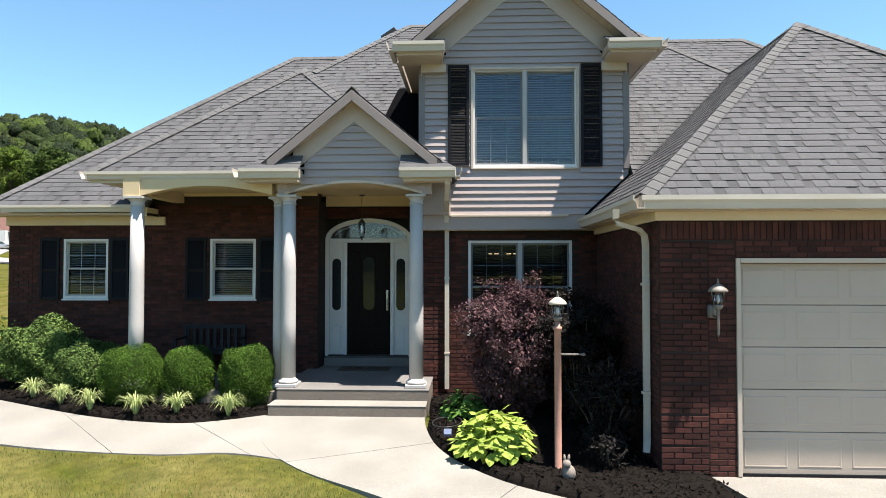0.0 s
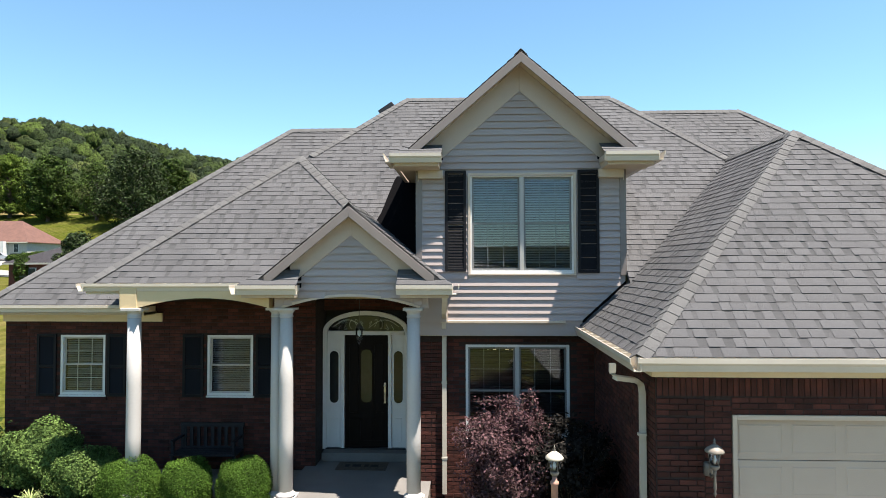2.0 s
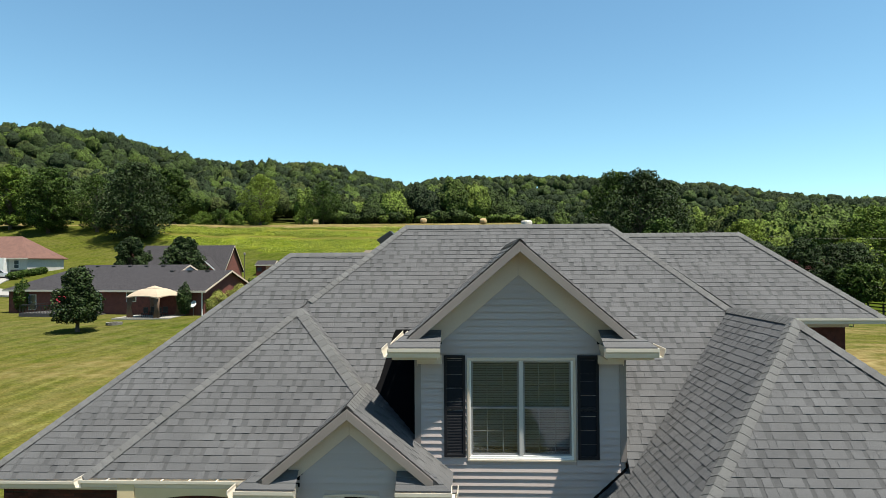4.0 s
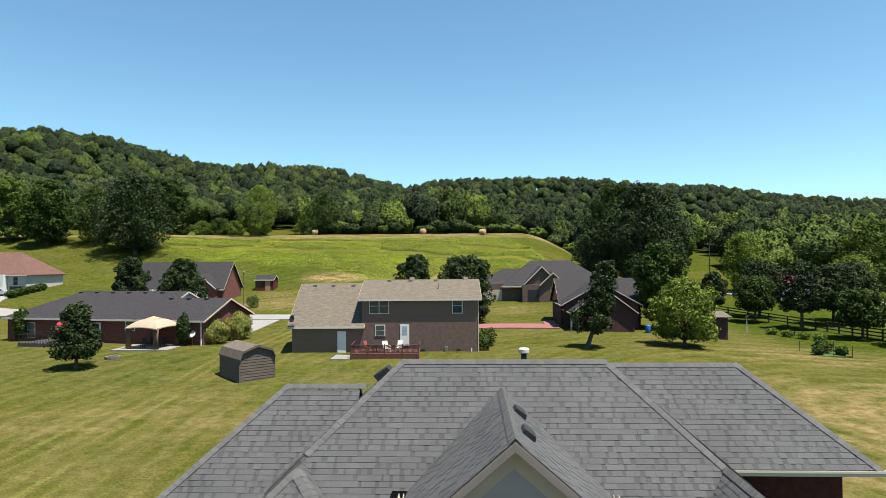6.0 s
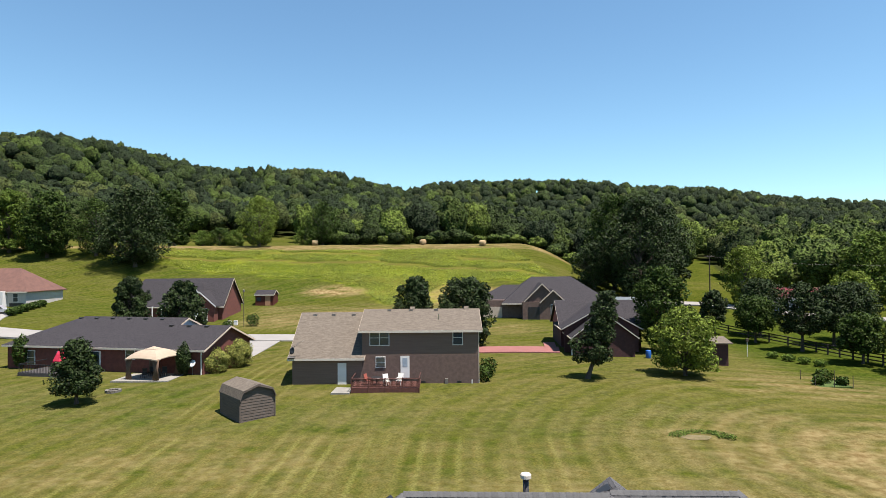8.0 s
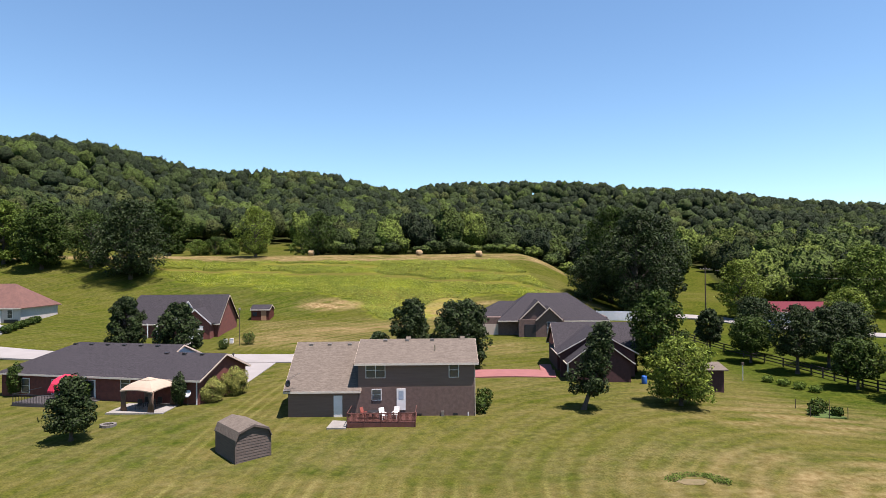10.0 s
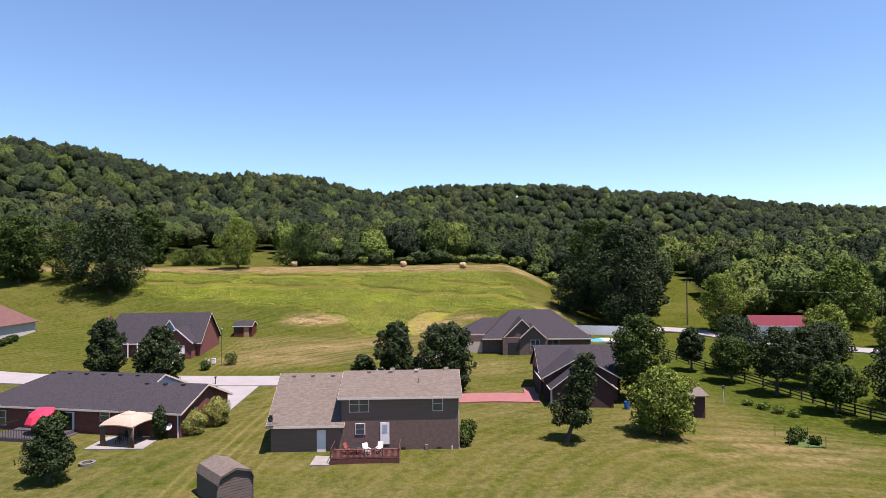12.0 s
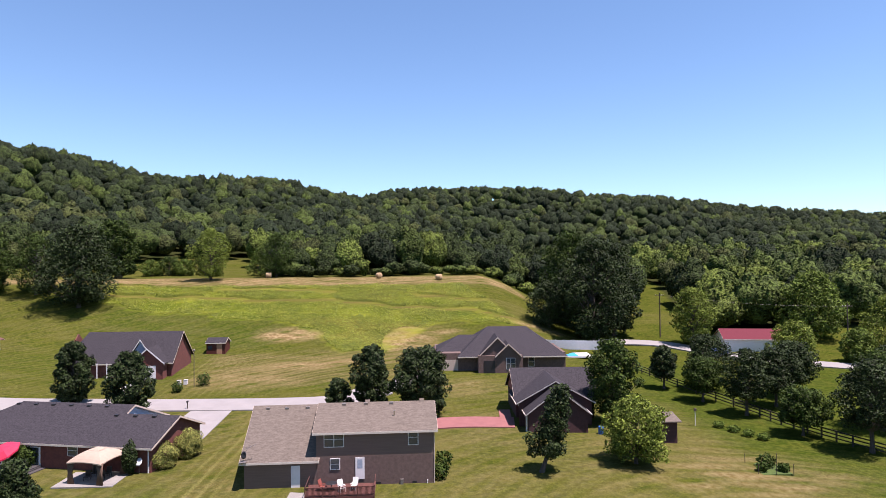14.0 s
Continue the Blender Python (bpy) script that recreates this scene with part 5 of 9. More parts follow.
for s in (-1, 1):
    for k in range(5):
        a = [(cx + s * (0.06 + 0.11 * k + 0.05 * math.sin(j)), YD, 3.05 + 0.10 * math.sin(j * 0.8 + k) + 0.03 * k * (4 - k) * 0.4) for j in np.linspace(0, 3.2, 9)]
        m.tube(a, 0.006, 5)
    m.tube([(cx + s * (0.05 + 0.6 * t), YD, 3.02 + 0.16 * math.sin(3 * t)) for t in np.linspace(0, 1, 12)], 0.007, 5)
part("leaded_scroll", m, LEAD, tr, "silvery leaded scrollwork")


def oval(cx_, z0, z1, w, n=14):
    """An upright pane with round ends."""
    r = w / 2
    return [(cx_ - r * math.cos(math.pi * i / n), z1 - r + r * math.sin(math.pi * i / n)) for i in range(n + 1)] + [(cx_ + r * math.cos(math.pi * i / n), z0 + r - r * math.sin(math.pi * i / n)) for i in range(n + 1)]


for a, b in ((DX0 + 0.08, -2.50), (-1.50, DX1 - 0.08)):
    c = (a + b) / 2
    sl = part("sidelight", M().box(a, b, YD + 0.0, YD + 0.04, 0.68, 2.885), WHITE, door, "white sidelight panel")
    part("panel", M().box(a + 0.06, b - 0.06, YD - 0.012, YD + 0.002, 0.80, 1.25), WHITE, sl, bevel=0.008)
    ov = oval(c, 1.55, 2.57, 0.175)
    ov2 = oval(c, 1.52, 2.60, 0.235)
    m = M()
    for k in range(len(ov)):
        j = (k + 1) % len(ov)
        m.prism([ov2[k], ov2[j], ov[j], ov[k]], "y", YD - 0.018, YD + 0.004)
    part("glass_frame", m, WHITE, sl)
    part("pane", M().prism(ov, "y", YD - 0.006, YD - 0.002), mat("dark_bevelled_glass", (0.015, 0.02, 0.022), rough=0.06, spec=0.5), sl, "dark bevelled glass")
leaf = part("door_leaf", M().box(-2.43, -1.57, YD + 0.01, YD + 0.055, 0.68, 2.885), DOOR, door, "near-black stained wooden leaf", bevel=0.004)
for x0, x1, z0, z1 in ((-2.34, -2.13, 0.82, 1.24), (-1.87, -1.66, 0.82, 1.24), (-2.34, -2.16, 1.36, 2.70), (-1.84, -1.66, 1.36, 2.70), (-2.12, -1.88, 0.82, 1.24)):
    part("panel", M().box(x0, x1, YD - 0.003, YD + 0.012, z0, z1), DOOR, leaf, bevel=0.01)
part("pane", M().prism(oval(-2.0, 1.56, 2.60, 0.22), "y", YD - 0.004, YD + 0.008), mat("clear_bevelled_glass", (0.03, 0.035, 0.03), rough=0.05, spec=0.5), leaf, "bevelled oval glass")
part("handle", M().box(-1.655, -1.615, YD - 0.02, YD + 0.01, 1.55, 1.95).tube([(-1.635, YD - 0.02, 1.58), (-1.635, YD - 0.07, 1.62), (-1.635, YD - 0.07, 1.72), (-1.635, YD - 0.02, 1.77)], 0.011)
     .lathe([(0.03, 0), (0.03, 0.02)], -1.635, YD - 0.03, 1.88), METAL, leaf, "brushed nickel handle set", bevel=0.003)
part("threshold", M().box(DX0 + 0.06, DX1 - 0.06, YD - 0.06, YD + 0.05, 0.655, 0.685), BLACK, door)
tagged(part("wall_entry_room", M().box(-2.9, -1.1, 12.63, 12.7, 0.5, 3.4), ROOM), "dim hall behind the front door", "wall", kind="structure")

# hanging lantern
lan = thing("hanging_lantern", "dark bell lantern hanging on a rod over the landing", "lantern", at=(-1.9, 10.95, 3.67))
part("rod", M().tube([(0, 0, 0), (0, 0, -0.42)], 0.006, 6), BLACK, lan)
part("canopy", M().lathe([(0.05, -0.02), (0.05, 0)], n=12), BLACK, lan)
part("cap", M().lathe([(0.012, -0.42), (0.03, -0.44), (0.065, -0.49), (0.07, -0.51)][::-1], n=12), BLACK, lan, smooth=True)
part("glass_bell", M().lathe([(0.025, -0.75), (0.05, -0.70), (0.062, -0.6), (0.06, -0.51)], n=12), GLASS, lan, smooth=True)
part("bulb", M().lathe([(0.008, -0.66), (0.016, -0.62), (0.016, -0.58), (0.01, -0.54)], n=8), WHITE, lan, smooth=True)
part("finial", M().lathe([(0.004, -0.80), (0.018, -0.77), (0.026, -0.75)], n=10), BLACK, lan, smooth=True)
for k in range(4):
    a = math.pi / 4 + k * math.pi / 2
    part("rib", M().tube([(0.07 * math.cos(a), 0.07 * math.sin(a), -0.5), (0.068 * math.cos(a), 0.068 * math.sin(a), -0.62), (0.03 * math.cos(a), 0.03 * math.sin(a), -0.76)], 0.005, 5), BLACK, lan)


# ---- windows ----
def sash_window(name, x0, x1, z0, z1, y, units=1, muntins=(0, 0), label="", trim=0.045, blinds=True, drop=1.0, sill=True, backed=True, slat_mat=None, sash_mat=None, bar_mat=None):
    """A hung window set in an opening, with casing, sashes, panes, blinds and a dim room behind."""
    slat_mat, sash_mat, bar_mat = slat_mat or BLIND, sash_mat or SASH, bar_mat or WHITE
    w = thing(name, label, "window", kind="structure")
    fr = M()
    fr.box(x0, x0 + trim, y - 0.035, y + 0.06, z0, z1).box(x1 - trim, x1, y - 0.035, y + 0.06, z0, z1)
    fr.box(x0 + trim, x1 - trim, y - 0.035, y + 0.06, z1 - trim, z1).box(x0 + trim, x1 - trim, y - 0.035, y + 0.06, z0, z0 + trim)
    f = part("window_frame", fr, WHITE, w, "white window frame")
    if sill:
        part("window_sill", M().box(x0 - 0.02, x1 + 0.02, y - 0.055, y + 0.02, z0 - 0.035, z0 - 0.002), WHITE, w, bevel=0.006)
    a0, a1 = x0 + trim, x1 - trim
    uw = (a1 - a0) / units
    for k in range(units):
        u0, u1 = a0 + uw * k, a0 + uw * (k + 1)
        if k:
            part("mullion", M().box(u0 - 0.035, u0 + 0.035, y - 0.034, y + 0.06, z0 + trim, z1 - trim), SASH, w)
            u0 += 0.035
        if k < units - 1:
            u1 -= 0.035
        zm = (z0 + z1) / 2
        for lo, hi, dy in ((z0 + trim, zm + 0.02, 0.02), (zm - 0.02, z1 - trim, 0.045)):
            t = 0.032
            s = M().box(u0, u0 + t, y + dy - 0.02, y + dy, lo, hi).box(u1 - t, u1, y + dy - 0.02, y + dy, lo, hi)
            s.box(u0 + t, u1 - t, y + dy - 0.02, y + dy, lo, lo + t).box(u0 + t, u1 - t, y + dy - 0.02, y + dy, hi - t, hi)
            sash = part("sash", s, sash_mat, w)
            g = part("pane", M().box(u0 + t, u1 - t, y + dy - 0.012, y + dy - 0.008, lo + t, hi - t), GLASS, sash)
            g.visible_shadow = False
            for i in range(1, muntins[0]):
                xm = u0 + (u1 - u0) * i / muntins[0]
                part("muntin", M().box(xm - 0.007, xm + 0.007, y + dy - 0.006, y + dy + 0.002, lo + t, hi - t), bar_mat, sash)
            for i in range(1, muntins[1]):
                q = lo + (hi - lo) * i / muntins[1]
                part("muntin", M().box(u0 + t, u1 - t, y + dy - 0.005, y + dy + 0.001, q - 0.007, q + 0.007), bar_mat, sash)
        if blinds:
            q = z1 - trim - 0.02
            low = z1 - (z1 - z0) * drop
            b = part("blind", M().box(u0 + 0.01, u1 - 0.01, y + 0.085, y + 0.11, z1 - trim - 0.05, z1 - trim), slat_mat, w, "slatted blind")
            sm = M().slab([(u0 + 0.012, -0.017, -0.011), (u1 - 0.012, -0.017, -0.011), (u1 - 0.012, 0.017, 0.011), (u0 + 0.012, 0.017, 0.011)], (0, 0, 0.002)).mesh("slat", slat_mat)
            q -= 0.06
            while q > max(low, z0 + 0.02):
                sl = new("slat", sm)
                sl.parent = b
                sl.location = (0, y + 0.1, q)
                q -= 0.042
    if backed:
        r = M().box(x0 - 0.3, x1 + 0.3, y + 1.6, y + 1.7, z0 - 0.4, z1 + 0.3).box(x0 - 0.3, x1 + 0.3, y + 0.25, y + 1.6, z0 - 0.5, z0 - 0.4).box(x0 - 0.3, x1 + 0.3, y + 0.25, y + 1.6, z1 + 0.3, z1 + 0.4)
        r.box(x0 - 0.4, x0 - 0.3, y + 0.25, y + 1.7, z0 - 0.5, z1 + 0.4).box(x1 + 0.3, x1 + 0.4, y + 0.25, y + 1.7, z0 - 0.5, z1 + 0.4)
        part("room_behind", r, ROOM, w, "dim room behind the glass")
    return w


sash_window("window_1", *W1, 11.80, 1, (3, 2), "white gridded hung window with blinds in brick")
sash_window("window_2", *W2, 11.80, 1, (0, 0), "white hung window with closed blinds in brick")
sash_window("window_3", *W3, 11.06, 2, (3, 2), "white double hung window with dark blinds", slat_mat=BLIND_DARK, sash_mat=SASH_SHADED, bar_mat=SASH_SHADED)
sash_window("window_4", *DW, 10.83, 2, (3, 2), "white double hung dormer window with white blinds", trim=0.028, sash_mat=SASH_SHADED, bar_mat=SASH_SHADED)
part("window_casing", M().box(DW[0] - 0.04, DW[0], 10.765, 10.82, DW[2] - 0.03, DW[3] + 0.04).box(DW[1], DW[1] + 0.04, 10.765, 10.82, DW[2] - 0.03, DW[3] + 0.04)
     .box(DW[0], DW[1], 10.765, 10.82, DW[3], DW[3] + 0.04).box(DW[0] - 0.04, DW[1] + 0.04, 10.762, 10.82, DW[2] - 0.06, DW[2] - 0.031), TRIM, dormer, "white window casing", bevel=0.004)
for x0, x1 in (W1[:2], W2[:2]):
    part("brick_sill", M().box(x0 - 0.05, x1 + 0.05, 11.72, 11.76, 1.70, 1.765), BRICK, wall_l, bevel=0.006)


chand = thing("chandelier", "lit chandelier with small warm glass cups in the room", "chandelier", at=(0.62, 12.2, 2.62))
part("stem", M().tube([(0, 0, 0), (0, 0, 0.5)], 0.012, 6), BLACK, chand)
part("hoop", M().tube([(0.24 * math.cos(a), 0.24 * math.sin(a), 0) for a in np.linspace(0, 6.283, 19)], 0.012, 6), BLACK, chand)
GLOW = bpy.data.materials.new("warm_lit_glass")
GLOW.use_nodes = True
GLOW.node_tree.nodes["Principled BSDF"].inputs["Emission Color"].default_value = (1.0, 0.62, 0.30, 1)
GLOW.node_tree.nodes["Principled BSDF"].inputs["Emission Strength"].default_value = 0.32
for k in range(6):
    a = k * math.pi / 3
    part("glass_cup", M().lathe([(0.014, 0.01), (0.032, 0.03), (0.038, 0.07), (0.034, 0.07)], 0.24 * math.cos(a), 0.24 * math.sin(a), 0.0, 10), GLOW, chand, "warm lit glass cup", smooth=True)


def shutter(x0, x1, z0, z1, y, louvred=True):
    s = thing("shutter", "black louvred window shutter", "shutter", "window shutters")
    t = 0.05
    zm = z0 + (z1 - z0) * 0.48
    m = M().box(x0, x0 + t, y - 0.03, y, z0, z1).box(x1 - t, x1, y - 0.03, y, z0, z1)
    for a in (z0, zm - t / 2, z1 - t):
        m.box(x0 + t, x1 - t, y - 0.03, y, a, a + t)
    part("shutter_frame", m, SHUTTER, s, bevel=0.004)
    w = x1 - x0 - 2 * t
    sl = M().slab([(0, -0.02, -0.014), (w, -0.02, -0.014), (w, -0.004, 0.012), (0, -0.004, 0.012)], (0, 0.003, 0.003)).mesh("louvre", SHUTTER)
    for lo, hi in ((z0 + t, zm - t / 2), (zm + t / 2, z1 - t)):
        q = lo + 0.02
        while q < hi - 0.01:
            ob = new("louvre", sl)
            ob.parent = s
            ob.location = (x0 + t, y, q)
            q += 0.026
    return s


shutter(-0.385, -0.02, 4.15, 5.88, 10.78)
shutter(1.88, 2.24, 4.12, 5.88, 10.78)
shutter(-8.24, -7.86, 1.78, 2.96, 11.745)
shutter(-6.86, -6.50, 1.78, 2.96, 11.745)
shutter(-5.40, -5.00, 1.78, 2.96, 11.745)
shutter(-4.00, -3.64, 1.78, 2.96, 11.745)

# ---- garage door ----
gd = thing("garage_door", "almond raised-panel garage door, closed", "garage door")
cs = M().box(GD[0] - 0.05, GD[0], 7.385, 7.56, 0.03, GD[3] + 0.055).box(GD[1], GD[1] + 0.05, 7.385, 7.56, 0.03, GD[3] + 0.055).box(GD[0], GD[1], 7.385, 7.56, GD[3], GD[3] + 0.055)
part("door_casing", cs, TRIM, gd, "beige door casing", bevel=0.006)
sec_h = (GD[3] - 0.03) / 5
for r in range(5):
    z0 = 0.03 + r * sec_h
    sec = part("door_section", M().box(GD[0], GD[1], 7.50, 7.55, z0 + 0.003, z0 + sec_h - 0.004), GARAGE_DOOR, gd, bevel=0.006)
    pw = (GD[1] - GD[0]) / 8
    me = None
    for k in range(8):
        a0, a1 = GD[0] + pw * k + 0.055, GD[0] + pw * (k + 1) - 0.055
        b0, b1 = z0 + 0.075, z0 + sec_h - 0.075
        m = M()
        o = [(a0, 7.50, b0), (a1, 7.50, b0), (a1, 7.50, b1), (a0, 7.50, b1)]
        d1 = [(a0 + 0.014, 7.4955, b0 + 0.014), (a1 - 0.014, 7.4955, b0 + 0.014), (a1 - 0.014, 7.4955, b1 - 0.014), (a0 + 0.014, 7.4955, b1 - 0.014)]
        d2 = [(a0 + 0.03, 7.498, b0 + 0.03), (a1 - 0.03, 7.498, b0 + 0.03), (a1 - 0.03, 7.498, b1 - 0.03), (a0 + 0.03, 7.498, b1 - 0.03)]
        m.add(o + d1 + d2, [(i, (i + 1) % 4, (i + 1) % 4 + 4, i + 4) for i in range(4)] + [(i + 4, (i + 1) % 4 + 4, (i + 1) % 4 + 8, i + 8) for i in range(4)] + [(8, 9, 10, 11)])
        part("panel", m, GARAGE_DOOR, sec)
part("weather_strip", M().box(GD[0], GD[1], 7.495, 7.55, 0.005, 0.032), BLACK, gd)


# ---- lamps ----
LAMP_ALMOND = mat("worn_almond_lamp", (0.52, 0.47, 0.38), (0.40, 0.36, 0.29), 9, 0.5)
LAMP_BRONZE = mat("weathered_bronze_lamp", (0.26, 0.225, 0.185), (0.17, 0.15, 0.125), 9, 0.55)


def lantern_head(parent, z, s=1.0, roof=None):
    part("lamp_base", M().lathe([(0.02 * s, z), (0.045 * s, z + 0.02 * s), (0.055 * s, z + 0.05 * s), (0.05 * s, z + 0.06 * s)], n=12), PEWTER, parent, smooth=True)
    part("lamp_glass", M().lathe([(0.045 * s, z + 0.06 * s), (0.058 * s, z + 0.12 * s), (0.072 * s, z + 0.21 * s)], n=12), GLASS, parent, smooth=True)
    part("bulb", M().lathe([(0.012 * s, z + 0.07 * s), (0.022 * s, z + 0.12 * s), (0.01 * s, z + 0.17 * s)], n=8), WHITE, parent, smooth=True)
    part("lamp_roof", M().lathe([(0.104 * s, z + 0.203 * s), (0.108 * s, z + 0.218 * s), (0.088 * s, z + 0.245 * s), (0.058 * s, z + 0.268 * s), (0.03 * s, z + 0.287 * s), (0.02 * s, z + 0.292 * s)], n=20), roof or LAMP_ALMOND, parent, "worn lamp roof", smooth=True)
    part("finial", M().lathe([(0.012 * s, z + 0.288 * s), (0.018 * s, z + 0.305 * s), (0.008 * s, z + 0.325 * s), (0.012 * s, z + 0.335 * s), (0.002 * s, z + 0.36 * s)], n=10), PEWTER, parent, smooth=True)
    for k in range(6):
        a = k * math.pi / 3
        part("rib", M().tube([(0.047 * s * math.cos(a), 0.047 * s * math.sin(a), z + 0.06 * s), (0.075 * s * math.cos(a), 0.075 * s * math.sin(a), z + 0.21 * s)], 0.004 * s, 5), PEWTER, parent)


lp = thing("post_lamp", "almond lantern on a brown post in the mulch bed", "lamp post", at=(1.02, 7.46, 0.02))
part("post", M().lathe([(0.055, 0), (0.055, 0.03), (0.042, 0.05), (0.040, 1.66), (0.05, 1.67), (0.05, 1.70), (0.03, 1.71), (0.03, 1.76)], n=16), COPPER_POST, lp, "copper-brown post", smooth=True)
part("ladder_bar", M().tube([(-0.05, 0, 1.38), (0.30, 0, 1.38)], 0.011, 8).lathe([(0.001, -0.02), (0.02, -0.01), (0.02, 0.01), (0.001, 0.02)], 0.30, 0, 1.38, 8), PEWTER, lp)
lantern_head(lp, 1.76, 1.0)
wl = thing("wall_lantern", "pewter and almond lantern on the brick garage wall", "wall lamp", at=(2.785, 7.24, 1.62))
part("back_plate", M().lathe([(0.045, 0), (0.055, 0.01), (0.055, 0.14), (0.045, 0.15)], -0.02, 0.135, 0.22, 12), PEWTER, wl, smooth=True)
part("arm", M().tube([(-0.02, 0.14, 0.27), (-0.02, 0.04, 0.23), (-0.01, 0.0, 0.28), (0, 0, 0.33)], 0.014, 8), PEWTER, wl, smooth=True)
part("tail", M().lathe([(0.004, 0.02), (0.016, 0.05), (0.012, 0.09), (0.018, 0.12), (0.014, 0.26), (0.02, 0.30), (0.02, 0.33)], n=10), PEWTER, wl, smooth=True)
lantern_head(wl, 0.32, 1.0, LAMP_BRONZE)


# ---- downspouts ----
def downspout(path, w=0.075, d=0.055):
    t = thing("downspout", "almond square downspout strapped to the wall", "downspout", "downspouts")
    p = [Vector(q) for q in path]
    m = M()
    rings = []
    for i, q in enumerate(p):
        dr = (p[min(i + 1, len(p) - 1)] - p[max(i - 1, 0)]).normalized()
        s = Vector((1, 0, 0)) if abs(dr.x) < 0.8 else Vector((0, 1, 0))
        s = (s - dr * s.dot(dr)).normalized()
        u = dr.cross(s)
        rings.append([q + s * w / 2 + u * d / 2, q - s * w / 2 + u * d / 2, q - s * w / 2 - u * d / 2, q + s * w / 2 - u * d / 2])
    m.add([q for r in rings for q in r], [(i * 4 + k, i * 4 + (k + 1) % 4, i * 4 + 4 + (k + 1) % 4, i * 4 + 4 + k) for i in range(len(p) - 1) for k in range(4)])
    part("pipe", m, GUTTER, t)
    for z in (0.9, 2.2):
        part("strap", M().box(p[-1].x - w / 2 - 0.01, p[-1].x + w / 2 + 0.01, p[-1].y - d / 2 - 0.006, p[-1].y + d / 2 + 0.006, z, z + 0.03), GUTTER, t)
    return t


downspout([(1.70, 7.45, 3.10), (1.70, 7.46, 3.00), (1.74, 7.5, 2.93), (2.02, 7.66, 2.87), (2.10, 7.72, 2.80), (2.12, 7.74, 2.70), (2.12, 7.74, 0.35), (2.10, 7.70, 0.2)])
downspout([(-0.36, 9.75, 3.82), (-0.36, 9.8, 3.72), (-0.38, 10.1, 3.5), (-0.40, 10.72, 3.36), (-0.41, 10.80, 3.2), (-0.41, 10.97, 3.0), (-0.41, 10.97, 0.3)])
part("corner_box", M().box(-0.46, -0.34, 10.72, 10.80, 3.28, 3.9), TRIM, porch)

# ---- ground works in front ----
def curve_pts(keys, n=60):
    """A smooth line through a few control points (Catmull-Rom)."""
    k = [Vector((*p, 0)) for p in keys]
    k = [k[0] * 2 - k[1]] + k + [k[-1] * 2 - k[-2]]
    out = []
    per = max(2, n // (len(k) - 3))
    for i in range(1, len(k) - 2):
        for t in np.linspace(0, 1, per, endpoint=False):
            p0, p1, p2, p3 = k[i - 1:i + 3]
            out.append(0.5 * ((2 * p1) + (p2 - p0) * t + (2 * p0 - 5 * p1 + 4 * p2 - p3) * t * t + (3 * p1 - p0 - 3 * p2 + p3) * t ** 3))
    return [(p.x, p.y) for p in out] + [tuple(keys[-1])]


def ribbon(name, left, right, zf, material, label, cat, thick=0.1, cuts=(), n=48):
    """A paved strip between two lines, following the ground."""
    a, b = curve_pts(left, n), curve_pts(right, n)
    k = min(len(a), len(b))
    a = [a[round(i * (len(a) - 1) / (k - 1))] for i in range(k)]
    b = [b[round(i * (len(b) - 1) / (k - 1))] for i in range(k)]
    t = thing(name, label, cat, kind="structure")
    start = 0
    for c in [round(q * (k - 1)) for q in cuts] + [k - 1]:
        m = M()
        pts, fs = [], []
        sub = 4
        for i in range(start, c + 1):
            for j in range(sub + 1):
                f = j / sub
                x, y = a[i][0] * (1 - f) + b[i][0] * f, a[i][1] * (1 - f) + b[i][1] * f
                if i == start and start:
                    nx, ny = a[i + 1][0] * (1 - f) + b[i + 1][0] * f, a[i + 1][1] * (1 - f) + b[i + 1][1] * f
                    d = max(math.hypot(nx - x, ny - y), 1e-6)
                    x, y = x + (nx - x) * 0.012 / d, y + (ny - y) * 0.012 / d
                pts.append((x, y, zf(x, y)))
        rows = c - start + 1
        w = sub + 1
        low = [(x, y, z - thick) for x, y, z in pts]
        fs = [(i * w + j, i * w + j + 1, (i + 1) * w + j + 1, (i + 1) * w + j) for i in range(rows - 1) for j in range(sub)]
        n0 = len(pts)
        edge = [i * w for i in range(rows)], [i * w + sub for i in range(rows)]
        for e in edge:
            fs += [(e[i], e[i + 1], e[i + 1] + n0, e[i] + n0) for i in range(rows - 1)]
        fs += [(j, j + 1, j + 1 + n0, j + n0) for j in range(sub)] + [((rows - 1) * w + j, (rows - 1) * w + j + 1, (rows - 1) * w + j + 1 + n0, (rows - 1) * w + j + n0) for j in range(sub)]
        m.add(pts + low, fs)
        part("paving_slab", m, material, t)
        start = c
    return t


def yard_z(x, y):
    """The finished level in front of the house."""
    return float(0.02 + 0.15 * smooth01((y - 7.0) / 2.6) + 0.10 * smooth01((-x - 4) / 5) * smooth01((y - 7) / 3))


ribbon("walkway", [(-12.0, 11.8), (-9.6, 10.9), (-7.7, 10.0), (-5.8, 9.27), (-4.37, 9.02), (-3.62, 9.20), (-3.10, 9.50)],
       [(-11.6, 9.6), (-9.0, 8.9), (-6.2, 8.1), (-4.13, 7.85), (-3.1, 7.93), (-2.3, 7.72), (-1.75, 7.4)], yard_z, CONCRETE, "pale curved concrete walkway to the stoop", "walkway", cuts=(0.45, 0.72))
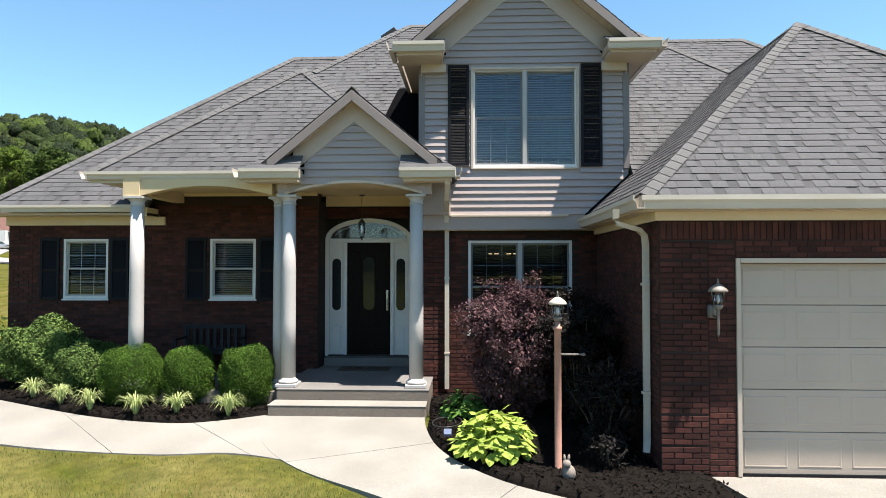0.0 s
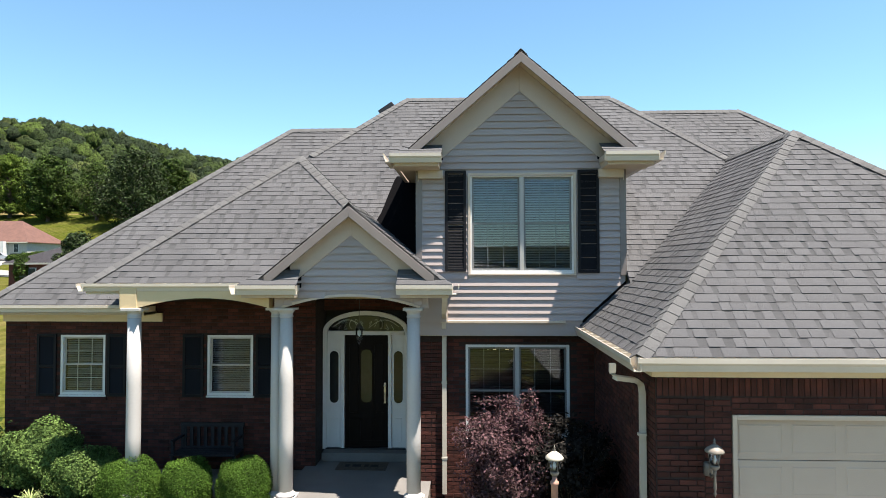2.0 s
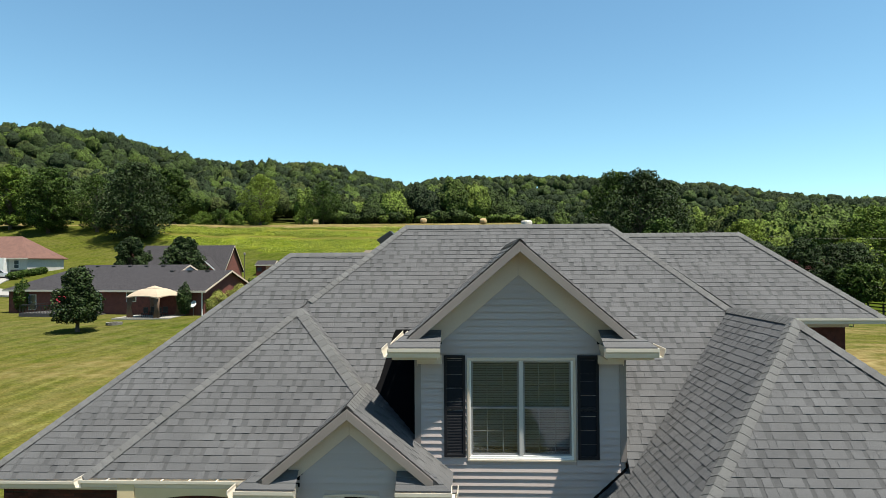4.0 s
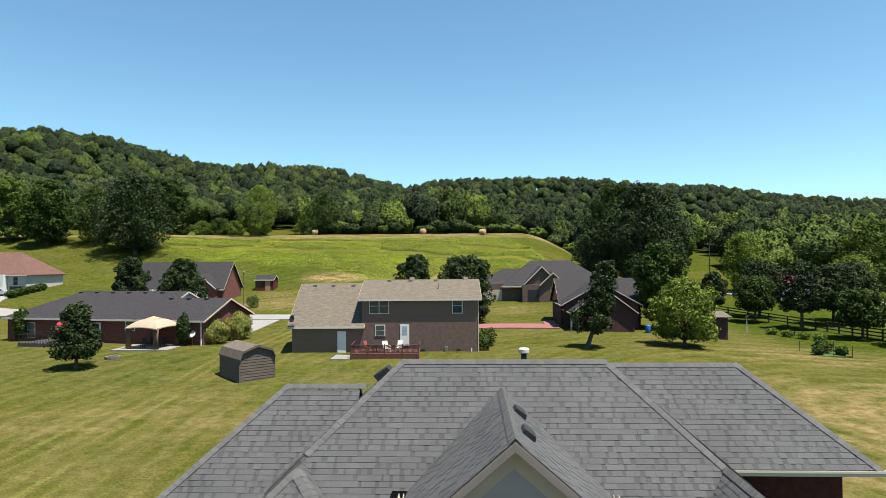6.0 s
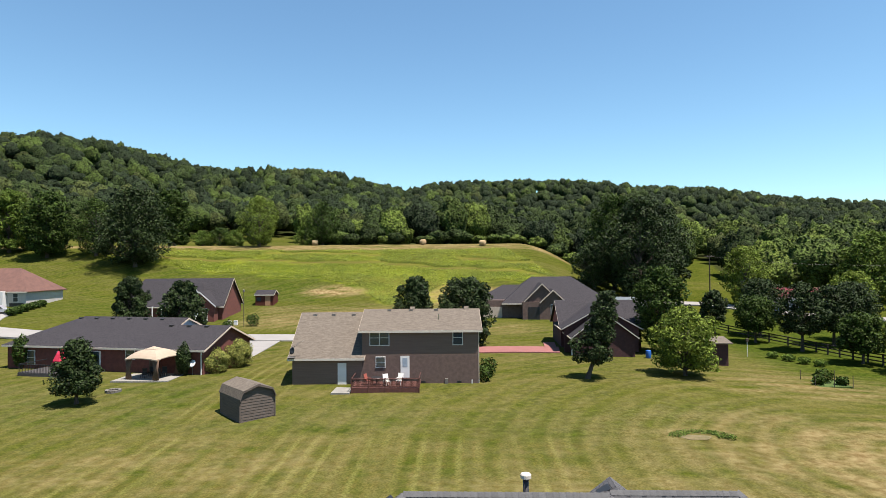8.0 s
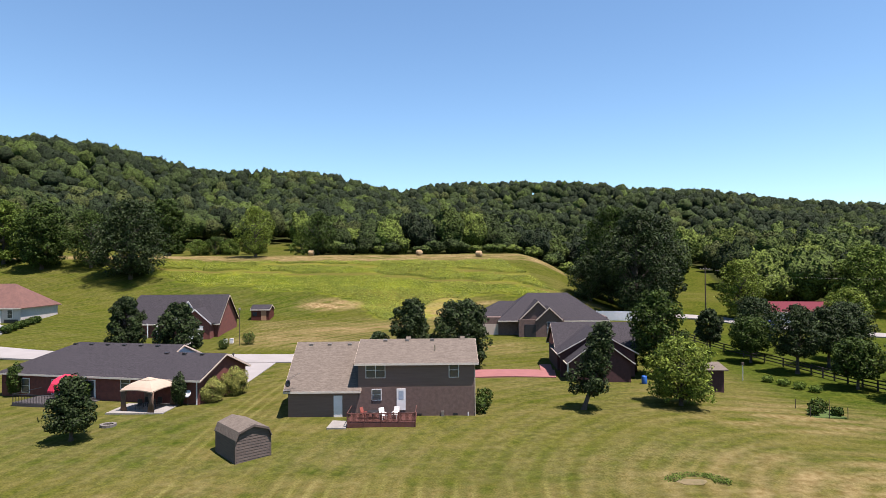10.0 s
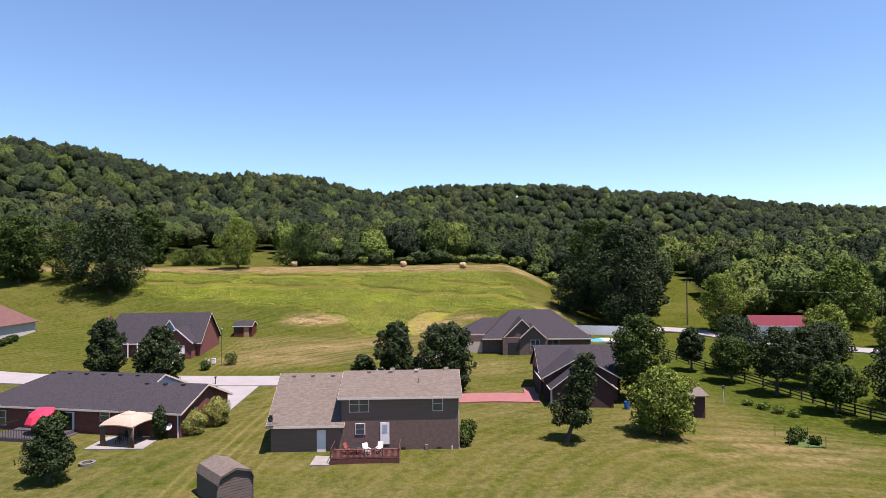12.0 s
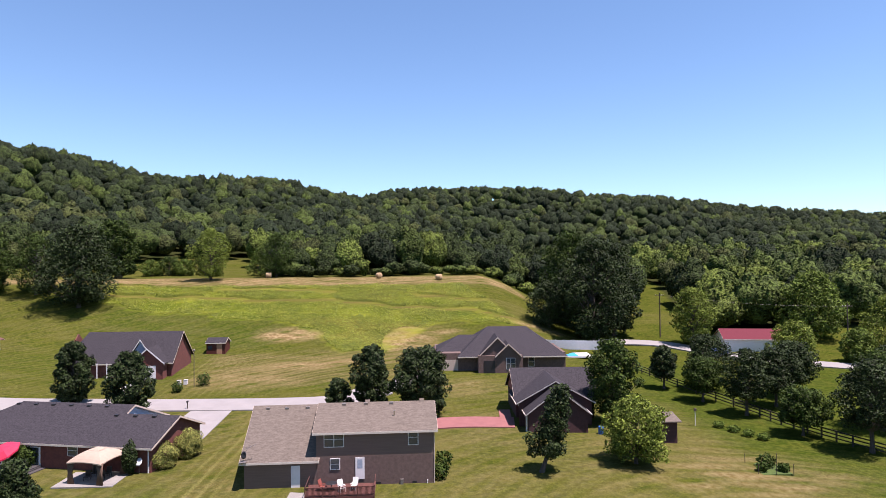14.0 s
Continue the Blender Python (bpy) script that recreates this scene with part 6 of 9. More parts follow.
ribbon("walkway", [(-3.12, 9.46), (-2.75, 8.3), (-2.05, 7.45), (-0.95, 6.62), (0.2, 5.6), (2.0, 4.9), (3.2, 4.6)],
       [(-0.70, 9.62), (-0.62, 8.9), (-0.42, 8.2), (0.0, 7.55), (0.72, 6.86), (1.8, 6.3), (3.2, 6.2)], lambda x, y: yard_z(x, y) + 0.003, CONCRETE, "pale concrete walkway flaring to the driveway", "walkway", cuts=(0.3, 0.62))
ribbon("driveway", [(2.75, 7.42), (3.2, 5.0), (3.2, 2.0), (3.2, -12.0)], [(9.2, 7.42), (9.2, 5.0), (9.2, 2.0), (9.2, -12.0)], lambda x, y: 0.022 + min(0, y) * 0.02, CONCRETE, "pale concrete driveway before the garage", "driveway", cuts=(0.3, 0.6))


def bed(name, edge, label, h=0.05):
    """A heaped mulch bed inside an outline, with loose chips on it."""
    t = thing(name, label, "mulch bed", kind="structure")
    m = M()
    e = curve_pts(edge + [edge[0]], 70)[:-1]
    c = (sum(p[0] for p in e) / len(e), sum(p[1] for p in e) / len(e))
    rings = [1.0, 0.985, 0.95, 0.8, 0.6, 0.4, 0.2]
    pts = []
    for k, f in enumerate(rings):
        for p in e:
            x, y = c[0] + (p[0] - c[0]) * f, c[1] + (p[1] - c[1]) * f
            hh = (-0.05, 0.015, h, h, h, h, h)[k]
            pts.append((x, y, yard_z(x, y) + hh))
    n = len(e)
    fs = [(k * n + i, k * n + (i + 1) % n, (k + 1) * n + (i + 1) % n, (k + 1) * n + i) for k in range(len(rings) - 1) for i in range(n)]
    pts.append((c[0], c[1], yard_z(*c) + h))
    last = (len(rings) - 1) * n
    fs += [(last + i, last + (i + 1) % n, len(pts) - 1) for i in range(n)]
    m.add(pts, fs)
    part("bed_soil", m, SOIL, t, smooth=True)
    r = np.random.default_rng(5)
    k = 9000
    ii = r.integers(0, n, k)
    f = np.sqrt(r.uniform(0, 1, k)) * 0.985
    E = np.array(e)[ii]
    x, y = c[0] + (E[:, 0] - c[0]) * f + r.normal(0, 0.05, k) * (f < 0.93), c[1] + (E[:, 1] - c[1]) * f + r.normal(0, 0.05, k) * (f < 0.93)
    z = np.array([yard_z(a, b) for a, b in zip(x, y)]) + h + r.uniform(0.004, 0.022, k)
    q = leaf_quads(np.stack([x, y, z], 1), np.tile([0, 0, 1.0], (k, 1)), 0.026, r, 0.35, 0.5)
    quads("mulch_chips", q, MULCH, t, "stuff", "dark shredded mulch")
    return t


bed("mulch_bed", [(-10.2, 11.7), (-9.2, 10.75), (-7.7, 10.05), (-5.8, 9.32), (-4.37, 9.07), (-3.66, 9.25), (-3.12, 9.60), (-3.12, 9.96), (-5.9, 9.98), (-6.2, 11.74), (-8.7, 11.74)], "black mulch bed along the front shrubs")
bed("mulch_bed", [(-0.62, 9.7), (-0.60, 8.9), (-0.40, 8.2), (0.03, 7.60), (0.74, 6.92), (1.8, 6.36), (2.7, 6.3), (2.72, 7.38), (2.14, 7.42), (2.14, 9.2), (2.1, 10.96), (0.6, 10.96), (-0.62, 10.96)], "black mulch bed between the walkway and the garage")


# ---- shrubs and plants by the house ----
def shell(n, r, rad, lumps=0.12, flat=-0.9, barrel=0.0):
    """Points and outward normals on a lumpy round form of radii rad, standing on z = 0; barrel fills out its sides."""
    d = r.normal(0, 1, (n, 3))
    d /= np.linalg.norm(d, axis=1)[:, None]
    d = d[d[:, 2] > flat]
    k = 1 + lumps * (np.sin(d[:, 0] * 5 + r.uniform(0, 6)) * np.cos(d[:, 1] * 4 + r.uniform(0, 6)) + 0.6 * np.sin(d[:, 2] * 7 + d[:, 0] * 6))
    p = d * np.array(rad) * (k * r.uniform(0.86, 1.03, len(d)))[:, None]
    if barrel:
        p[:, :2] *= (np.maximum(np.hypot(d[:, 0], d[:, 1]), 0.2) ** -np.where(d[:, 2] < 0, barrel, barrel * 0.45))[:, None]
    p[:, 2] += rad[2]
    return p, d


def shrub(name, label, x, y, z, rad, material, n, leaf, seed, lumps=0.1, cat="shrub", group="", aspect=0.6, jitter=0.6, stray=0.0, barrel=0.0):
    r = np.random.default_rng(seed)
    t = thing(name, label, cat, group, at=(x, y, z))
    p, d = shell(n, r, rad, lumps, barrel=barrel)
    q = [leaf_quads(p, d, leaf, r, aspect, jitter)]
    p2, d2 = shell(n // 2, r, [k * 0.86 for k in rad], lumps, barrel=barrel)
    p2[:, 2] += rad[2] * 0.14
    q.append(leaf_quads(p2, d2, leaf, r, aspect, jitter))
    if stray:
        k = int(n * stray)
        p3, d3 = shell(k, r, [s * 1.1 for s in rad], lumps * 3)
        p3[:, 2] -= rad[2] * 0.05
        q.append(leaf_quads(p3, d3, leaf, r, aspect, 1.0))
    part("woody_base", M().tube([(0, 0, -0.05), (0.02, 0, rad[2])], [0.03, 0.015], 6).tube([(0.05, 0.03, -0.05), (0.2 * rad[0], 0.1, rad[2] * 1.2)], [0.02, 0.008], 5)
         .tube([(-0.05, 0, -0.05), (-0.25 * rad[0], -0.1, rad[2] * 1.1)], [0.02, 0.008], 5), BARK, t)
    quads("foliage", np.concatenate(q), material, t)
    return t


B = lambda x, y: yard_z(x, y) + 0.03
shrub("broadleaf_shrub", "loose sunlit broadleaf shrub with upright shoots in the mulch bed", -7.62, 10.98, B(-7.6, 10.9), (0.64, 0.56, 0.58), LEAF_BIG, 19000, 0.022, 1, 0.16, group="front shrubs", barrel=0.3)
shrub("broadleaf_shrub", "low yellow-green broadleaf shrub in the mulch bed", -6.60, 10.62, B(-6.6, 10.5), (0.54, 0.50, 0.42), LEAF_BIG, 15000, 0.021, 2, 0.16, group="front shrubs", barrel=0.4)
shrub("boxwood", "clipped bright-green boxwood ball in the mulch bed", -5.46, 10.0, B(-5.4, 10.0) - 0.04, (0.50, 0.46, 0.485), LEAF_BOX, 32000, 0.0115, 3, 0.06, group="front shrubs", jitter=0.6, barrel=0.55)
shrub("boxwood", "clipped green boxwood ball shaded by the porch", -4.60, 10.12, B(-4.6, 10.2) - 0.04, (0.43, 0.40, 0.475), LEAF_BOX, 26000, 0.0115, 4, 0.07, group="front shrubs", jitter=0.6, barrel=0.55)
shrub("boxwood", "clipped green boxwood beside the columns", -3.60, 10.06, B(-3.6, 10.2) - 0.04, (0.43, 0.40, 0.50), LEAF_BOX, 28000, 0.0115, 5, 0.07, group="front shrubs", jitter=0.6, barrel=0.55)
shrub("broadleaf_shrub", "small dark-green shrub at the house corner", -9.2, 11.2, B(-9.2, 11), (0.5, 0.5, 0.55), LEAF_BIG, 2600, 0.04, 6, 0.2, group="front shrubs", stray=0.2)


def blade_tuft(name, label, x, y, z, n, length, width, material, seed, cat="grass tuft", group="", spread=0.75):
    r = np.random.default_rng(seed)
    t = thing(name, label, cat, group, at=(x, y, z))
    q = []
    for i in range(n):
        a = r.uniform(0, 6.283)
        L = length * r.uniform(0.6, 1.15)
        lean = spread * r.uniform(0.25, 1.0)
        d = np.array([math.cos(a), math.sin(a), 0])
        s = np.array([-math.sin(a), math.cos(a), 0]) * width * r.uniform(0.7, 1.2)
        p0, h = d * 0.02, np.array([0, 0, 1.0])
        p1 = d * L * 0.35 * lean + h * L * 0.55
        p2 = d * L * 0.8 * lean + h * L * (0.8 - 0.25 * lean)
        p3 = d * L * 1.1 * lean + h * L * (0.72 - 0.45 * lean)
        q += [[p0 - s, p0 + s, p1 + s, p1 - s], [p1 - s, p1 + s, p2 + s * 0.7, p2 - s * 0.7], [p2 - s * 0.7, p2 + s * 0.7, p3 + s * 0.1, p3 - s * 0.1]]
    part("crown", M().lathe([(0.03, -0.03), (0.02, 0.03), (0.004, 0.05)], n=7), LEAF_HOSTA, t)
    quads("blade_clump", np.array(q), material, t)
    return t


for k, (x, y) in enumerate(((-7.12, 10.02), (-6.42, 9.66), (-5.80, 9.42), (-5.00, 9.26), (-4.42, 9.36), (-3.62, 9.34))):
    blade_tuft("liriope_tuft", "variegated yellow-green grass tuft in black mulch", x, y, B(x, y), 90, 0.42, 0.008, LEAF_SPIDER, 20 + k, group="grass tufts")


def hosta(name, label, x, y, z, rad, n, leaf, material, seed):
    r = np.random.default_rng(seed)
    t = thing(name, label, "plant", at=(x, y, z))
    q = []
    for i in range(n):
        a, f = r.uniform(0, 6.283), math.sqrt(r.uniform(0.02, 1))
        d = np.array([math.cos(a), math.sin(a), 0])
        base = d * rad * f * 0.9 + np.array([0, 0, rad * (1.0 - 0.7 * f * f) * r.uniform(0.45, 1.12)])
        a += r.normal(0, 0.7)
        d = np.array([math.cos(a), math.sin(a), 0])
        s = np.array([-math.sin(a), math.cos(a), 0])
        L = leaf * r.uniform(0.7, 1.2)
        tilt = -0.1 - 0.4 * f + r.normal(0, 0.4)
        u = d * math.cos(tilt) + np.array([0, 0, math.sin(tilt)])
        w = s * L * 0.36
        up = np.array([0, 0, 0.06 * L])
        a0, a1, a2, a3 = base, base + u * L * 0.35, base + u * L * 0.72, base + u * L + np.array([0, 0, -0.1 * L])
        q += [[a0, a0 + u * 0.001, a1 + w - up, a1], [a0, a1, a1 - w - up, a0 - u * 0.001], [a1, a1 + w - up, a2 + w * 0.75 - up, a2], [a1, a2, a2 - w * 0.75 - up, a1 - w - up],
              [a2, a2 + w * 0.75 - up, a3, a3], [a2, a3, a3, a2 - w * 0.75 - up]]
    for i in range(9):
        a = i * 0.7
        part("stalk", M().tube([(0, 0, -0.02), (rad * 0.4 * math.cos(a), rad * 0.4 * math.sin(a), rad * 0.6)], 0.006, 5), LEAF_HOSTA, t)
    quads("leaf_mass", np.array(q), material, t)
    return t


hosta("hosta", "large lime-green hosta in sun on black mulch", 0.27, 7.98, B(0.3, 8), 0.50, 430, 0.155, LEAF_LIME, 31)
hosta("hosta", "mid-green hosta beside the stoop", -0.08, 9.45, B(-0.1, 9.4), 0.36, 200, 0.12, LEAF_HOSTA, 32)
hosta("hosta", "small lime hosta under the purple shrub", 0.55, 8.55, B(0.5, 8.5), 0.28, 110, 0.11, LEAF_LIME, 33)


def open_shrub(name, label, x, y, z, h, w, material, n, leaf, seed, stems=16, skirt=0.0):
    """A many-stemmed shrub whose twigs carry the leaves."""
    r = np.random.default_rng(seed)
    t = thing(name, label, "shrub", at=(x, y, z))
    m = M()
    cent, nor = [], []
    for i in range(stems):
        a = r.uniform(0, 6.283)
        rr = w * math.sqrt(r.uniform(0.05, 1))
        top = np.array([rr * math.cos(a), rr * math.sin(a) * 0.85, h * r.uniform(0.72, 1.05) * (1 - 0.35 * (rr / w) ** 2)])
        mid = top * np.array([0.55, 0.55, 0.55])
        m.tube([(0.05 * math.cos(a), 0.05 * math.sin(a), -0.03), mid, top], [0.016, 0.011, 0.004], 5)
        for j in range(7):
            f = r.uniform(0.08, 1.0)
            p = mid * (1 - f) * 1.2 + top * f if f > 0.4 else mid * f * 2
            e = p + r.normal(0, 1, 3) * np.array([0.22, 0.22, 0.14]) * w * 1.3
            m.tube([p, e], [0.006, 0.002], 4)
            k = n // (stems * 7)
            g = r.uniform(0, 1, (k, 1))
            c = p + (e - p) * g + r.normal(0, 0.045, (k, 3))
            cent.append(c)
            nor.append(c - np.array([0, 0, h * 0.4]))
    if skirt:  # leaves on the low side shoots
        p, d = shell(int(n * skirt), r, (w * 0.92, w * 0.8, h * 0.36), 0.2)
        cent.append(p * r.uniform(0.75, 1.0, (len(p), 1)))
        nor.append(d)
    c, nn = np.concatenate(cent), np.concatenate(nor)
    nn /= np.linalg.norm(nn, axis=1)[:, None] + 1e-6
    c[:, 2] = np.maximum(c[:, 2], 0.05)
    part("woody_base", m, BARK, t)
    quads("foliage", leaf_quads(c, nn, leaf, r, 0.55, 0.8), material, t)
    return t


open_shrub("purple_shrub", "tall purple-leaved shrub before the brick wall", 0.62, 9.55, B(0.6, 9.5), 2.16, 0.70, LEAF_PURPLE, 36000, 0.024, 41, 60, skirt=0.45)
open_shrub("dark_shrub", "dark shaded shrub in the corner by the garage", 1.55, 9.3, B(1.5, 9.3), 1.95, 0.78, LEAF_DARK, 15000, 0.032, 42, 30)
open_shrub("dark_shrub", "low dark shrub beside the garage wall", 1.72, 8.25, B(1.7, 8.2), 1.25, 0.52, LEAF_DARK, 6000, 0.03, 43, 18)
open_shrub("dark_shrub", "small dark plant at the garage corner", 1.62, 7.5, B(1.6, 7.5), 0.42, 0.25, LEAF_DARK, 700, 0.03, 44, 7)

# stone rabbit, garden light, hose
rab = M().lathe([(0.055, 0), (0.075, 0.03), (0.075, 0.08), (0.06, 0.12), (0.03, 0.15), (0.004, 0.16)], 0, 0, 0, 12)
rab.lathe([(0.004, 0), (0.04, 0.02), (0.05, 0.05), (0.04, 0.085), (0.004, 0.1)], -0.03, -0.03, 0.12, 12)
for s in (-1, 1):
    rab.tube([(-0.03 + s * 0.018, -0.02, 0.20), (-0.025 + s * 0.025, 0.0, 0.245), (-0.02 + s * 0.027, 0.01, 0.27)], [0.012, 0.016, 0.004], 7)
rb = part("garden_statue", rab, mat("pale_cast_stone", (0.22, 0.19, 0.16), (0.15, 0.13, 0.11), 12, 0.9, 0.4, 80), None, smooth=True)
rb.location = (1.10, 7.18, B(1.1, 7.2))
tagged(rb, "small cast-stone rabbit in the mulch", "statue")
hose = thing("garden_hose", "thin black hose lying on the mulch", "hose", at=(-0.35, 8.9, B(-0.35, 8.9) + 0.04))
part("hose_line", M().tube([(0.14 * math.cos(a) * (1 + 0.1 * a), 0.30 * math.sin(a), 0.012 + 0.004 * a) for a in np.linspace(0, 7.5, 34)], 0.009, 6), BLACK, hose, smooth=True)
sl = thing("spot_light", "small grey solar garden light by the walkway", "garden light", at=(-0.30, 8.25, B(-0.3, 8.2) + 0.02))
part("stake", M().tube([(0, 0, -0.05), (0, 0, 0.12)], 0.008, 6), BLACK, sl)
part("solar_head", M().slab([(-0.05, -0.04, 0.12), (0.05, -0.04, 0.12), (0.05, 0.04, 0.17), (-0.05, 0.04, 0.17)], (0, 0.012, -0.03)), mat("solar_blue", (0.10, 0.13, 0.2), rough=0.3), sl)

# bench in the shade of the porch
bench = thing("bench", "dark wooden bench in the shade of the porch", "bench", at=(-4.75, 11.35, 0.45))
DARKWOOD = mat("dark_bench_wood", (0.0055, 0.0055, 0.009), (0.004, 0.004, 0.006), 6, 0.6, 0.2, 50, stretch=(1, 6, 6))
for k in range(4):
    part("seat_slat", M().box(-0.6, 0.6, -0.24 + k * 0.115, -0.14 + k * 0.115, 0.40, 0.425), DARKWOOD, bench, bevel=0.004)
for k in range(9):
    part("back_slat", M().box(-0.55 + k * 0.13, -0.49 + k * 0.13, 0.21, 0.235, 0.46, 0.82), DARKWOOD, bench)
part("back_rail", M().box(-0.6, 0.6, 0.20, 0.245, 0.82, 0.89).box(-0.6, 0.6, 0.20, 0.245, 0.43, 0.46), DARKWOOD, bench, bevel=0.005)
for x in (-0.58, 0.53):
    for y in (-0.22, 0.19):
        part("leg", M().box(x, x + 0.05, y, y + 0.05, 0, 0.64 if y < 0 else 0.85), DARKWOOD, bench)
    part("arm", M().box(x - 0.01, x + 0.06, -0.24, 0.22, 0.64, 0.67), DARKWOOD, bench, bevel=0.005)

# lawn blades before the walkway
r = np.random.default_rng(8)
k = 60000
x, y = r.uniform(-10.5, 1.5, k), r.uniform(3.6, 9.4, k)
edge = np.interp(x, [-11.6, -9.0, -6.2, -4.13, -3.1, -2.3, -1.75, -0.8, 0.2, 2], [9.5, 8.82, 8.02, 7.77, 7.85, 7.62, 7.25, 6.3, 5.5, 4.8])
ok = y < edge
x, y = x[ok], y[ok]
k = len(x)
z = ground_z(x, y)
a = r.uniform(0, 6.283, k)
L = r.uniform(0.02, 0.055, k)
d = np.stack([np.cos(a), np.sin(a), np.zeros(k)], 1)
s = np.stack([-np.sin(a), np.cos(a), np.zeros(k)], 1) * 0.004
p0 = np.stack([x, y, z + 0.0], 1)
p1 = p0 + d * (L * 0.5)[:, None] + np.array([0, 0, 1.0]) * L[:, None]
g = quads("lawn_grass", np.stack([p0 - s, p0 + s, p1 + s * 0.3, p1 - s * 0.3], 1), GRASS_BLADE, None, "stuff")
tagged(g, "short sunlit lawn grass, partly dry", "grass")


# ---- trees ----
def limb_tree(name, label, x, y, h, w, material, seed, leaf=0.22, n=2600, trunk=0.22, lobes=16, lean=(0, 0), low=0.22, form="round", group="", z=None, bark=None):
    """A tapered trunk with limbs and a crown of leafy lobes with gaps. w: crown width; low: bare share of the height."""
    r = np.random.default_rng(seed)
    t = thing(name, label, "tree", group, at=(x, y, gz(x, y) - 0.05 if z is None else z))
    m = M()
    tr = h * 0.018 + 0.06
    top = np.array([lean[0], lean[1], h * 0.86])
    mid = np.array([lean[0] * 0.55 + r.uniform(-0.1, 0.1), lean[1] * 0.55, h * 0.42])
    m.tube([(0, 0, -0.1), (lean[0] * 0.12, lean[1] * 0.12, h * 0.08), mid, top], [tr * 1.5, tr, tr * 0.7, tr * 0.1], 8)
    lobes = int(lobes * 2.0)
    C, Nn = [], []
    for i in range(lobes):
        f = (i + 0.5) / lobes
        zz = h * (low + (1 - low) * f)
        g = (f - 0.0)
        prof = {"round": math.sqrt(max(0.02, 1 - (2 * g - 0.85) ** 2 * 0.85)), "cone": (1 - 0.72 * g) * min(1, 0.55 + 2.5 * g), "oval": math.sin(math.pi * (0.12 + 0.82 * g)) ** 0.7,
                "spread": min(1, 0.75 + g) * math.sqrt(max(0.03, 1 - g ** 2.5))}[form]
        a = i * 2.4 + r.uniform(-0.5, 0.5)
        lr = w * 0.5 * r.uniform(0.19, 0.37) * (0.6 + 0.4 * prof)
        rad = max(0, w * 0.5 * prof - lr * 0.8) * r.uniform(0.5, 1.14)
        cx_ = lean[0] * min(1, zz / h) + rad * math.cos(a)
        cy_ = lean[1] * min(1, zz / h) + rad * math.sin(a)
        zc = min(zz, h - lr * 0.7)
        c = np.array([cx_, cy_, max(zc, h * low + lr * 0.85)])
        st = np.array([lean[0] * 0.5, lean[1] * 0.5, max(h * low * 0.9, c[2] - rad * 0.9 - 0.3)])
        m.tube([st, st * 0.4 + c * 0.6 + np.array([0, 0, 0.1]), c], [tr * 0.42, tr * 0.25, tr * 0.08], 5)
        k = int(n * 3.0 / lobes)
        d = r.normal(0, 1, (k, 3))
        d /= np.linalg.norm(d, axis=1)[:, None]
        rr = lr * (1 + 0.28 * np.sin(d[:, 0] * 4 + i) * np.cos(d[:, 2] * 5 + i * 2)) * r.uniform(0.6, 1.06, k) ** 0.5
        C.append(c + d * np.array([1, 1, 0.85]) * rr[:, None])
        Nn.append(d + np.array([0, 0, 0.5]))
    part("trunk", m, bark or BARK, t)
    quads("crown", leaf_quads(np.concatenate(C), np.concatenate(Nn), leaf * 0.54, r, 0.62, 0.7), material, t)
    return t


T = limb_tree
# trees between the houses
T("young_tree", "small round young tree on the lawn", -35.4, 55.6, 5.8, 5.8, LEAF_PEAR, 101, 0.20, 4800, low=0.16, form="cone", lobes=24)
T("pear_tree", "dense dark-green pear tree by the road", -54.2, 99.0, 9.4, 6.8, LEAF_PEAR, 102, 0.30, 7000, low=0.04, form="oval", lobes=26, group="pear trees")
T("pear_tree", "dense dark-green pear tree by the road", -41.7, 90.4, 9.2, 6.6, LEAF_PEAR, 103, 0.30, 7000, low=0.04, form="oval", lobes=26, group="pear trees")
T("pear_tree", "dense dark-green pear tree behind the two-storey house", -7.6, 91.0, 9.6, 6.4, LEAF_PEAR, 104, 0.30, 7000, low=0.03, form="oval", lobes=24, group="pear trees")
T("pear_tree", "dense dark-green pear tree behind the two-storey house", -0.4, 90.0, 9.4, 9.0, LEAF_PEAR, 105, 0.30, 9000, low=0.02, form="oval", lobes=28, group="pear trees")
T("pear_tree", "smaller dark-green pear tree behind the two-storey house", -12.6, 92.5, 4.6, 4.2, LEAF_PEAR, 106, 0.28, 3400, low=0.03, form="oval", lobes=16, group="pear trees")
T("leaning_tree", "slender tree with a leaning trunk on the lawn", 12.2, 65.8, 9.0, 5.8, LEAF_PEAR, 107, 0.22, 4600, lean=(2.4, 0.4), low=0.17, form="cone", lobes=24)
T("maple_tree", "light-green spreading maple on the lawn", 23.1, 68.6, 7.2, 8.0, LEAF_FRESH, 108, 0.24, 6000, low=0.10, form="round", lobes=26)
T("tall_tree", "tall dark-green tree behind the garage outbuilding", 25.3, 84.3, 11.4, 7.6, LEAF_TREE, 109, 0.30, 5600, low=0.1, form="oval", lobes=30)
fence_trees = [(41.0, 107.5, 7.4, 5.0, LEAF_PEAR), (47.8, 106, 9.4, 8.2, LEAF_PEAR), (43.8, 98.6, 7.0, 6.8, LEAF_TREE), (46.6, 90.4, 9.6, 6.8, LEAF_PEAR), (53.5, 95.0, 8.8, 7.6, LEAF_PEAR), (48.8, 80.4, 6.2, 6.9, LEAF_TREE),
               (53.0, 73.6, 11.0, 8.0, LEAF_PEAR), (60.5, 82.0, 10.5, 9.0, LEAF_TREE), (59.0, 100.0, 9.0, 8.0, LEAF_PEAR), (61.0, 68.0, 9.6, 8.0, LEAF_PEAR), (57.5, 66.5, 6.6, 6.5, LEAF_TREE)]
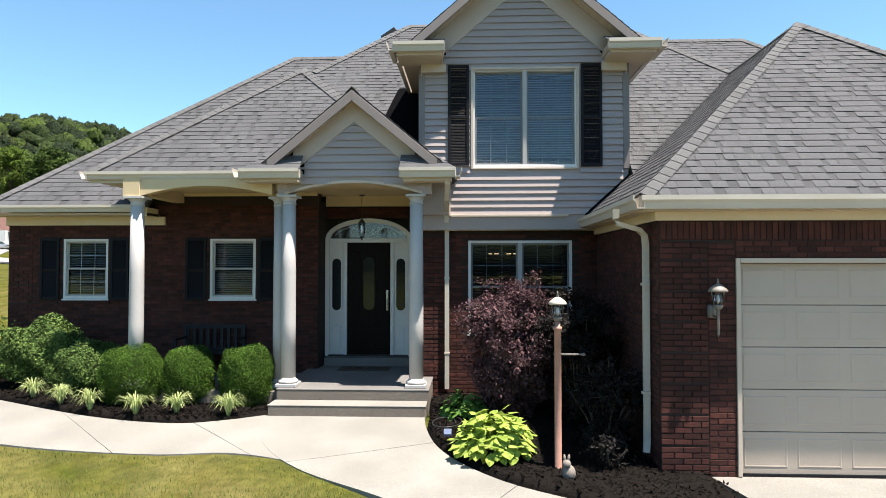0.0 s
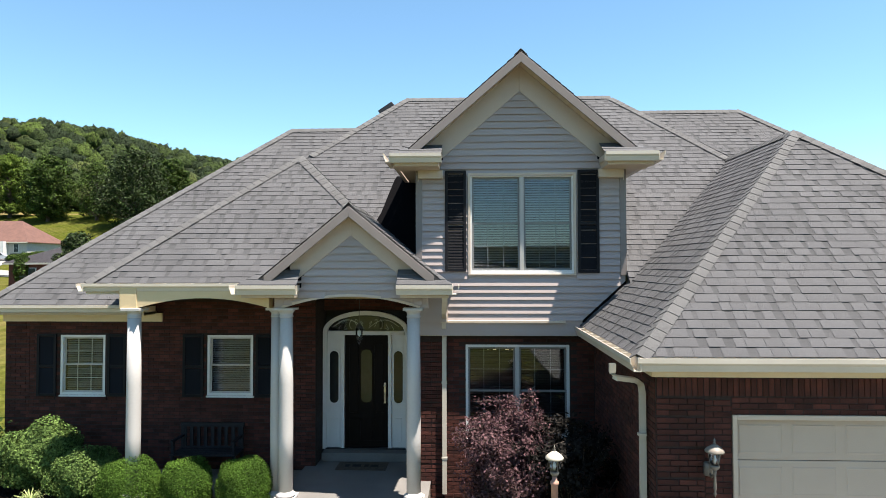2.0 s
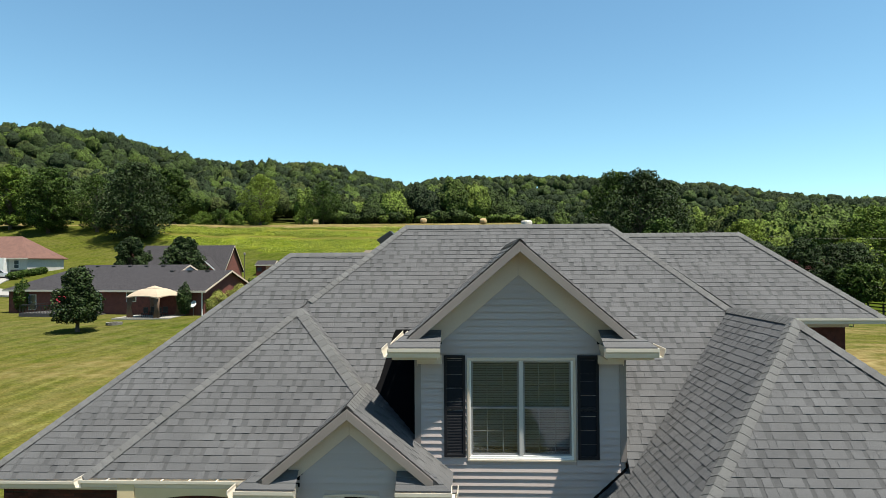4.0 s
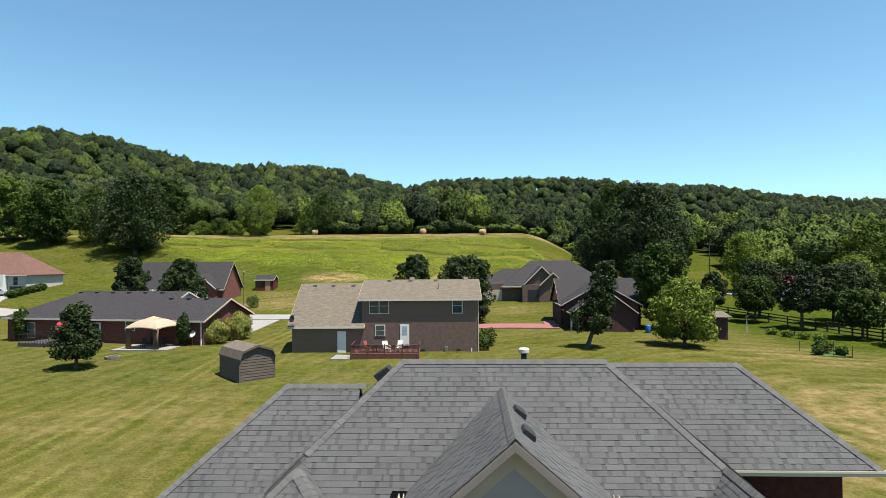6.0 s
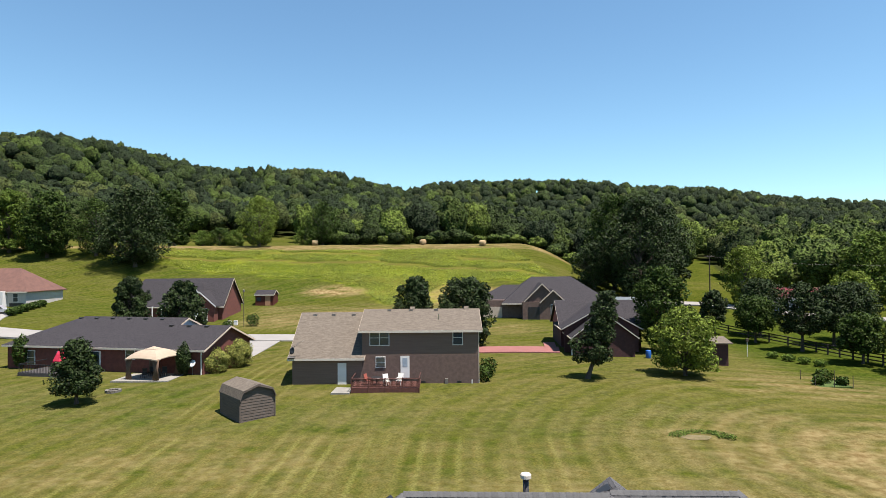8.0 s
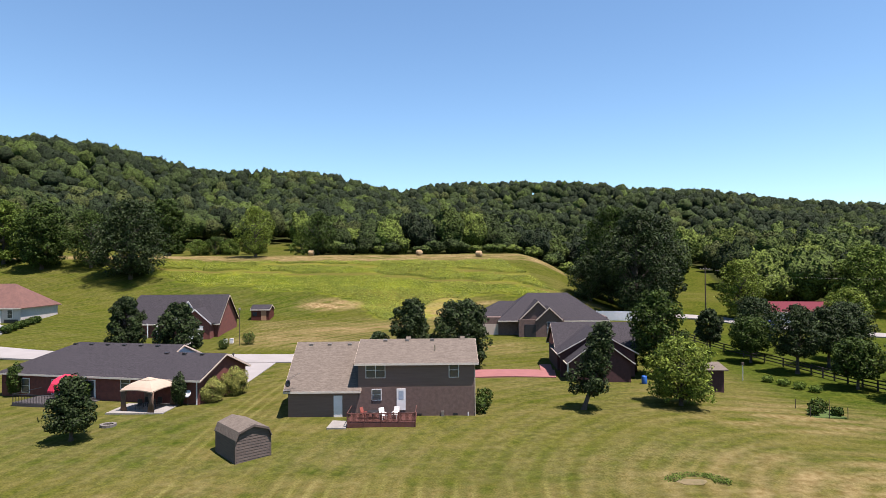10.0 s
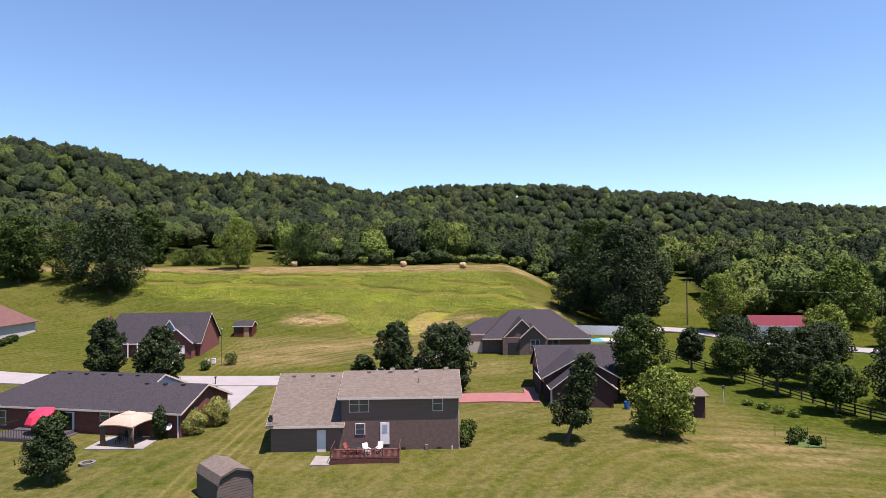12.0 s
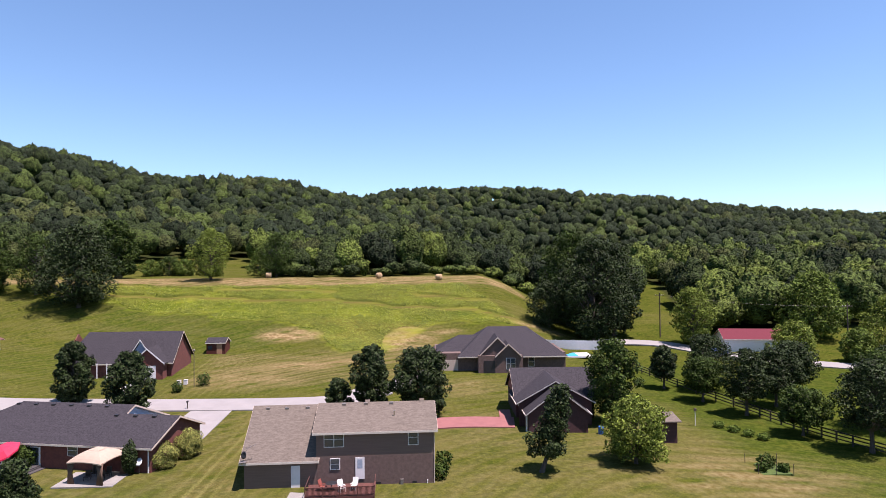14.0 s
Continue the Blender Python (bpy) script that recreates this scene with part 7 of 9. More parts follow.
for i, (x, y, h, w, mt) in enumerate(fence_trees):
    T("fence_tree", "dark-green tree beside the plank fence", x, y, h, w, mt, 120 + i, 0.26, 4600, low=0.26, form="oval" if i % 3 else "round", lobes=26, group="trees along the fence")
# larger trees further back
back = [(-83.0, 153.5, 19.5, 18.5, LEAF_PEAR, "round"), (-97.5, 161, 15, 13, LEAF_TREE, "round"), (-110, 160, 17, 13, LEAF_TREE, "oval"), (-124, 165, 17, 14, LEAF_MAPLE, "round"), (-60.0, 178.5, 14.5, 12, LEAF_FRESH, "round"), (-90, 186, 17, 13, LEAF_TREE, "oval"),
        (-44, 188, 13, 12, LEAF_TREE, "round"), (39.5, 147, 24.5, 18, LEAF_PEAR, "oval"), (37, 162, 24, 16, LEAF_TREE, "oval"), (47, 156, 23, 15, LEAF_PEAR, "oval"), (51, 172, 21, 15, LEAF_TREE, "oval"),
        (62.2, 144.8, 13.5, 10.5, LEAF_FRESH, "oval"), (70.5, 119.5, 9.6, 9.5, LEAF_FRESH, "round"), (94, 151, 16, 17, LEAF_MAPLE, "spread"), (97, 128, 13.5, 14, LEAF_FRESH, "spread"), (88, 126, 7, 7, LEAF_MAPLE, "round"), (92, 116, 9, 9, LEAF_TREE, "round"),
        (82, 104, 10, 10, LEAF_PEAR, "round"), (96, 100, 11, 11, LEAF_PEAR, "oval"), (30, 152, 11, 11, LEAF_PEAR, "round")]
for i, (x, y, h, w, mt, fm) in enumerate(back):
    T("field_tree", "large full-leaved tree at the edge of the fields", x, y, h, w, mt, 160 + i, 0.46 if h > 15 else 0.34, 7600 if h > 15 else 4200, low=0.06, form=fm, lobes=32 if h > 15 else 22, group="trees at the field edge")


# ---- woods ----
def tinted(name, grain):
    """Leafage whose hue goes from tree to tree by the stored tint of its kind."""
    m = mat(name, (0.30, 0.32, 0.30), (1.6, 1.6, 1.5), 0.5, 0.75, 1.0, thin=0.0, bscale=grain, fine=0.8, spec=0.08)
    m.node_tree.nodes["Bump"].inputs["Distance"].default_value = 1.2
    N, L = m.node_tree.nodes, m.node_tree.links
    b = N["Principled BSDF"]
    src = b.inputs["Base Color"].links[0].from_socket
    at = N.new("ShaderNodeVertexColor")
    at.layer_name = "tint"
    x = N.new("ShaderNodeMix")
    x.data_type, x.blend_type = "RGBA", "MULTIPLY"
    x.inputs[0].default_value = 1.0
    L.new(src, x.inputs[6])
    L.new(at.outputs[0], x.inputs[7])
    L.new(x.outputs[2], b.inputs["Base Color"])
    return m


LEAF_WOOD = tinted("woodland_leaf", 1.6)
DEEP, MIDG, FRESH, LIME, OLIVE = (0.0165, 0.0258, 0.0112), (0.0275, 0.0420, 0.0125), (0.048, 0.071, 0.0160), (0.080, 0.110, 0.021), (0.042, 0.053, 0.016)


def wood(name, label, spots, na, ne, sprays, leaf, seed, sink=0.04):
    """Many crowns joined into one piece: each a billowing dome of leafy lobes with sprays of leaves on it. spots: x, y, height, width, tint."""
    r = np.random.default_rng(seed)
    kinds = []
    for kk in range(10):
        hubs = r.normal(0, 1, (30, 3))
        hubs[:, 2] = np.abs(hubs[:, 2]) * 0.9 - 0.3
        hubs /= np.linalg.norm(hubs, axis=1)[:, None]
        big = r.uniform(0.6, 1.0, 30)

        def hull(a, e):
            """Bearing a, height angle e from below the rim to the top."""
            d = np.stack([np.cos(e) * np.cos(a), np.cos(e) * np.sin(a), np.sin(e)], -1)
            g = np.max(big * np.exp(-((1 - d @ hubs.T) / 0.06)), axis=-1)
            k = 0.66 + 0.40 * g
            return d * k[..., None] * np.array([0.5, 0.5, 0.47]) + np.array([0, 0, 0.5])

        A, E = np.meshgrid(np.arange(na) * 6.2832 / na, -1.0 + np.arange(ne + 1) * (2.55 / ne), indexing="ij")
        A = A + (np.arange(ne + 1) % 2) * 3.1416 / na
        V = hull(A, E).reshape(-1, 3)
        i, j = np.meshgrid(np.arange(na), np.arange(ne), indexing="ij")
        idx = lambda p, q: ((p % na) * (ne + 1) + q).reshape(-1)
        F = np.stack([idx(i, j), idx(i + 1, j), idx(i + 1, j + 1), idx(i, j + 1)], 1)
        a, e = r.uniform(0, 6.283, sprays), np.arcsin(r.uniform(-0.5, 1, sprays))
        C = hull(a, e)
        Nn = C - np.array([0, 0, 0.42])
        Nn /= np.linalg.norm(Nn, axis=1)[:, None]
        Q = leaf_quads(C + Nn * 0.012, Nn, leaf, r, 0.7, 1.1).reshape(-1, 3)
        kinds.append((np.concatenate([V, Q]), np.concatenate([F, len(V) + np.arange(len(Q)).reshape(-1, 4)])))
    VV, FF, TT, n = [], [], [], 0
    for i, (x, y, h, w, tint) in enumerate(spots):
        v, f = kinds[r.integers(10)]
        a = r.uniform(0, 6.283)
        ca, sa = math.cos(a), math.sin(a)
        R = np.array([[ca, -sa, 0], [sa, ca, 0], [0, 0, 1]])
        VV.append((v @ R.T) * np.array([w, w * r.uniform(0.85, 1.15), h]) + np.array([x, y, gz(x, y) - sink * h]))
        FF.append(f + n)
        TT.append(np.tile(np.array(tint) * r.uniform(0.82, 1.2), (len(v), 1)))
        n += len(v)
    co, f, tt = np.concatenate(VV).astype(np.float32), np.concatenate(FF).astype(np.int32), np.concatenate(TT)
    me = bpy.data.meshes.new(name)
    me.vertices.add(len(co))
    me.vertices.foreach_set("co", co.reshape(-1))
    me.loops.add(f.size)
    me.loops.foreach_set("vertex_index", f.reshape(-1))
    me.polygons.add(len(f))
    me.polygons.foreach_set("loop_start", np.arange(0, f.size, 4, dtype=np.int32))
    me.polygons.foreach_set("use_smooth", np.ones(len(f), dtype=bool))
    me.update(calc_edges=True)
    col = me.color_attributes.new("tint", "FLOAT_COLOR", "POINT")
    col.data.foreach_set("color", np.concatenate([tt, np.ones((len(tt), 1))], 1).astype(np.float32).reshape(-1))
    me.materials.append(LEAF_WOOD)
    ob = new(name, me)
    return tagged(ob, label, "woods", kind="stuff")


r = np.random.default_rng(77)


def stand(step, x0, x1, y0, y1, keep, size, tints):
    """Trees on a loose grid: one in each cell that keep() allows. size: heights and widths; tints: chances of each hue."""
    out = []
    for i in range(int((x1 - x0) / step)):
        for j in range(int((y1 - y0) / step)):
            x = x0 + (i + 0.5 * (j % 2) + r.uniform(-0.36, 0.36)) * step
            y = y0 + (j + r.uniform(-0.36, 0.36)) * step
            u, hh, ww = r.random(), r.uniform(*size[0]), r.uniform(*size[1])
            if not keep(x, y):
                continue
            u = min(0.999, max(0, u + 0.16 * float(smooth01((x - 10) / 60) + smooth01((-60 - x) / 40)) * float(smooth01((330 - y) / 60)) + 0.22 * math.sin(x * 0.045 + 1.3 * math.sin(y * 0.03)) * math.cos(y * 0.04)))
            k = 0
            while u > tints[k][0]:
                u -= tints[k][0]
                k = min(k + 1, len(tints) - 1)
                if k == len(tints) - 1:
                    break
            out.append((x, y, hh, ww, tints[k][1]))
    return out


def polar(x, y):
    return math.hypot(x, y), math.degrees(math.atan2(x, y))


def on_edge(x, y):
    d, az = polar(x, y)
    return -41 < az < 42 and 150 < d < 262 + 95 * smooth01((az + 16) / 26) and float(wooded(x, y)) > 0.5


def on_hill(x, y):
    d, az = polar(x, y)
    near = 258 + 190 * float(smooth01((az + 16) / 26))
    return -41 < az < 42 and near < d < float(crest(az)[1]) + 14


near_edge = stand(9.6, -190, 250, 150, 350, on_edge, ((11, 20), (9, 14)), ((0.22, DEEP), (0.34, MIDG), (0.28, FRESH), (0.10, OLIVE), (0.06, LIME)))
wood("woods_edge", "leafy deciduous woods at the edge of the fields", near_edge, 26, 13, 380, 0.034, 201, 0.15)
hill = stand(9.4, -420, 560, 190, 830, on_hill, ((8, 17), (8.5, 14.5)), ((0.50, DEEP), (0.34, MIDG), (0.13, FRESH), (0.03, OLIVE)))
wood("woods_hill", "deciduous forest covering the far hills", hill, 13, 7, 46, 0.058, 202)
# Trees out of view behind the camera, added to darken the window reflections.
around = stand(11, -120, 120, -125, -62, lambda x, y: True, ((7, 10.5), (9, 13)), ((0.5, DEEP), (0.4, MIDG), (0.1, FRESH)))
around += stand(15, -330, 330, -330, 330, lambda x, y: float(wooded(x, y)) > 0.5 and not (y > 40 and abs(polar(x, y)[1]) < 41), ((8, 13), (12, 18)), ((0.4, DEEP), (0.4, MIDG), (0.2, FRESH)))
wood("woods_around", "added deciduous woods out of view around the neighbourhood", around, 9, 5, 8, 0.08, 203)
scrub = [(x + r.uniform(-2, 2), 191 + 4 * math.sin(x * 0.06) + 9 * float(smooth01((-x - 60) / 20)) + r.uniform(-3, 2), r.uniform(3.5, 7.5), r.uniform(4.5, 8), (FRESH, LIME, MIDG, OLIVE, DEEP)[int(r.integers(5))]) for x in np.arange(-118, 34, 4.2)
         if x > -44 or x < -114]
wood("scrub_edge", "bushes and saplings in front of the woods", scrub, 20, 10, 300, 0.045, 204, 0.18)
for i, (x, y, h, w) in enumerate(((-95, 205, 4.2, 5.5), (-86, 200, 5.0, 7.5), (-81, 202, 6.0, 8), (-76, 201, 5.2, 7), (-70, 206, 6.5, 8), (-51, 197, 8, 9), (-46, 196, 5, 7))):
    T("field_bush", "bushy green thicket on the rough grass", x, y, h, w, (LEAF_TREE, LEAF_MAPLE)[i % 2], 400 + i, 0.34, 1800, low=0.02, form="round", lobes=14, group="field bushes")

# meadow growth on the slope
k = 190000
x, y = r.uniform(-86, 34, k), r.uniform(126, 173, k)
thick = 0.5 + 0.5 * np.sin(x * 0.21 + 2 * np.sin(y * 0.13)) * np.cos(y * 0.33 + np.sin(x * 0.17))
ok = (in_field(x, y) > 0.4) & (bareness(x, y) < 0.35) & (terrace(x, y) < 0.5) & (r.random(k) < 0.35 + 0.65 * thick)
x, y, thick = x[ok], y[ok], thick[ok]
k = len(x)
c = np.stack([x, y, ground_z(x, y) + r.uniform(0.03, 0.14, k) + 0.30 * thick * r.random(k) ** 2], 1)
q = leaf_quads(c, np.tile([0, -0.3, 1.0], (k, 1)), 0.19, r, 0.55, 0.3)
kx = 15000
x = r.uniform(-82, 28, kx)
w1 = 0.7 * np.sin(x * 0.19) + 0.5 * np.sin(x * 0.53 + 2)
first = r.random(kx) < 0.55
y = np.where(first, np.interp(x, [-85, -39, -16, 17, 30], [162.8, 160.6, 158.2, 151.6, 149]) + w1, np.interp(x, [-85, -40, -16, 15, 30], [168.6, 166.8, 165.2, 159.2, 156]) - w1 * 0.7) + 1.1 + r.normal(0, 0.35, kx)
ok = (in_field(x, y) > 0.4) & (np.sin(x * 0.2 + 3 * np.sin(x * 0.09)) > -0.8)
x, y = x[ok], y[ok]
c = np.stack([x, y, ground_z(x, y) + r.uniform(0.03, 0.42, len(x))], 1)
q = np.concatenate([q, leaf_quads(c, np.tile([0, -1.0, 0.25], (len(x), 1)), 0.11, r, 0.5, 0.35)])
ob = quads("meadow_grass", q, HAY_BLADE, None, "stuff")
tagged(ob, "tall yellow-green meadow growth on the slope", "grass")
for i, (x, y) in enumerate(((-91, 191), (-13.4, 179.5), (3.2, 175.5), (-46, 184))):
    bl = M().lathe([(0.0, 0), (0.7, 0.0), (0.78, 0.08), (0.78, 1.42), (0.7, 1.5), (0.0, 1.5)], n=20)
    ob = part("hay_bale", bl, HAY, None, smooth=True)
    ob.rotation_euler = (radians(90), 0, radians(30 * i))
    ob.location = (x, y, gz(x, y) + 0.75)
    tagged(ob, "round straw-coloured hay bale on the cut field", "hay bale", "hay bales")


# ---- neighbouring houses ----
ROOF_DARK = mat("charcoal_shingles", (0.046, 0.0425, 0.046), (0.020, 0.0188, 0.0205), 5.0, 0.88, 0.6, 9, stretch=(1, 1, 1), fine=0.7, spec=0.12)
ROOF_BROWN = mat("brown_grey_shingles", (0.140, 0.119, 0.094), (0.086, 0.072, 0.057), 3.0, 0.85, 0.6, 9, stretch=(0.6, 1.6, 1.6), fine=0.6, spec=0.12)
ROOF_RED = mat("red_brown_shingles", (0.125, 0.062, 0.046), (0.085, 0.042, 0.033), 1.2, 0.85, 0.4, 10, fine=0.4)
BRICK_FAR = mat("far_red_brick", (0.1575, 0.051, 0.0375), (0.0975, 0.0338, 0.027), 3, 0.9, 0.4, 16, fine=0.5)
BRICK_DARK = mat("far_brown_brick", (0.135, 0.0902, 0.0736), (0.085, 0.057, 0.0478), 3, 0.9, 0.4, 16, fine=0.5)
SIDING_GREY = mat("far_brown_siding", (0.165, 0.108, 0.084), (0.128, 0.084, 0.065), 2, 0.8, 0.2, 20, stretch=(0.2, 0.2, 4))
DARKGLASS = mat("far_window_glass", (0.05, 0.06, 0.07), rough=0.08, spec=1.0)
WOOD_DECK = mat("red_stained_deck", (0.108, 0.0396, 0.0288), (0.072, 0.0274, 0.0216), 3, 0.7, 0.3, 20)
SHED_WOOD = mat("weathered_shed_boards", (0.112, 0.089, 0.073), (0.062, 0.050, 0.042), 2, 0.9, 0.5, 14, stretch=(0.4, 0.4, 5))


def gable_roof(parent, x0, x1, y0, y1, ze, zr, material, over=0.4, thick=0.14, hip0=0.0, hip1=0.0):
    """A ridge-along-x roof; hip0 and hip1 pull the ridge's ends in. Two slopes, and hip ends where asked."""
    ym = (y0 + y1) / 2
    sl = (zr - ze) / (ym - y0)
    a, b, c, d = x0 - over, x1 + over, y0 - over, y1 + over
    zl = ze - sl * over
    R0, R1 = (a + hip0, ym, zr), (b - hip1, ym, zr)
    off = (0, 0, -thick)
    part("roof", M().slab([(a, c, zl), (b, c, zl), R1, R0], off), material, parent)
    part("roof", M().slab([(b, d, zl), (a, d, zl), R0, R1], off), material, parent)
    if hip0:
        part("roof", M().slab([(a, d, zl), (a, c, zl), R0], off), material, parent)
    if hip1:
        part("roof", M().slab([(b, c, zl), (b, d, zl), R1], off), material, parent)
    for yy in (c - 0.03, d):
        part("gutter", M().box(a, b, yy, yy + 0.03, zl - thick - 0.08, zl - 0.01), GUTTER, parent)
    for xx, h in ((a, hip0), (b, hip1)):
        if not h:
            for s, yy in ((-1, c), (1, d)):
                part("rake_board", M().slab([(xx - 0.02, yy, zl - 0.02), (xx - 0.02, ym, zr - 0.02), (xx - 0.02, ym, zr - 0.22), (xx - 0.02, yy, zl - 0.22)], (0.04, 0, 0)), TRIM, parent)


def far_window(parent, x, z, y, w, h, two=False, back=False):
    s = 1 if back else -1
    wn_ = part("window", M().box(x - w / 2 - 0.07, x + w / 2 + 0.07, min(y, y + s * 0.05), max(y, y + s * 0.05), z - 0.07, z + h + 0.07), WHITE, parent, "white-framed window")
    cells = [(x - w / 2, x - 0.04), (x + 0.04, x + w / 2)] if two else [(x - w / 2, x + w / 2)]
    for a, b in cells:
        for lo, hi in ((z, z + h / 2 - 0.025), (z + h / 2 + 0.025, z + h)):
            part("pane", M().box(a, b, y + s * 0.05 - 0.02 if s < 0 else y + 0.04, y + s * 0.05 + 0.02 if s < 0 else y + 0.07, lo, hi), DARKGLASS, wn_)


# two-storey house straight ahead: back wall towards the clip's house
hb = thing("two_storey_house", "two-storey dark brick house with brown shingle roof", "house", at=(-17.68, 62.6, 0))
hb.rotation_euler = (0, 0, math.atan2(0.8, 18.7))
zb = 1.6
part("wall", M().box(7.0, 18.7, 0, 9.8, zb, 4.7), BRICK_DARK, hb)
part("wall", M().box(7.0, 18.7, 0, 9.8, 4.7, 7.2), SIDING_GREY, hb, "dark brown upper storey")
part("wall", M().box(0, 6.99, 0.0, 9.5, zb, 4.62), SIDING_GREY, hb)
for xx in (0, 7.0, 18.7):
    ex = 4.62 if xx == 0 else 7.2
    part("gable", M().prism([(0.0, ex), (9.8, ex), (4.9, ex + 1.7 if xx else 6.9)], "x", xx - 0.1 if xx else 0.0, xx if xx else 0.2), SIDING_GREY, hb)
gable_roof(hb, 7.0, 18.7, 0, 9.8, 7.3, 8.95, ROOF_BROWN, 0.35)
gable_roof(hb, 0.0, 6.9, 0, 12.4, 4.72, 8.55, ROOF_BROWN, 0.4)
far_window(hb, 8.75, 5.72, 0, 1.85, 1.45, True)
far_window(hb, 16.6, 5.72, 0, 0.9, 1.4)
far_window(hb, 8.85, 3.5, 0, 0.85, 1.0)
part("door", M().box(4.55, 5.42, -0.05, 0, 1.75, 3.95), WHITE, hb, "white side door")
dr = part("door", M().box(10.85, 11.75, -0.06, 0, 2.45, 4.6), WHITE, hb, "white half-glazed door")
part("pane", M().box(11.05, 11.55, -0.075, -0.05, 3.55, 4.4), mat("pale_door_glass", (0.3, 0.36, 0.42), rough=0.1), dr)
for x in (1.0, 3.0, 5.2, 9.2, 11.5, 14.2):
    part("roof_vent", M().box(x, x + 0.4, 4.3 if x > 7 else 5.6, 4.75 if x > 7 else 6.05, 8.78 if x > 7 else 8.2, 8.96 if x > 7 else 8.40), PEWTER, hb)
part("vent_pipe", M().tube([(14.7, 2.2, 7.8), (14.7, 2.2, 8.6)], 0.06, 8), METAL, hb)
part("corner_trim", M().box(18.66, 18.74, -0.04, 0.1, zb, 7.1), TRIM, hb)
part("downspout", M().box(17.95, 18.05, -0.1, -0.02, zb, 2.2), WHITE, hb)
for x in (12.9, 16.5):
    part("crawl_vent", M().box(x, x + 0.45, -0.03, 0.0, 1.9, 2.1), BLACK, hb)
part("gas_meter", M().box(15.3, 15.6, -0.25, -0.02, 1.75, 2.35), PEWTER, hb)
part("satellite_dish", M().lathe([(0.03, 0), (0.25, 0.04), (0.38, 0.14)], 0.0, -0.5, 4.5, 14), PEWTER, hb)
for xx in (11.6, 17.4):
    part("ridge_cap", M().prism([(4.4, 8.7), (5.4, 8.7), (4.9, 9.2)], "x", xx, xx + 0.5), ROOF_BROWN, hb)
# deck
dk = thing("deck", "red-stained wooden deck with railing behind the brick house", "deck", at=(-11.15, 59.2, 1.7))
dk.rotation_euler = hb.rotation_euler
for k in range(22):
    part("deck_board", M().box(0, 6.5, 0.02 + k * 0.15, 0.155 + k * 0.15, 0.42, 0.46), WOOD_DECK, dk)
part("skirt", M().box(0, 6.5, 0.0, 0.06, 0.0, 0.42), WOOD_DECK, dk)
part("top_rail", M().box(0, 6.5, -0.04, 0.08, 1.28, 1.34), WOOD_DECK, dk)
part("bottom_rail", M().box(0, 6.5, 0.0, 0.05, 0.55, 0.62), WOOD_DECK, dk)
bal = M().box(-0.03, 0.03, 0, 0.04, 0.6, 1.28).mesh("baluster", WOOD_DECK)
for k in range(58):
    ob = new("baluster", bal)
    ob.parent, ob.location = dk, (0.08 + k * 0.111, 0, 0)
for x in (0, 1.6, 3.2, 4.85, 6.4):
    part("post", M().box(x, x + 0.1, -0.03, 0.08, 0, 1.42), WOOD_DECK, dk)
for s, x in ((0, 0.0), (1, 6.45)):
    part("side_rail", M().box(x, x + 0.05, 0.1, 3.2, 1.26, 1.33).box(x, x + 0.04, 0.1, 3.2, 0.6, 0.66), WOOD_DECK, dk)
PATIO = mat("patio_furniture_white", (0.7, 0.68, 0.62), rough=0.5)


def deck_chair(x, y, a, c):
    ch = thing("patio_chair", "pale patio chair on the deck", "chair", "deck chairs", at=(-11.15 + x, 59.3 + y, 2.16))
    ch.rotation_euler = (0, 0, a)
    part("seat", M().box(-0.28, 0.28, -0.28, 0.28, 0.38, 0.43), c, ch)
    part("backrest", M().slab([(-0.28, 0.26, 0.42), (0.28, 0.26, 0.42), (0.28, 0.45, 1.05), (-0.28, 0.45, 1.05)], (0, 0.04, 0)), c, ch)
    for sx in (-0.25, 0.21):
        for sy in (-0.26, 0.22):
            part("leg", M().box(sx, sx + 0.04, sy, sy + 0.04, 0, 0.38), c, ch)
        part("arm", M().box(sx - 0.02, sx + 0.06, -0.28, 0.3, 0.6, 0.64), c, ch)


deck_chair(3.3, 1.2, 0.6, PATIO)
deck_chair(4.4, 1.6, -0.3, PATIO)
deck_chair(1.5, 1.5, 1.2, mat("patio_furniture_red", (0.25, 0.07, 0.05), rough=0.6))
tb = thing("patio_table", "round dark patio table on the deck", "table", at=(-8.9, 60.9, 2.16))
part("tabletop", M().lathe([(0.55, 0.68), (0.57, 0.70), (0.55, 0.72)], n=18), BLACK, tb)
part("pedestal", M().lathe([(0.25, 0), (0.05, 0.05), (0.04, 0.68)], n=10), BLACK, tb)
tagged(part("patio_pad", M().box(-13.0, -11.2, 58.9, 62.3, gz(-12, 60) - 0.1, gz(-12, 60) + 0.06), CONCRETE), "small concrete pad at the side door", "pavement", kind="structure")

# barn-roofed shed
sh = thing("garden_shed", "weathered board shed with a barn roof on the lawn", "shed", at=(-18.45, 50.1, 1.0))
sh.rotation_euler = (0, 0, math.atan2(2.9, 2.0) + radians(-13))
ux, uy = 3.1, 4.2
prof = [(0, 1.95), (0.28, 2.62), (ux / 2, 3.05), (ux - 0.28, 2.62), (ux, 1.95)]
part("wall", M().prism([(0, 0), (ux, 0)] + prof[::-1], "y", 0.0, uy), SHED_WOOD, sh)
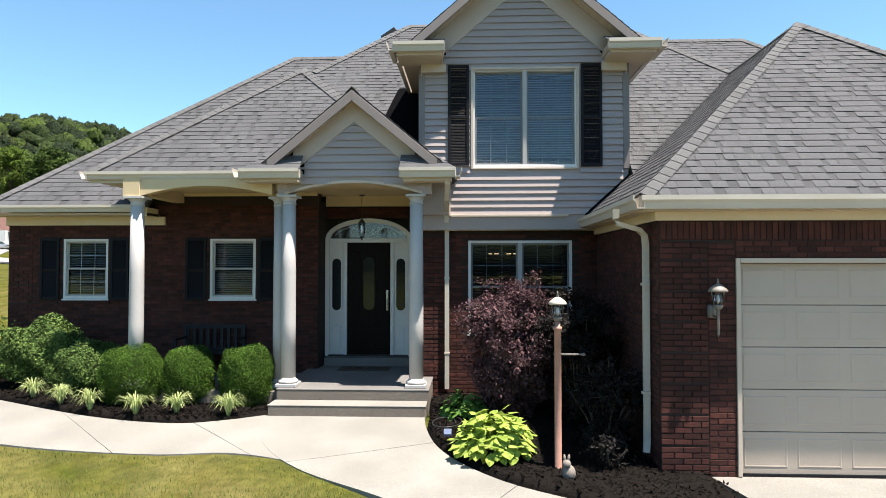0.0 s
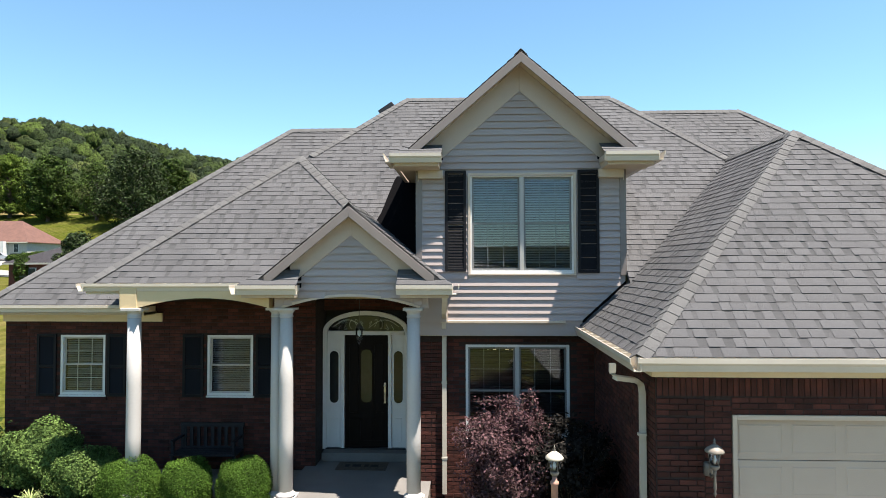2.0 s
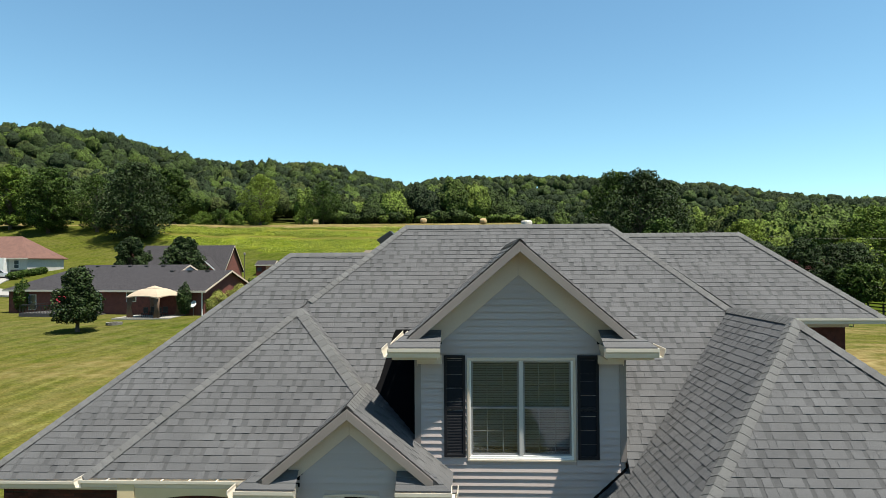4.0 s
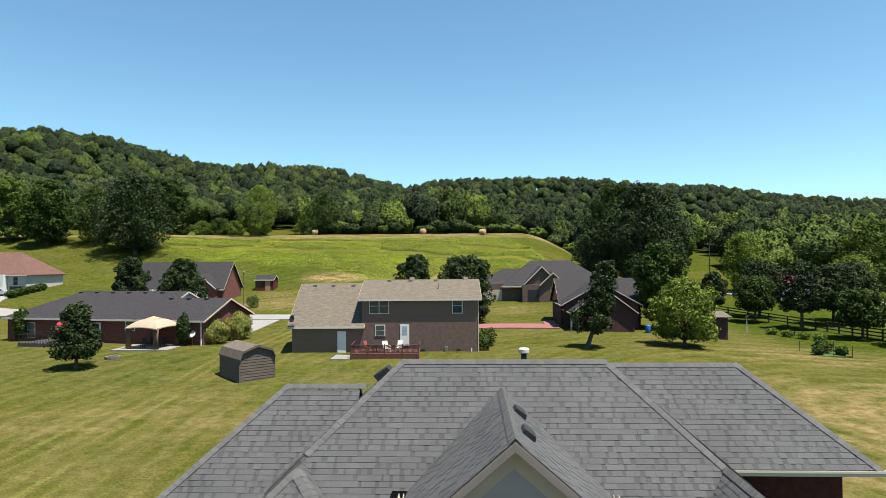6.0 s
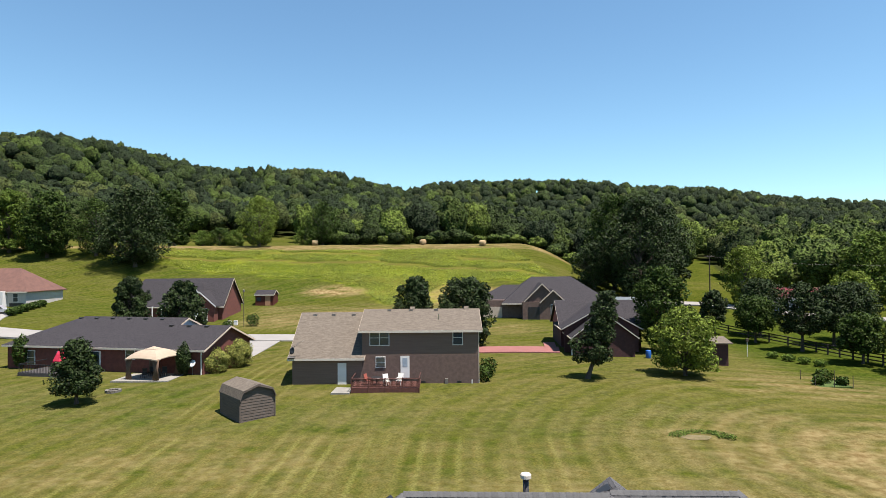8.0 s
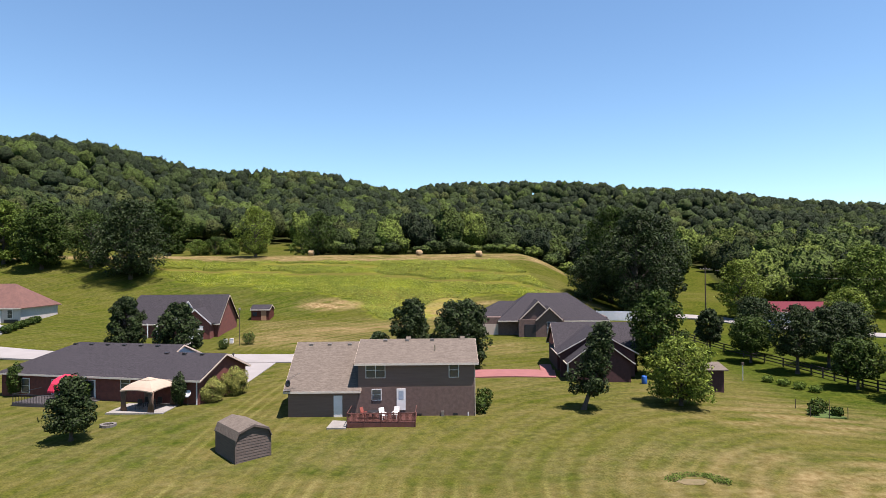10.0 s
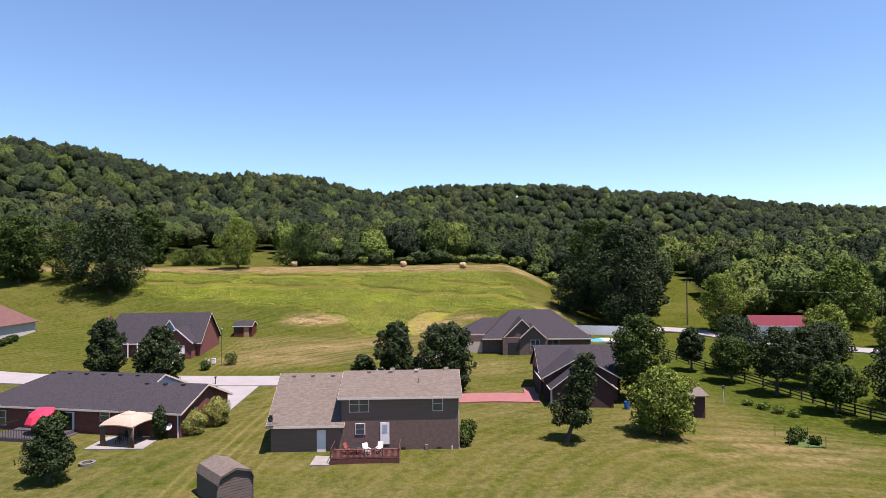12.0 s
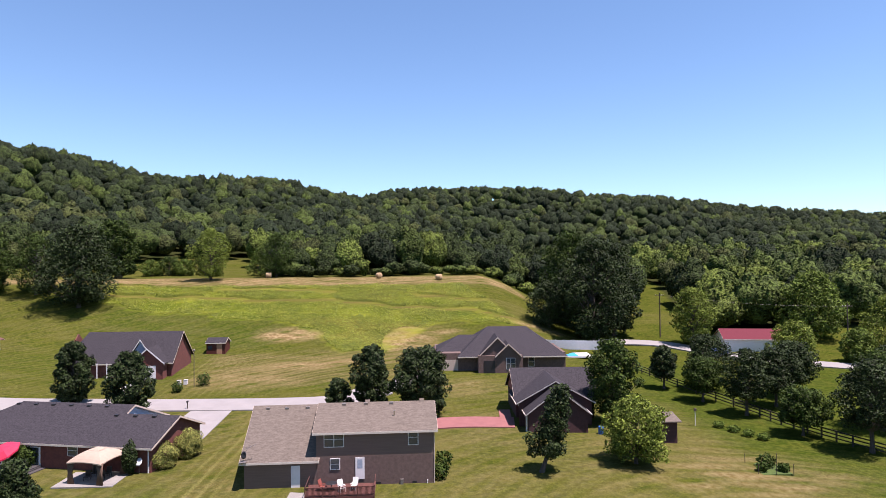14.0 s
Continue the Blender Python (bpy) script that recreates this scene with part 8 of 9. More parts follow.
for k in range(14):
    zz = 0.12 + k * 0.23
    hw_ = ux / 2 if zz < 1.9 else (ux / 2 - 0.1 - (zz - 1.95) * 0.42 if zz < 2.5 else 1.15 - (zz - 2.5) * 2.2)
    if hw_ > 0.15:
        part("board", M().prism([(-0.032, zz), (-0.001, zz + 0.005), (-0.001, zz + 0.228), (-0.008, zz + 0.228)], "x", ux / 2 - hw_, ux / 2 + hw_), SHED_WOOD, sh)
for (a, b), (c, d) in zip(prof, prof[1:]):
    e = 0.12
    part("roof", M().slab([(a, -0.2, b + 0.03), (c, -0.2, d + 0.03), (c, uy + 0.2, d + 0.03), (a, uy + 0.2, b + 0.03)], (0, 0, 0.07)), ROOF_BROWN, sh)
    part("trim_board", M().slab([(a, -0.22, b - 0.08), (c, -0.22, d - 0.08), (c, -0.22, d + 0.1), (a, -0.22, b + 0.1)], (0, 0.02, 0)), SHED_WOOD, sh)
for x in (0, ux - 0.1):
    part("corner_board", M().box(x, x + 0.1, -0.05, -0.002, 0, 2.0), SHED_WOOD, sh)

# brick ranch house on the left
hn = thing("ranch_house", "long red-brick ranch house with charcoal roof", "house", at=(-55.2, 72.1, 0))
hn.rotation_euler = (0, 0, math.atan(-0.192))
zn = 1.6
LN = 27.2
LM = 20.2
part("wall", M().box(0.6, LM, 0.5, 13.3, zn, 4.75), BRICK_FAR, hn)
part("wall", M().box(LM + 0.01, LN - 0.5, 0.5, 10.1, zn, 4.74), BRICK_FAR, hn)
part("gable", M().prism([(0.5, 4.74), (10.1, 4.74), (5.3, 6.7)], "x", LN - 0.7, LN - 0.5), BRICK_FAR, hn)
part("gable", M().prism([(0.5, 4.75), (13.3, 4.75), (6.9, 7.3)], "x", LM - 0.2, LM), mat("pale_blue_gable", (0.36, 0.41, 0.48), rough=0.7), hn)
gable_roof(hn, 0.6, LM - 0.2, 0.5, 13.3, 4.85, 7.5, ROOF_DARK, 0.45, hip0=5.4)
gable_roof(hn, LM - 0.2, LN - 0.5, 0.5, 10.1, 4.84, 6.82, ROOF_DARK, 0.45)
for k in range(9):
    vy, vz = (6.2, 7.1) if k < 6 else (4.7, 6.5)
    part("roof_vent", M().box(5.2 + k * 2.35, 5.65 + k * 2.35, vy, vy + 0.4, vz, vz + 0.3), BLACK, hn)
far_window(hn, 4.0, 2.4, 0.5, 1.0, 1.6)
far_window(hn, 8.2, 2.4, 0.5, 1.0, 1.6)
far_window(hn, 17.5, 3.4, 0.5, 1.1, 1.1)
part("door", M().box(11.6, 13.6, 0.42, 0.5, 2.0, 4.2), WHITE, hn, "white sliding patio door")
part("pane", M().box(11.8, 12.55, 0.4, 0.43, 2.1, 4.1).box(12.65, 13.4, 0.4, 0.43, 2.1, 4.1), DARKGLASS, hn)
part("downspout", M().box(LN - 0.75, LN - 0.65, 0.38, 0.48, zn, 4.6), WHITE, hn)


def local(ob, x, y):
    a = ob.rotation_euler[2]
    return ob.location.x + x * math.cos(a) - y * math.sin(a), ob.location.y + x * math.sin(a) + y * math.cos(a)


GREYDECK = mat("grey_deck_boards", (0.062, 0.057, 0.055), (0.040, 0.037, 0.036), 2, 0.85, 0.3, 12)
dx, dy = local(hn, 6.5, -3.6)
d2 = thing("deck", "grey weathered deck with black railing behind the ranch house", "deck", at=(dx, dy, 1.75))
d2.rotation_euler = hn.rotation_euler
for k in range(18):
    part("deck_board", M().box(0, 7.2, k * 0.22, k * 0.22 + 0.2, 0.45, 0.5), GREYDECK, d2)
part("skirt", M().box(0, 5.6, -0.03, 0.02, 0, 0.45), GREYDECK, d2)
for k in range(3):
    part("step", M().box(5.6 + k * 0.5, 6.1 + k * 0.5 + 1.2, -0.35 - 0.1 * k, 4.0, 0, 0.40 - k * 0.14), GREYDECK, d2)
part("top_rail", M().box(0, 5.6, 0, 0.08, 1.35, 1.42).box(0, 0.08, 0, 3.8, 1.352, 1.422), BLACK, d2)
for k in range(29):
    part("baluster", M().box(k * 0.2, k * 0.2 + 0.03, 0.02, 0.05, 0.5, 1.35), BLACK, d2)
ux_, uy_ = local(hn, 10.8, -1.6)
um = thing("patio_umbrella", "tilted open crimson patio umbrella on the deck", "umbrella", at=(ux_, uy_, 2.25))
part("pole", M().tube([(0, 0, 0), (0, 0, 2.5)], 0.03, 8), WHITE, um)
CR = mat("crimson_canvas", (0.60, 0.03, 0.07), (0.50, 0.022, 0.055), 2, 0.8, thin=0.15)
tip = Matrix.Translation((0, 0, 2.3)) @ Matrix.Rotation(radians(24), 4, "X") @ Matrix.Rotation(radians(-14), 4, "Y") @ Matrix.Translation((0, 0, -2.3))
cp = [tuple(tip @ Vector((1.6 * math.cos(k * math.pi / 4), 1.6 * math.sin(k * math.pi / 4), 1.80))) for k in range(8)]
mp_ = [tuple(tip @ Vector((0.95 * math.cos(k * math.pi / 4), 0.95 * math.sin(k * math.pi / 4), 2.32))) for k in range(8)]
part("canopy", M().add(cp + mp_ + [tuple(tip @ Vector((0, 0, 2.55)))] + [(x, y, z - 0.18) for x, y, z in cp], [(k, (k + 1) % 8, (k + 1) % 8 + 8, k + 8) for k in range(8)] + [(k + 8, (k + 1) % 8 + 8, 16) for k in range(8)]
                       + [(17 + k, 17 + (k + 1) % 8, (k + 1) % 8, k) for k in range(8)]), CR, um, "crimson canopy")
# gazebo on its pad
gx, gy = -33.6, 66.0
gzz = gz(-33.6, 66.0) + 0.08
gaz = thing("gazebo", "tan cloth-roofed gazebo with tied brown curtains", "gazebo", at=(gx, gy, gzz))
gaz.rotation_euler = (0, 0, radians(-12))
TAN = mat("tan_canvas", (0.37, 0.295, 0.215), (0.32, 0.255, 0.185), 2, 0.8, thin=0.1)
CURT = mat("brown_curtain", (0.15, 0.095, 0.062), (0.085, 0.052, 0.036), 6, 0.9, stretch=(8, 8, 0.4))
hwz = 1.95
for sx in (-1, 1):
    for sy in (-1, 1):
        part("post", M().tube([(sx * 1.75, sy * 1.75, 0), (sx * 1.75, sy * 1.75, 2.2)], 0.05, 8), BLACK, gaz)
        cu = M()
        for k in range(7):
            q = (k - 3) * 0.07
            cu.tube([(sx * 1.62 + q * 1.6, sy * 1.72, 2.2), (sx * 1.7 + q * 0.8, sy * 1.74, 1.1), (sx * 1.64 + q * 1.5, sy * 1.72, 0.05)], 0.085, 6)
        part("curtain", cu, CURT, gaz, "gathered brown curtain", smooth=True)
ring = lambda c, z, sag: [((-1, 1, 1, -1)[i] * c * (1 - u) + (1, 1, -1, -1)[i] * c * u, (-1, -1, 1, 1)[i] * c * (1 - u) + (-1, 1, 1, -1)[i] * c * u, z + sag * 4 * u * (1 - u)) for i in range(4) for u in (0, 0.25, 0.5, 0.75)]
loops = [ring(hwz, 2.02, 0.20)] + [ring(hwz * (1 - 0.72 * f), 2.16 + 0.86 * math.sin(f * 1.5) ** 0.9, 0.14 * (1 - f)) for f in (0, 0.2, 0.4, 0.6, 0.8, 1.0)]
part("canopy", M().add([p for rw in loops for p in rw], [(k * 16 + i, k * 16 + (i + 1) % 16, k * 16 + 16 + (i + 1) % 16, k * 16 + 16 + i) for k in range(6) for i in range(16)]), TAN, gaz, "tan domed canopy")
part("vent_cap", M().add([(-0.6, -0.6, 3.04), (0.6, -0.6, 3.04), (0.6, 0.6, 3.04), (-0.6, 0.6, 3.04), (0, 0, 3.30)], [(0, 1, 4), (1, 2, 4), (2, 3, 4), (3, 0, 4)]), TAN, gaz)
tagged(part("patio_pad", M().box(-37.0, -31.0, 63.7, 68.2, 1.5, gzz + 0.004), CONCRETE), "pale concrete patio under the gazebo", "pavement", kind="structure")
for k, (x, y) in enumerate(((-0.8, -0.5), (0.7, -0.6), (-0.6, 0.7), (0.8, 0.6))):
    ch = thing("patio_chair", "dark patio chair under the gazebo", "chair", "gazebo chairs", at=(gx + x, gy + y, gzz))
    part("seat", M().box(-0.25, 0.25, -0.25, 0.25, 0.38, 0.44), BLACK, ch)
    part("backrest", M().box(-0.25, 0.25, 0.2, 0.26, 0.44, 1.0), BLACK, ch)
    for sx in (-0.24, 0.2):
        for sy in (-0.24, 0.2):
            part("leg", M().box(sx, sx + 0.04, sy, sy + 0.04, 0, 0.38), BLACK, ch)
fp = M()
for k in range(14):
    a = k * 6.283 / 14
    fp.slab([(0.62 * math.cos(a), 0.62 * math.sin(a), 0), (0.95 * math.cos(a), 0.95 * math.sin(a), 0), (0.95 * math.cos(a + 0.42), 0.95 * math.sin(a + 0.42), 0), (0.62 * math.cos(a + 0.42), 0.62 * math.sin(a + 0.42), 0)], (0, 0, 0.32))
ob = part("fire_pit", fp, mat("grey_ring_stone", (0.15, 0.138, 0.12), (0.10, 0.092, 0.08), 5, 0.9), None)
ob.location, ob.scale = (-34.3, 59.6, gz(-34.3, 59.6)), (0.78, 0.78, 0.78)
tagged(ob, "ring of pale stone blocks on the lawn", "fire pit")
for i, (x, y, rx, rz, mt) in enumerate(((-29.9, 69.6, 1.75, 1.3, LEAF_YELLOW), (-28.4, 73.0, 1.6, 1.5, LEAF_YELLOW))):
    shrub("variegated_shrub", "large yellow-variegated shrub at the house end", x + 1.2, y, gz(x, y) - 0.1, (rx, rx, rz), mt, 9000, 0.07, 300 + i, 0.2, group="variegated shrubs", barrel=0.35)
shrub("cypress", "narrow dark cypress beside the gazebo", -30.9, 67.2, gz(-31, 67), (0.75, 0.75, 1.75), LEAF_PEAR, 1800, 0.10, 303, 0.1, "tree")
shrub("cypress", "narrow green cypress behind the ranch house", -52.5, 72.0, gz(-52, 72), (0.9, 0.9, 1.9), LEAF_TREE, 1800, 0.10, 304, 0.1, "tree")
shrub("round_shrub", "green shrub by the ranch house deck", -43.5, 70.0, gz(-43, 70), (1.2, 1.1, 1.2), LEAF_TREE, 1500, 0.12, 305, 0.2)
shrub("round_shrub", "grey-green shrub at the lawn edge", -57.5, 70.0, gz(-57, 70), (1.6, 1.4, 1.9), LEAF_PEAR, 2000, 0.13, 306, 0.25)

# house on the hill road, with a garage gable
ha = thing("brick_house", "red-brick house with dark gabled roof up the slope", "house", at=(-59.5, 113.2, 0))
ha.rotation_euler = (0, 0, radians(2))
za = gz(-50, 114)
part("wall", M().box(-4.6, 14.2, 0.6, 11.0, za - 0.5, 6.4), BRICK_FAR, ha)
part("gable", M().prism([(0.6, 6.4), (11.0, 6.4), (5.8, 10.9)], "x", 14.0, 14.2), BRICK_FAR, ha)
part("gable", M().prism([(0.6, 6.4), (11.0, 6.4), (5.8, 10.9)], "x", -4.6, -4.4), BRICK_FAR, ha)
gable_roof(ha, -4.6, 14.2, 0.6, 11.0, 6.5, 11.2, ROOF_DARK, 0.4, hip0=2.5)
part("garage_wing", M().box(8.2, 13.4, -1.4, 0.59, za - 0.5, 6.3), BRICK_FAR, ha)
for cxx, half, zt, yy in ((10.8, 3.0, 9.0, -1.4), (8.9, 2.6, 10.4, 0.4)):
    part("gable", M().prism([(cxx - half + 0.4, 6.3), (cxx + half - 0.4, 6.3), (cxx, zt - 0.3)], "y", yy, yy + 0.2), mat("blue_grey_gable", (0.24, 0.29, 0.37), rough=0.7) if yy > 0 else BRICK_FAR, ha)
    for s in (-1, 1):
        part("roof", M().slab([(cxx, yy - 0.3, zt), (cxx + s * half, yy - 0.3, 6.35), (cxx + s * half, yy + 5, 6.35), (cxx, yy + 5, zt)], (0, 0, -0.14)), ROOF_DARK, ha)
        part("rake_board", M().slab([(cxx, yy - 0.34, zt), (cxx + s * half, yy - 0.34, 6.35), (cxx + s * half, yy - 0.34, 6.1), (cxx, yy - 0.34, zt - 0.26)], (0, 0.04, 0)), WHITE, ha)
part("garage_door", M().box(9.2, 12.2, -1.46, -1.4, za, za + 2.3), WHITE, ha, "white garage door")
far_window(ha, 5.2, za + 1.0, 0.6, 1.5, 1.3, True)
part("porch_post", M().box(3.1, 3.25, 0.0, 0.15, za, 6.2), WHITE, ha)
part("porch_post", M().box(1.4, 1.55, 0.0, 0.15, za, 6.2), WHITE, ha)
sx_, sy_ = -43.0, 130.9
s2 = thing("tool_shed", "small dark red-brown shed on the grass", "shed", at=(sx_, sy_, gz(sx_, sy_)))
part("wall", M().box(-1.9, 1.9, 0, 3.2, -0.2, 2.4), mat("red_brown_boards", (0.10, 0.034, 0.024), (0.07, 0.024, 0.018), 2, 0.85, 0.3, 12, stretch=(5, 5, 0.4), spec=0.1), s2)
gable_roof(s2, -1.9, 1.9, 0, 3.2, 2.4, 3.2, ROOF_DARK, 0.2)
part("door", M().box(0.2, 1.3, -0.05, 0, 0, 2.0), mat("tan_shed_door", (0.36, 0.20, 0.11), rough=0.8), s2)
part("window", M().box(-1.6, -0.7, -0.04, 0, 0.9, 1.7), DARKGLASS, s2)

# two-storey house with red roof at the far left
hr = thing("red_roofed_house", "pale two-storey house with red-brown hip roof", "house", at=(-105.5, 118, 0))
GREYW = mat("grey_siding_far", (0.45, 0.42, 0.38), (0.38, 0.355, 0.32), 2, 0.8)
part("wall", M().box(0, 20.3, 0, 11, 4.6, 9.2), GREYW, hr)
part("wall", M().box(13.5, 16.5, -1.2, -0.01, 4.6, 9.0), WHITE, hr, "white front bay")
gable_roof(hr, 0, 20.3, 0, 11, 9.3, 13.4, ROOF_RED, 0.5, hip0=5, hip1=5.5)
far_window(hr, 15.0, 7.2, -1.2, 0.9, 1.4)
far_window(hr, 18.2, 7.0, 0, 0.9, 1.5)
part("garage_door", M().box(17.0, 19.8, -0.05, 0, 5.3, 6.7), BLACK, hr)
for k in range(6):
    shrub("round_shrub", "clipped green shrub along the drive", -82.5 - 0.2 * k, 110.5 + k * 1.9, gz(-83, 111 + k * 1.9), (0.9, 0.9, 0.65), LEAF_TREE, 420, 0.16, 320 + k, 0.1, group="drive shrubs")


def car(x, y, a, paint, label):
    c = thing("car", label, "car", at=(x, y, gz(x, y)))
    c.rotation_euler = (0, 0, a)
    side = [(-2.2, 0.35), (2.2, 0.35), (2.25, 0.75), (1.9, 0.9), (1.0, 1.0), (0.45, 1.5), (-1.3, 1.55), (-2.0, 1.05), (-2.25, 0.95)]
    part("body", M().prism(side, "y", -0.88, 0.88), paint, c, bevel=0.06)
    part("side_glass", M().prism([(0.85, 1.02), (0.40, 1.42), (-1.2, 1.46), (-1.75, 1.05)], "y", -0.9, 0.9), DARKGLASS, c)
    for wx in (-1.35, 1.4):
        for wy in (-0.82, 0.82):
            wh = M()
            wh.lathe([(0.12, -0.11), (0.33, -0.11), (0.34, -0.06), (0.34, 0.06), (0.33, 0.11), (0.12, 0.11)], 0, 0, 0, 16)
            ob = part("wheel", wh, BLACK, c)
            ob.location, ob.rotation_euler = (wx, wy, 0.34), (radians(90), 0, 0)
    for wy in (-0.6, 0.6):
        part("headlight", M().box(2.2, 2.27, wy - 0.2, wy + 0.2, 0.62, 0.78), WHITE, c)
    return c


car(-85.2, 111.0, 0.3, mat("silver_car_paint", (0.5, 0.5, 0.52), rough=0.3, metal=0.5), "silver car parked beside the red-roofed house")

# stone-and-brick hip house beyond the lawn
hc = thing("hip_roofed_house", "brown brick house with dark hip roof and front gables", "house", at=(1.4, 114.3, 0))
hc.rotation_euler = (0, 0, radians(-1))
zc = gz(12, 114) - 0.3
part("wall", M().box(0.3, 24.3, 1.2, 13.5, zc, 6.9), BRICK_DARK, hc)
part("wall", M().box(8.2, 16.2, -0.9, 1.19, zc, 6.7), BRICK_DARK, hc)
gable_roof(hc, 0.3, 11.0, 3.2, 12.0, 6.8, 9.5, ROOF_DARK, 0.5, hip0=5.2)
gable_roof(hc, 5.0, 24.0, 0.4, 15.5, 6.7, 11.0, ROOF_DARK, 0.5, hip0=6.0, hip1=6.5)
for cxx, half, zt, yy in ((11.7, 3.4, 10.0, -0.4), (13.6, 2.4, 8.9, -1.0)):
    part("gable", M().prism([(cxx - half + 0.4, 6.6), (cxx + half - 0.4, 6.6), (cxx, zt - 0.3)], "y", yy, yy + 0.2), BRICK_DARK, hc)
    for s in (-1, 1):
        part("roof", M().slab([(cxx, yy - 0.3, zt), (cxx + s * half, yy - 0.3, 6.65), (cxx + s * half, yy + 6, 6.65), (cxx, yy + 6, zt)], (0, 0, -0.14)), ROOF_DARK, hc)
        part("rake_board", M().slab([(cxx, yy - 0.34, zt), (cxx + s * half, yy - 0.34, 6.65), (cxx + s * half, yy - 0.34, 6.4), (cxx, yy - 0.34, zt - 0.26)], (0, 0.04, 0)), TRIM, hc)
part("entry_arch", M().box(9.2, 11.2, -0.96, -0.9, zc, 5.8), BLACK, hc, "dark arched entry")
far_window(hc, 14.0, 4.3, -0.9, 1.5, 1.9, True)
far_window(hc, 18.0, 4.4, 1.2, 1.0, 1.6)
part("garage_door", M().box(1.2, 4.6, 1.12, 1.2, zc, 5.7), GARAGE_DOOR, hc)
# outbuilding before it
hd = thing("garage_outbuilding", "low dark outbuilding with charcoal gabled roofs", "outbuilding", at=(12.6, 81.0, 0))
DARKB = mat("dark_maroon_brick", (0.07, 0.03, 0.03), (0.045, 0.022, 0.022), 3, 0.9, 0.3, 14)
part("wall", M().box(0.62, 8.18, -0.68, 6.0, 1.2, 4.5), DARKB, hd)
part("wall", M().box(0.0, 10.8, 6.0, 14.5, 1.2, 5.0), DARKB, hd)
gable_roof(hd, 0.0, 10.8, 5.2, 14.5, 5.3, 8.4, ROOF_DARK, 0.4)


def front_gable(parent, xl, xr, ze, zp, y0, y1, wall):
    """A gable that faces the lawn: wall, two slopes that run back, and pale rake edges."""
    xm = (xl + xr) / 2
    sl = (zp - ze) / (xm - xl)
    part("gable", M().prism([(xl, ze - 3.2), (xr, ze - 3.2), (xr, ze), (xm, zp - 0.1), (xl, ze)], "y", y0, y0 + 0.2), wall, parent)
    for s in (-1, 1):
        xe, zl = (xl - 0.4, xr + 0.4)[s > 0], ze - sl * 0.4 + 0.08
        part("roof", M().slab([(xm, y0 - 0.35, zp + 0.06), (xe, y0 - 0.35, zl), (xe, y1, zl), (xm, y1, zp + 0.06)], (0, 0, -0.14)), ROOF_DARK, parent)
        part("rake_board", M().slab([(xm, y0 - 0.39, zp + 0.04), (xe, y0 - 0.39, zl), (xe, y0 - 0.39, zl - 0.14), (xm, y0 - 0.39, zp - 0.1)], (0, 0.03, 0)), GREYW, parent)
        part("gutter", M().box(min(xe, xe + s * 0.1), max(xe, xe + s * 0.1), y0 - 0.3, y1 - 1.5, zl - 0.14, zl - 0.02), GUTTER, parent)


front_gable(hd, 0.6, 8.2, 4.55, 7.45, -0.9, 7.5, DARKB)
front_gable(hd, -0.2, 9.4, 5.3, 8.0, 1.8, 9.4, DARKB)
part("gable", M().prism([(6.2, 5.1), (14.5, 5.1), (10.35, 7.8)], "x", -0.05, 0.1), mat("rose_gable", (0.30, 0.10, 0.10), rough=0.8), hd)
for k in range(4):
    part("porch_step", M().box(-1.6, -0.2, 8.6 + k * 0.3, 10.6, 1.3 + k * 0.18, 1.48 + k * 0.18), PINK, hd)
part("post", M().box(0.3, 0.5, -0.6, -0.4, 1.3, 4.3), WHITE, hd)
ob = part("barrel", M().lathe([(0.30, 0), (0.33, 0.1), (0.34, 0.5), (0.33, 0.9), (0.30, 1.0)], n=16), mat("blue_plastic", (0.02, 0.12, 0.42), rough=0.4), None, smooth=True)
ob.location = (22.3, 79.6, gz(22.3, 79.6))
tagged(ob, "blue plastic barrel beside the outbuilding", "barrel")
hut = thing("small_hut", "small dark hut with pale flat roof on the lawn", "shed", at=(29.9, 76.9, gz(29.9, 76.9)))
part("wall", M().box(-1.1, 1.1, 0, 2.2, -0.1, 2.6), DARKB, hut)
part("roof", M().slab([(-1.5, -0.4, 2.6), (1.5, -0.4, 2.6), (1.5, 2.6, 3.1), (-1.5, 2.6, 3.1)], (0, 0, 0.12)), ROOF_BROWN, hut)
wp = thing("pool_fence", "white vinyl pool fence behind the hip-roofed house", "fence", at=(24.6, 138.2, gz(30, 136) - 0.1))
wp.rotation_euler = (0, 0, radians(-14))
for k in range(7):
    part("panel", M().box(k * 2.0, k * 2.0 + 1.9, 0, 0.06, 0, 2.0), WHITE, wp)
    part("post", M().box(k * 2.0 - 0.1, k * 2.0, -0.03, 0.09, 0, 2.1), WHITE, wp)
pool = thing("pool", "bright blue swimming pool with pale deck", "pool", at=(31.0, 131.8, gz(31, 132) + 0.15))
part("pool_deck", M().box(-3.6, 3.6, -2.4, 2.6, -0.3, 0.0), WHITE, pool)
part("pool_water", M().box(-3.3, 0.8, -2.2, 2.2, -0.2, 0.02), mat("pool_blue", (0.03, 0.30, 0.62), rough=0.5, spec=0.1), pool)
wb = thing("white_barn", "white metal garage building with a red roof", "outbuilding", at=(66.4, 138.5, gz(68, 139) - 0.35))
wb.rotation_euler = (0, 0, radians(-9))
part("wall", M().box(0, 13, 0, 7, 0, 3.3), WHITE, wb)
gable_roof(wb, 0, 13, 0, 7, 3.3, 5.1, mat("red_metal_roof", (0.125, 0.028, 0.036), rough=0.85, spec=0.1), 0.3)
part("garage_door", M().box(-0.05, 0, 2.2, 5.0, 0, 2.5), GREYW, wb)
far_window(wb, 9.0, 1.2, 0, 0.9, 1.1)
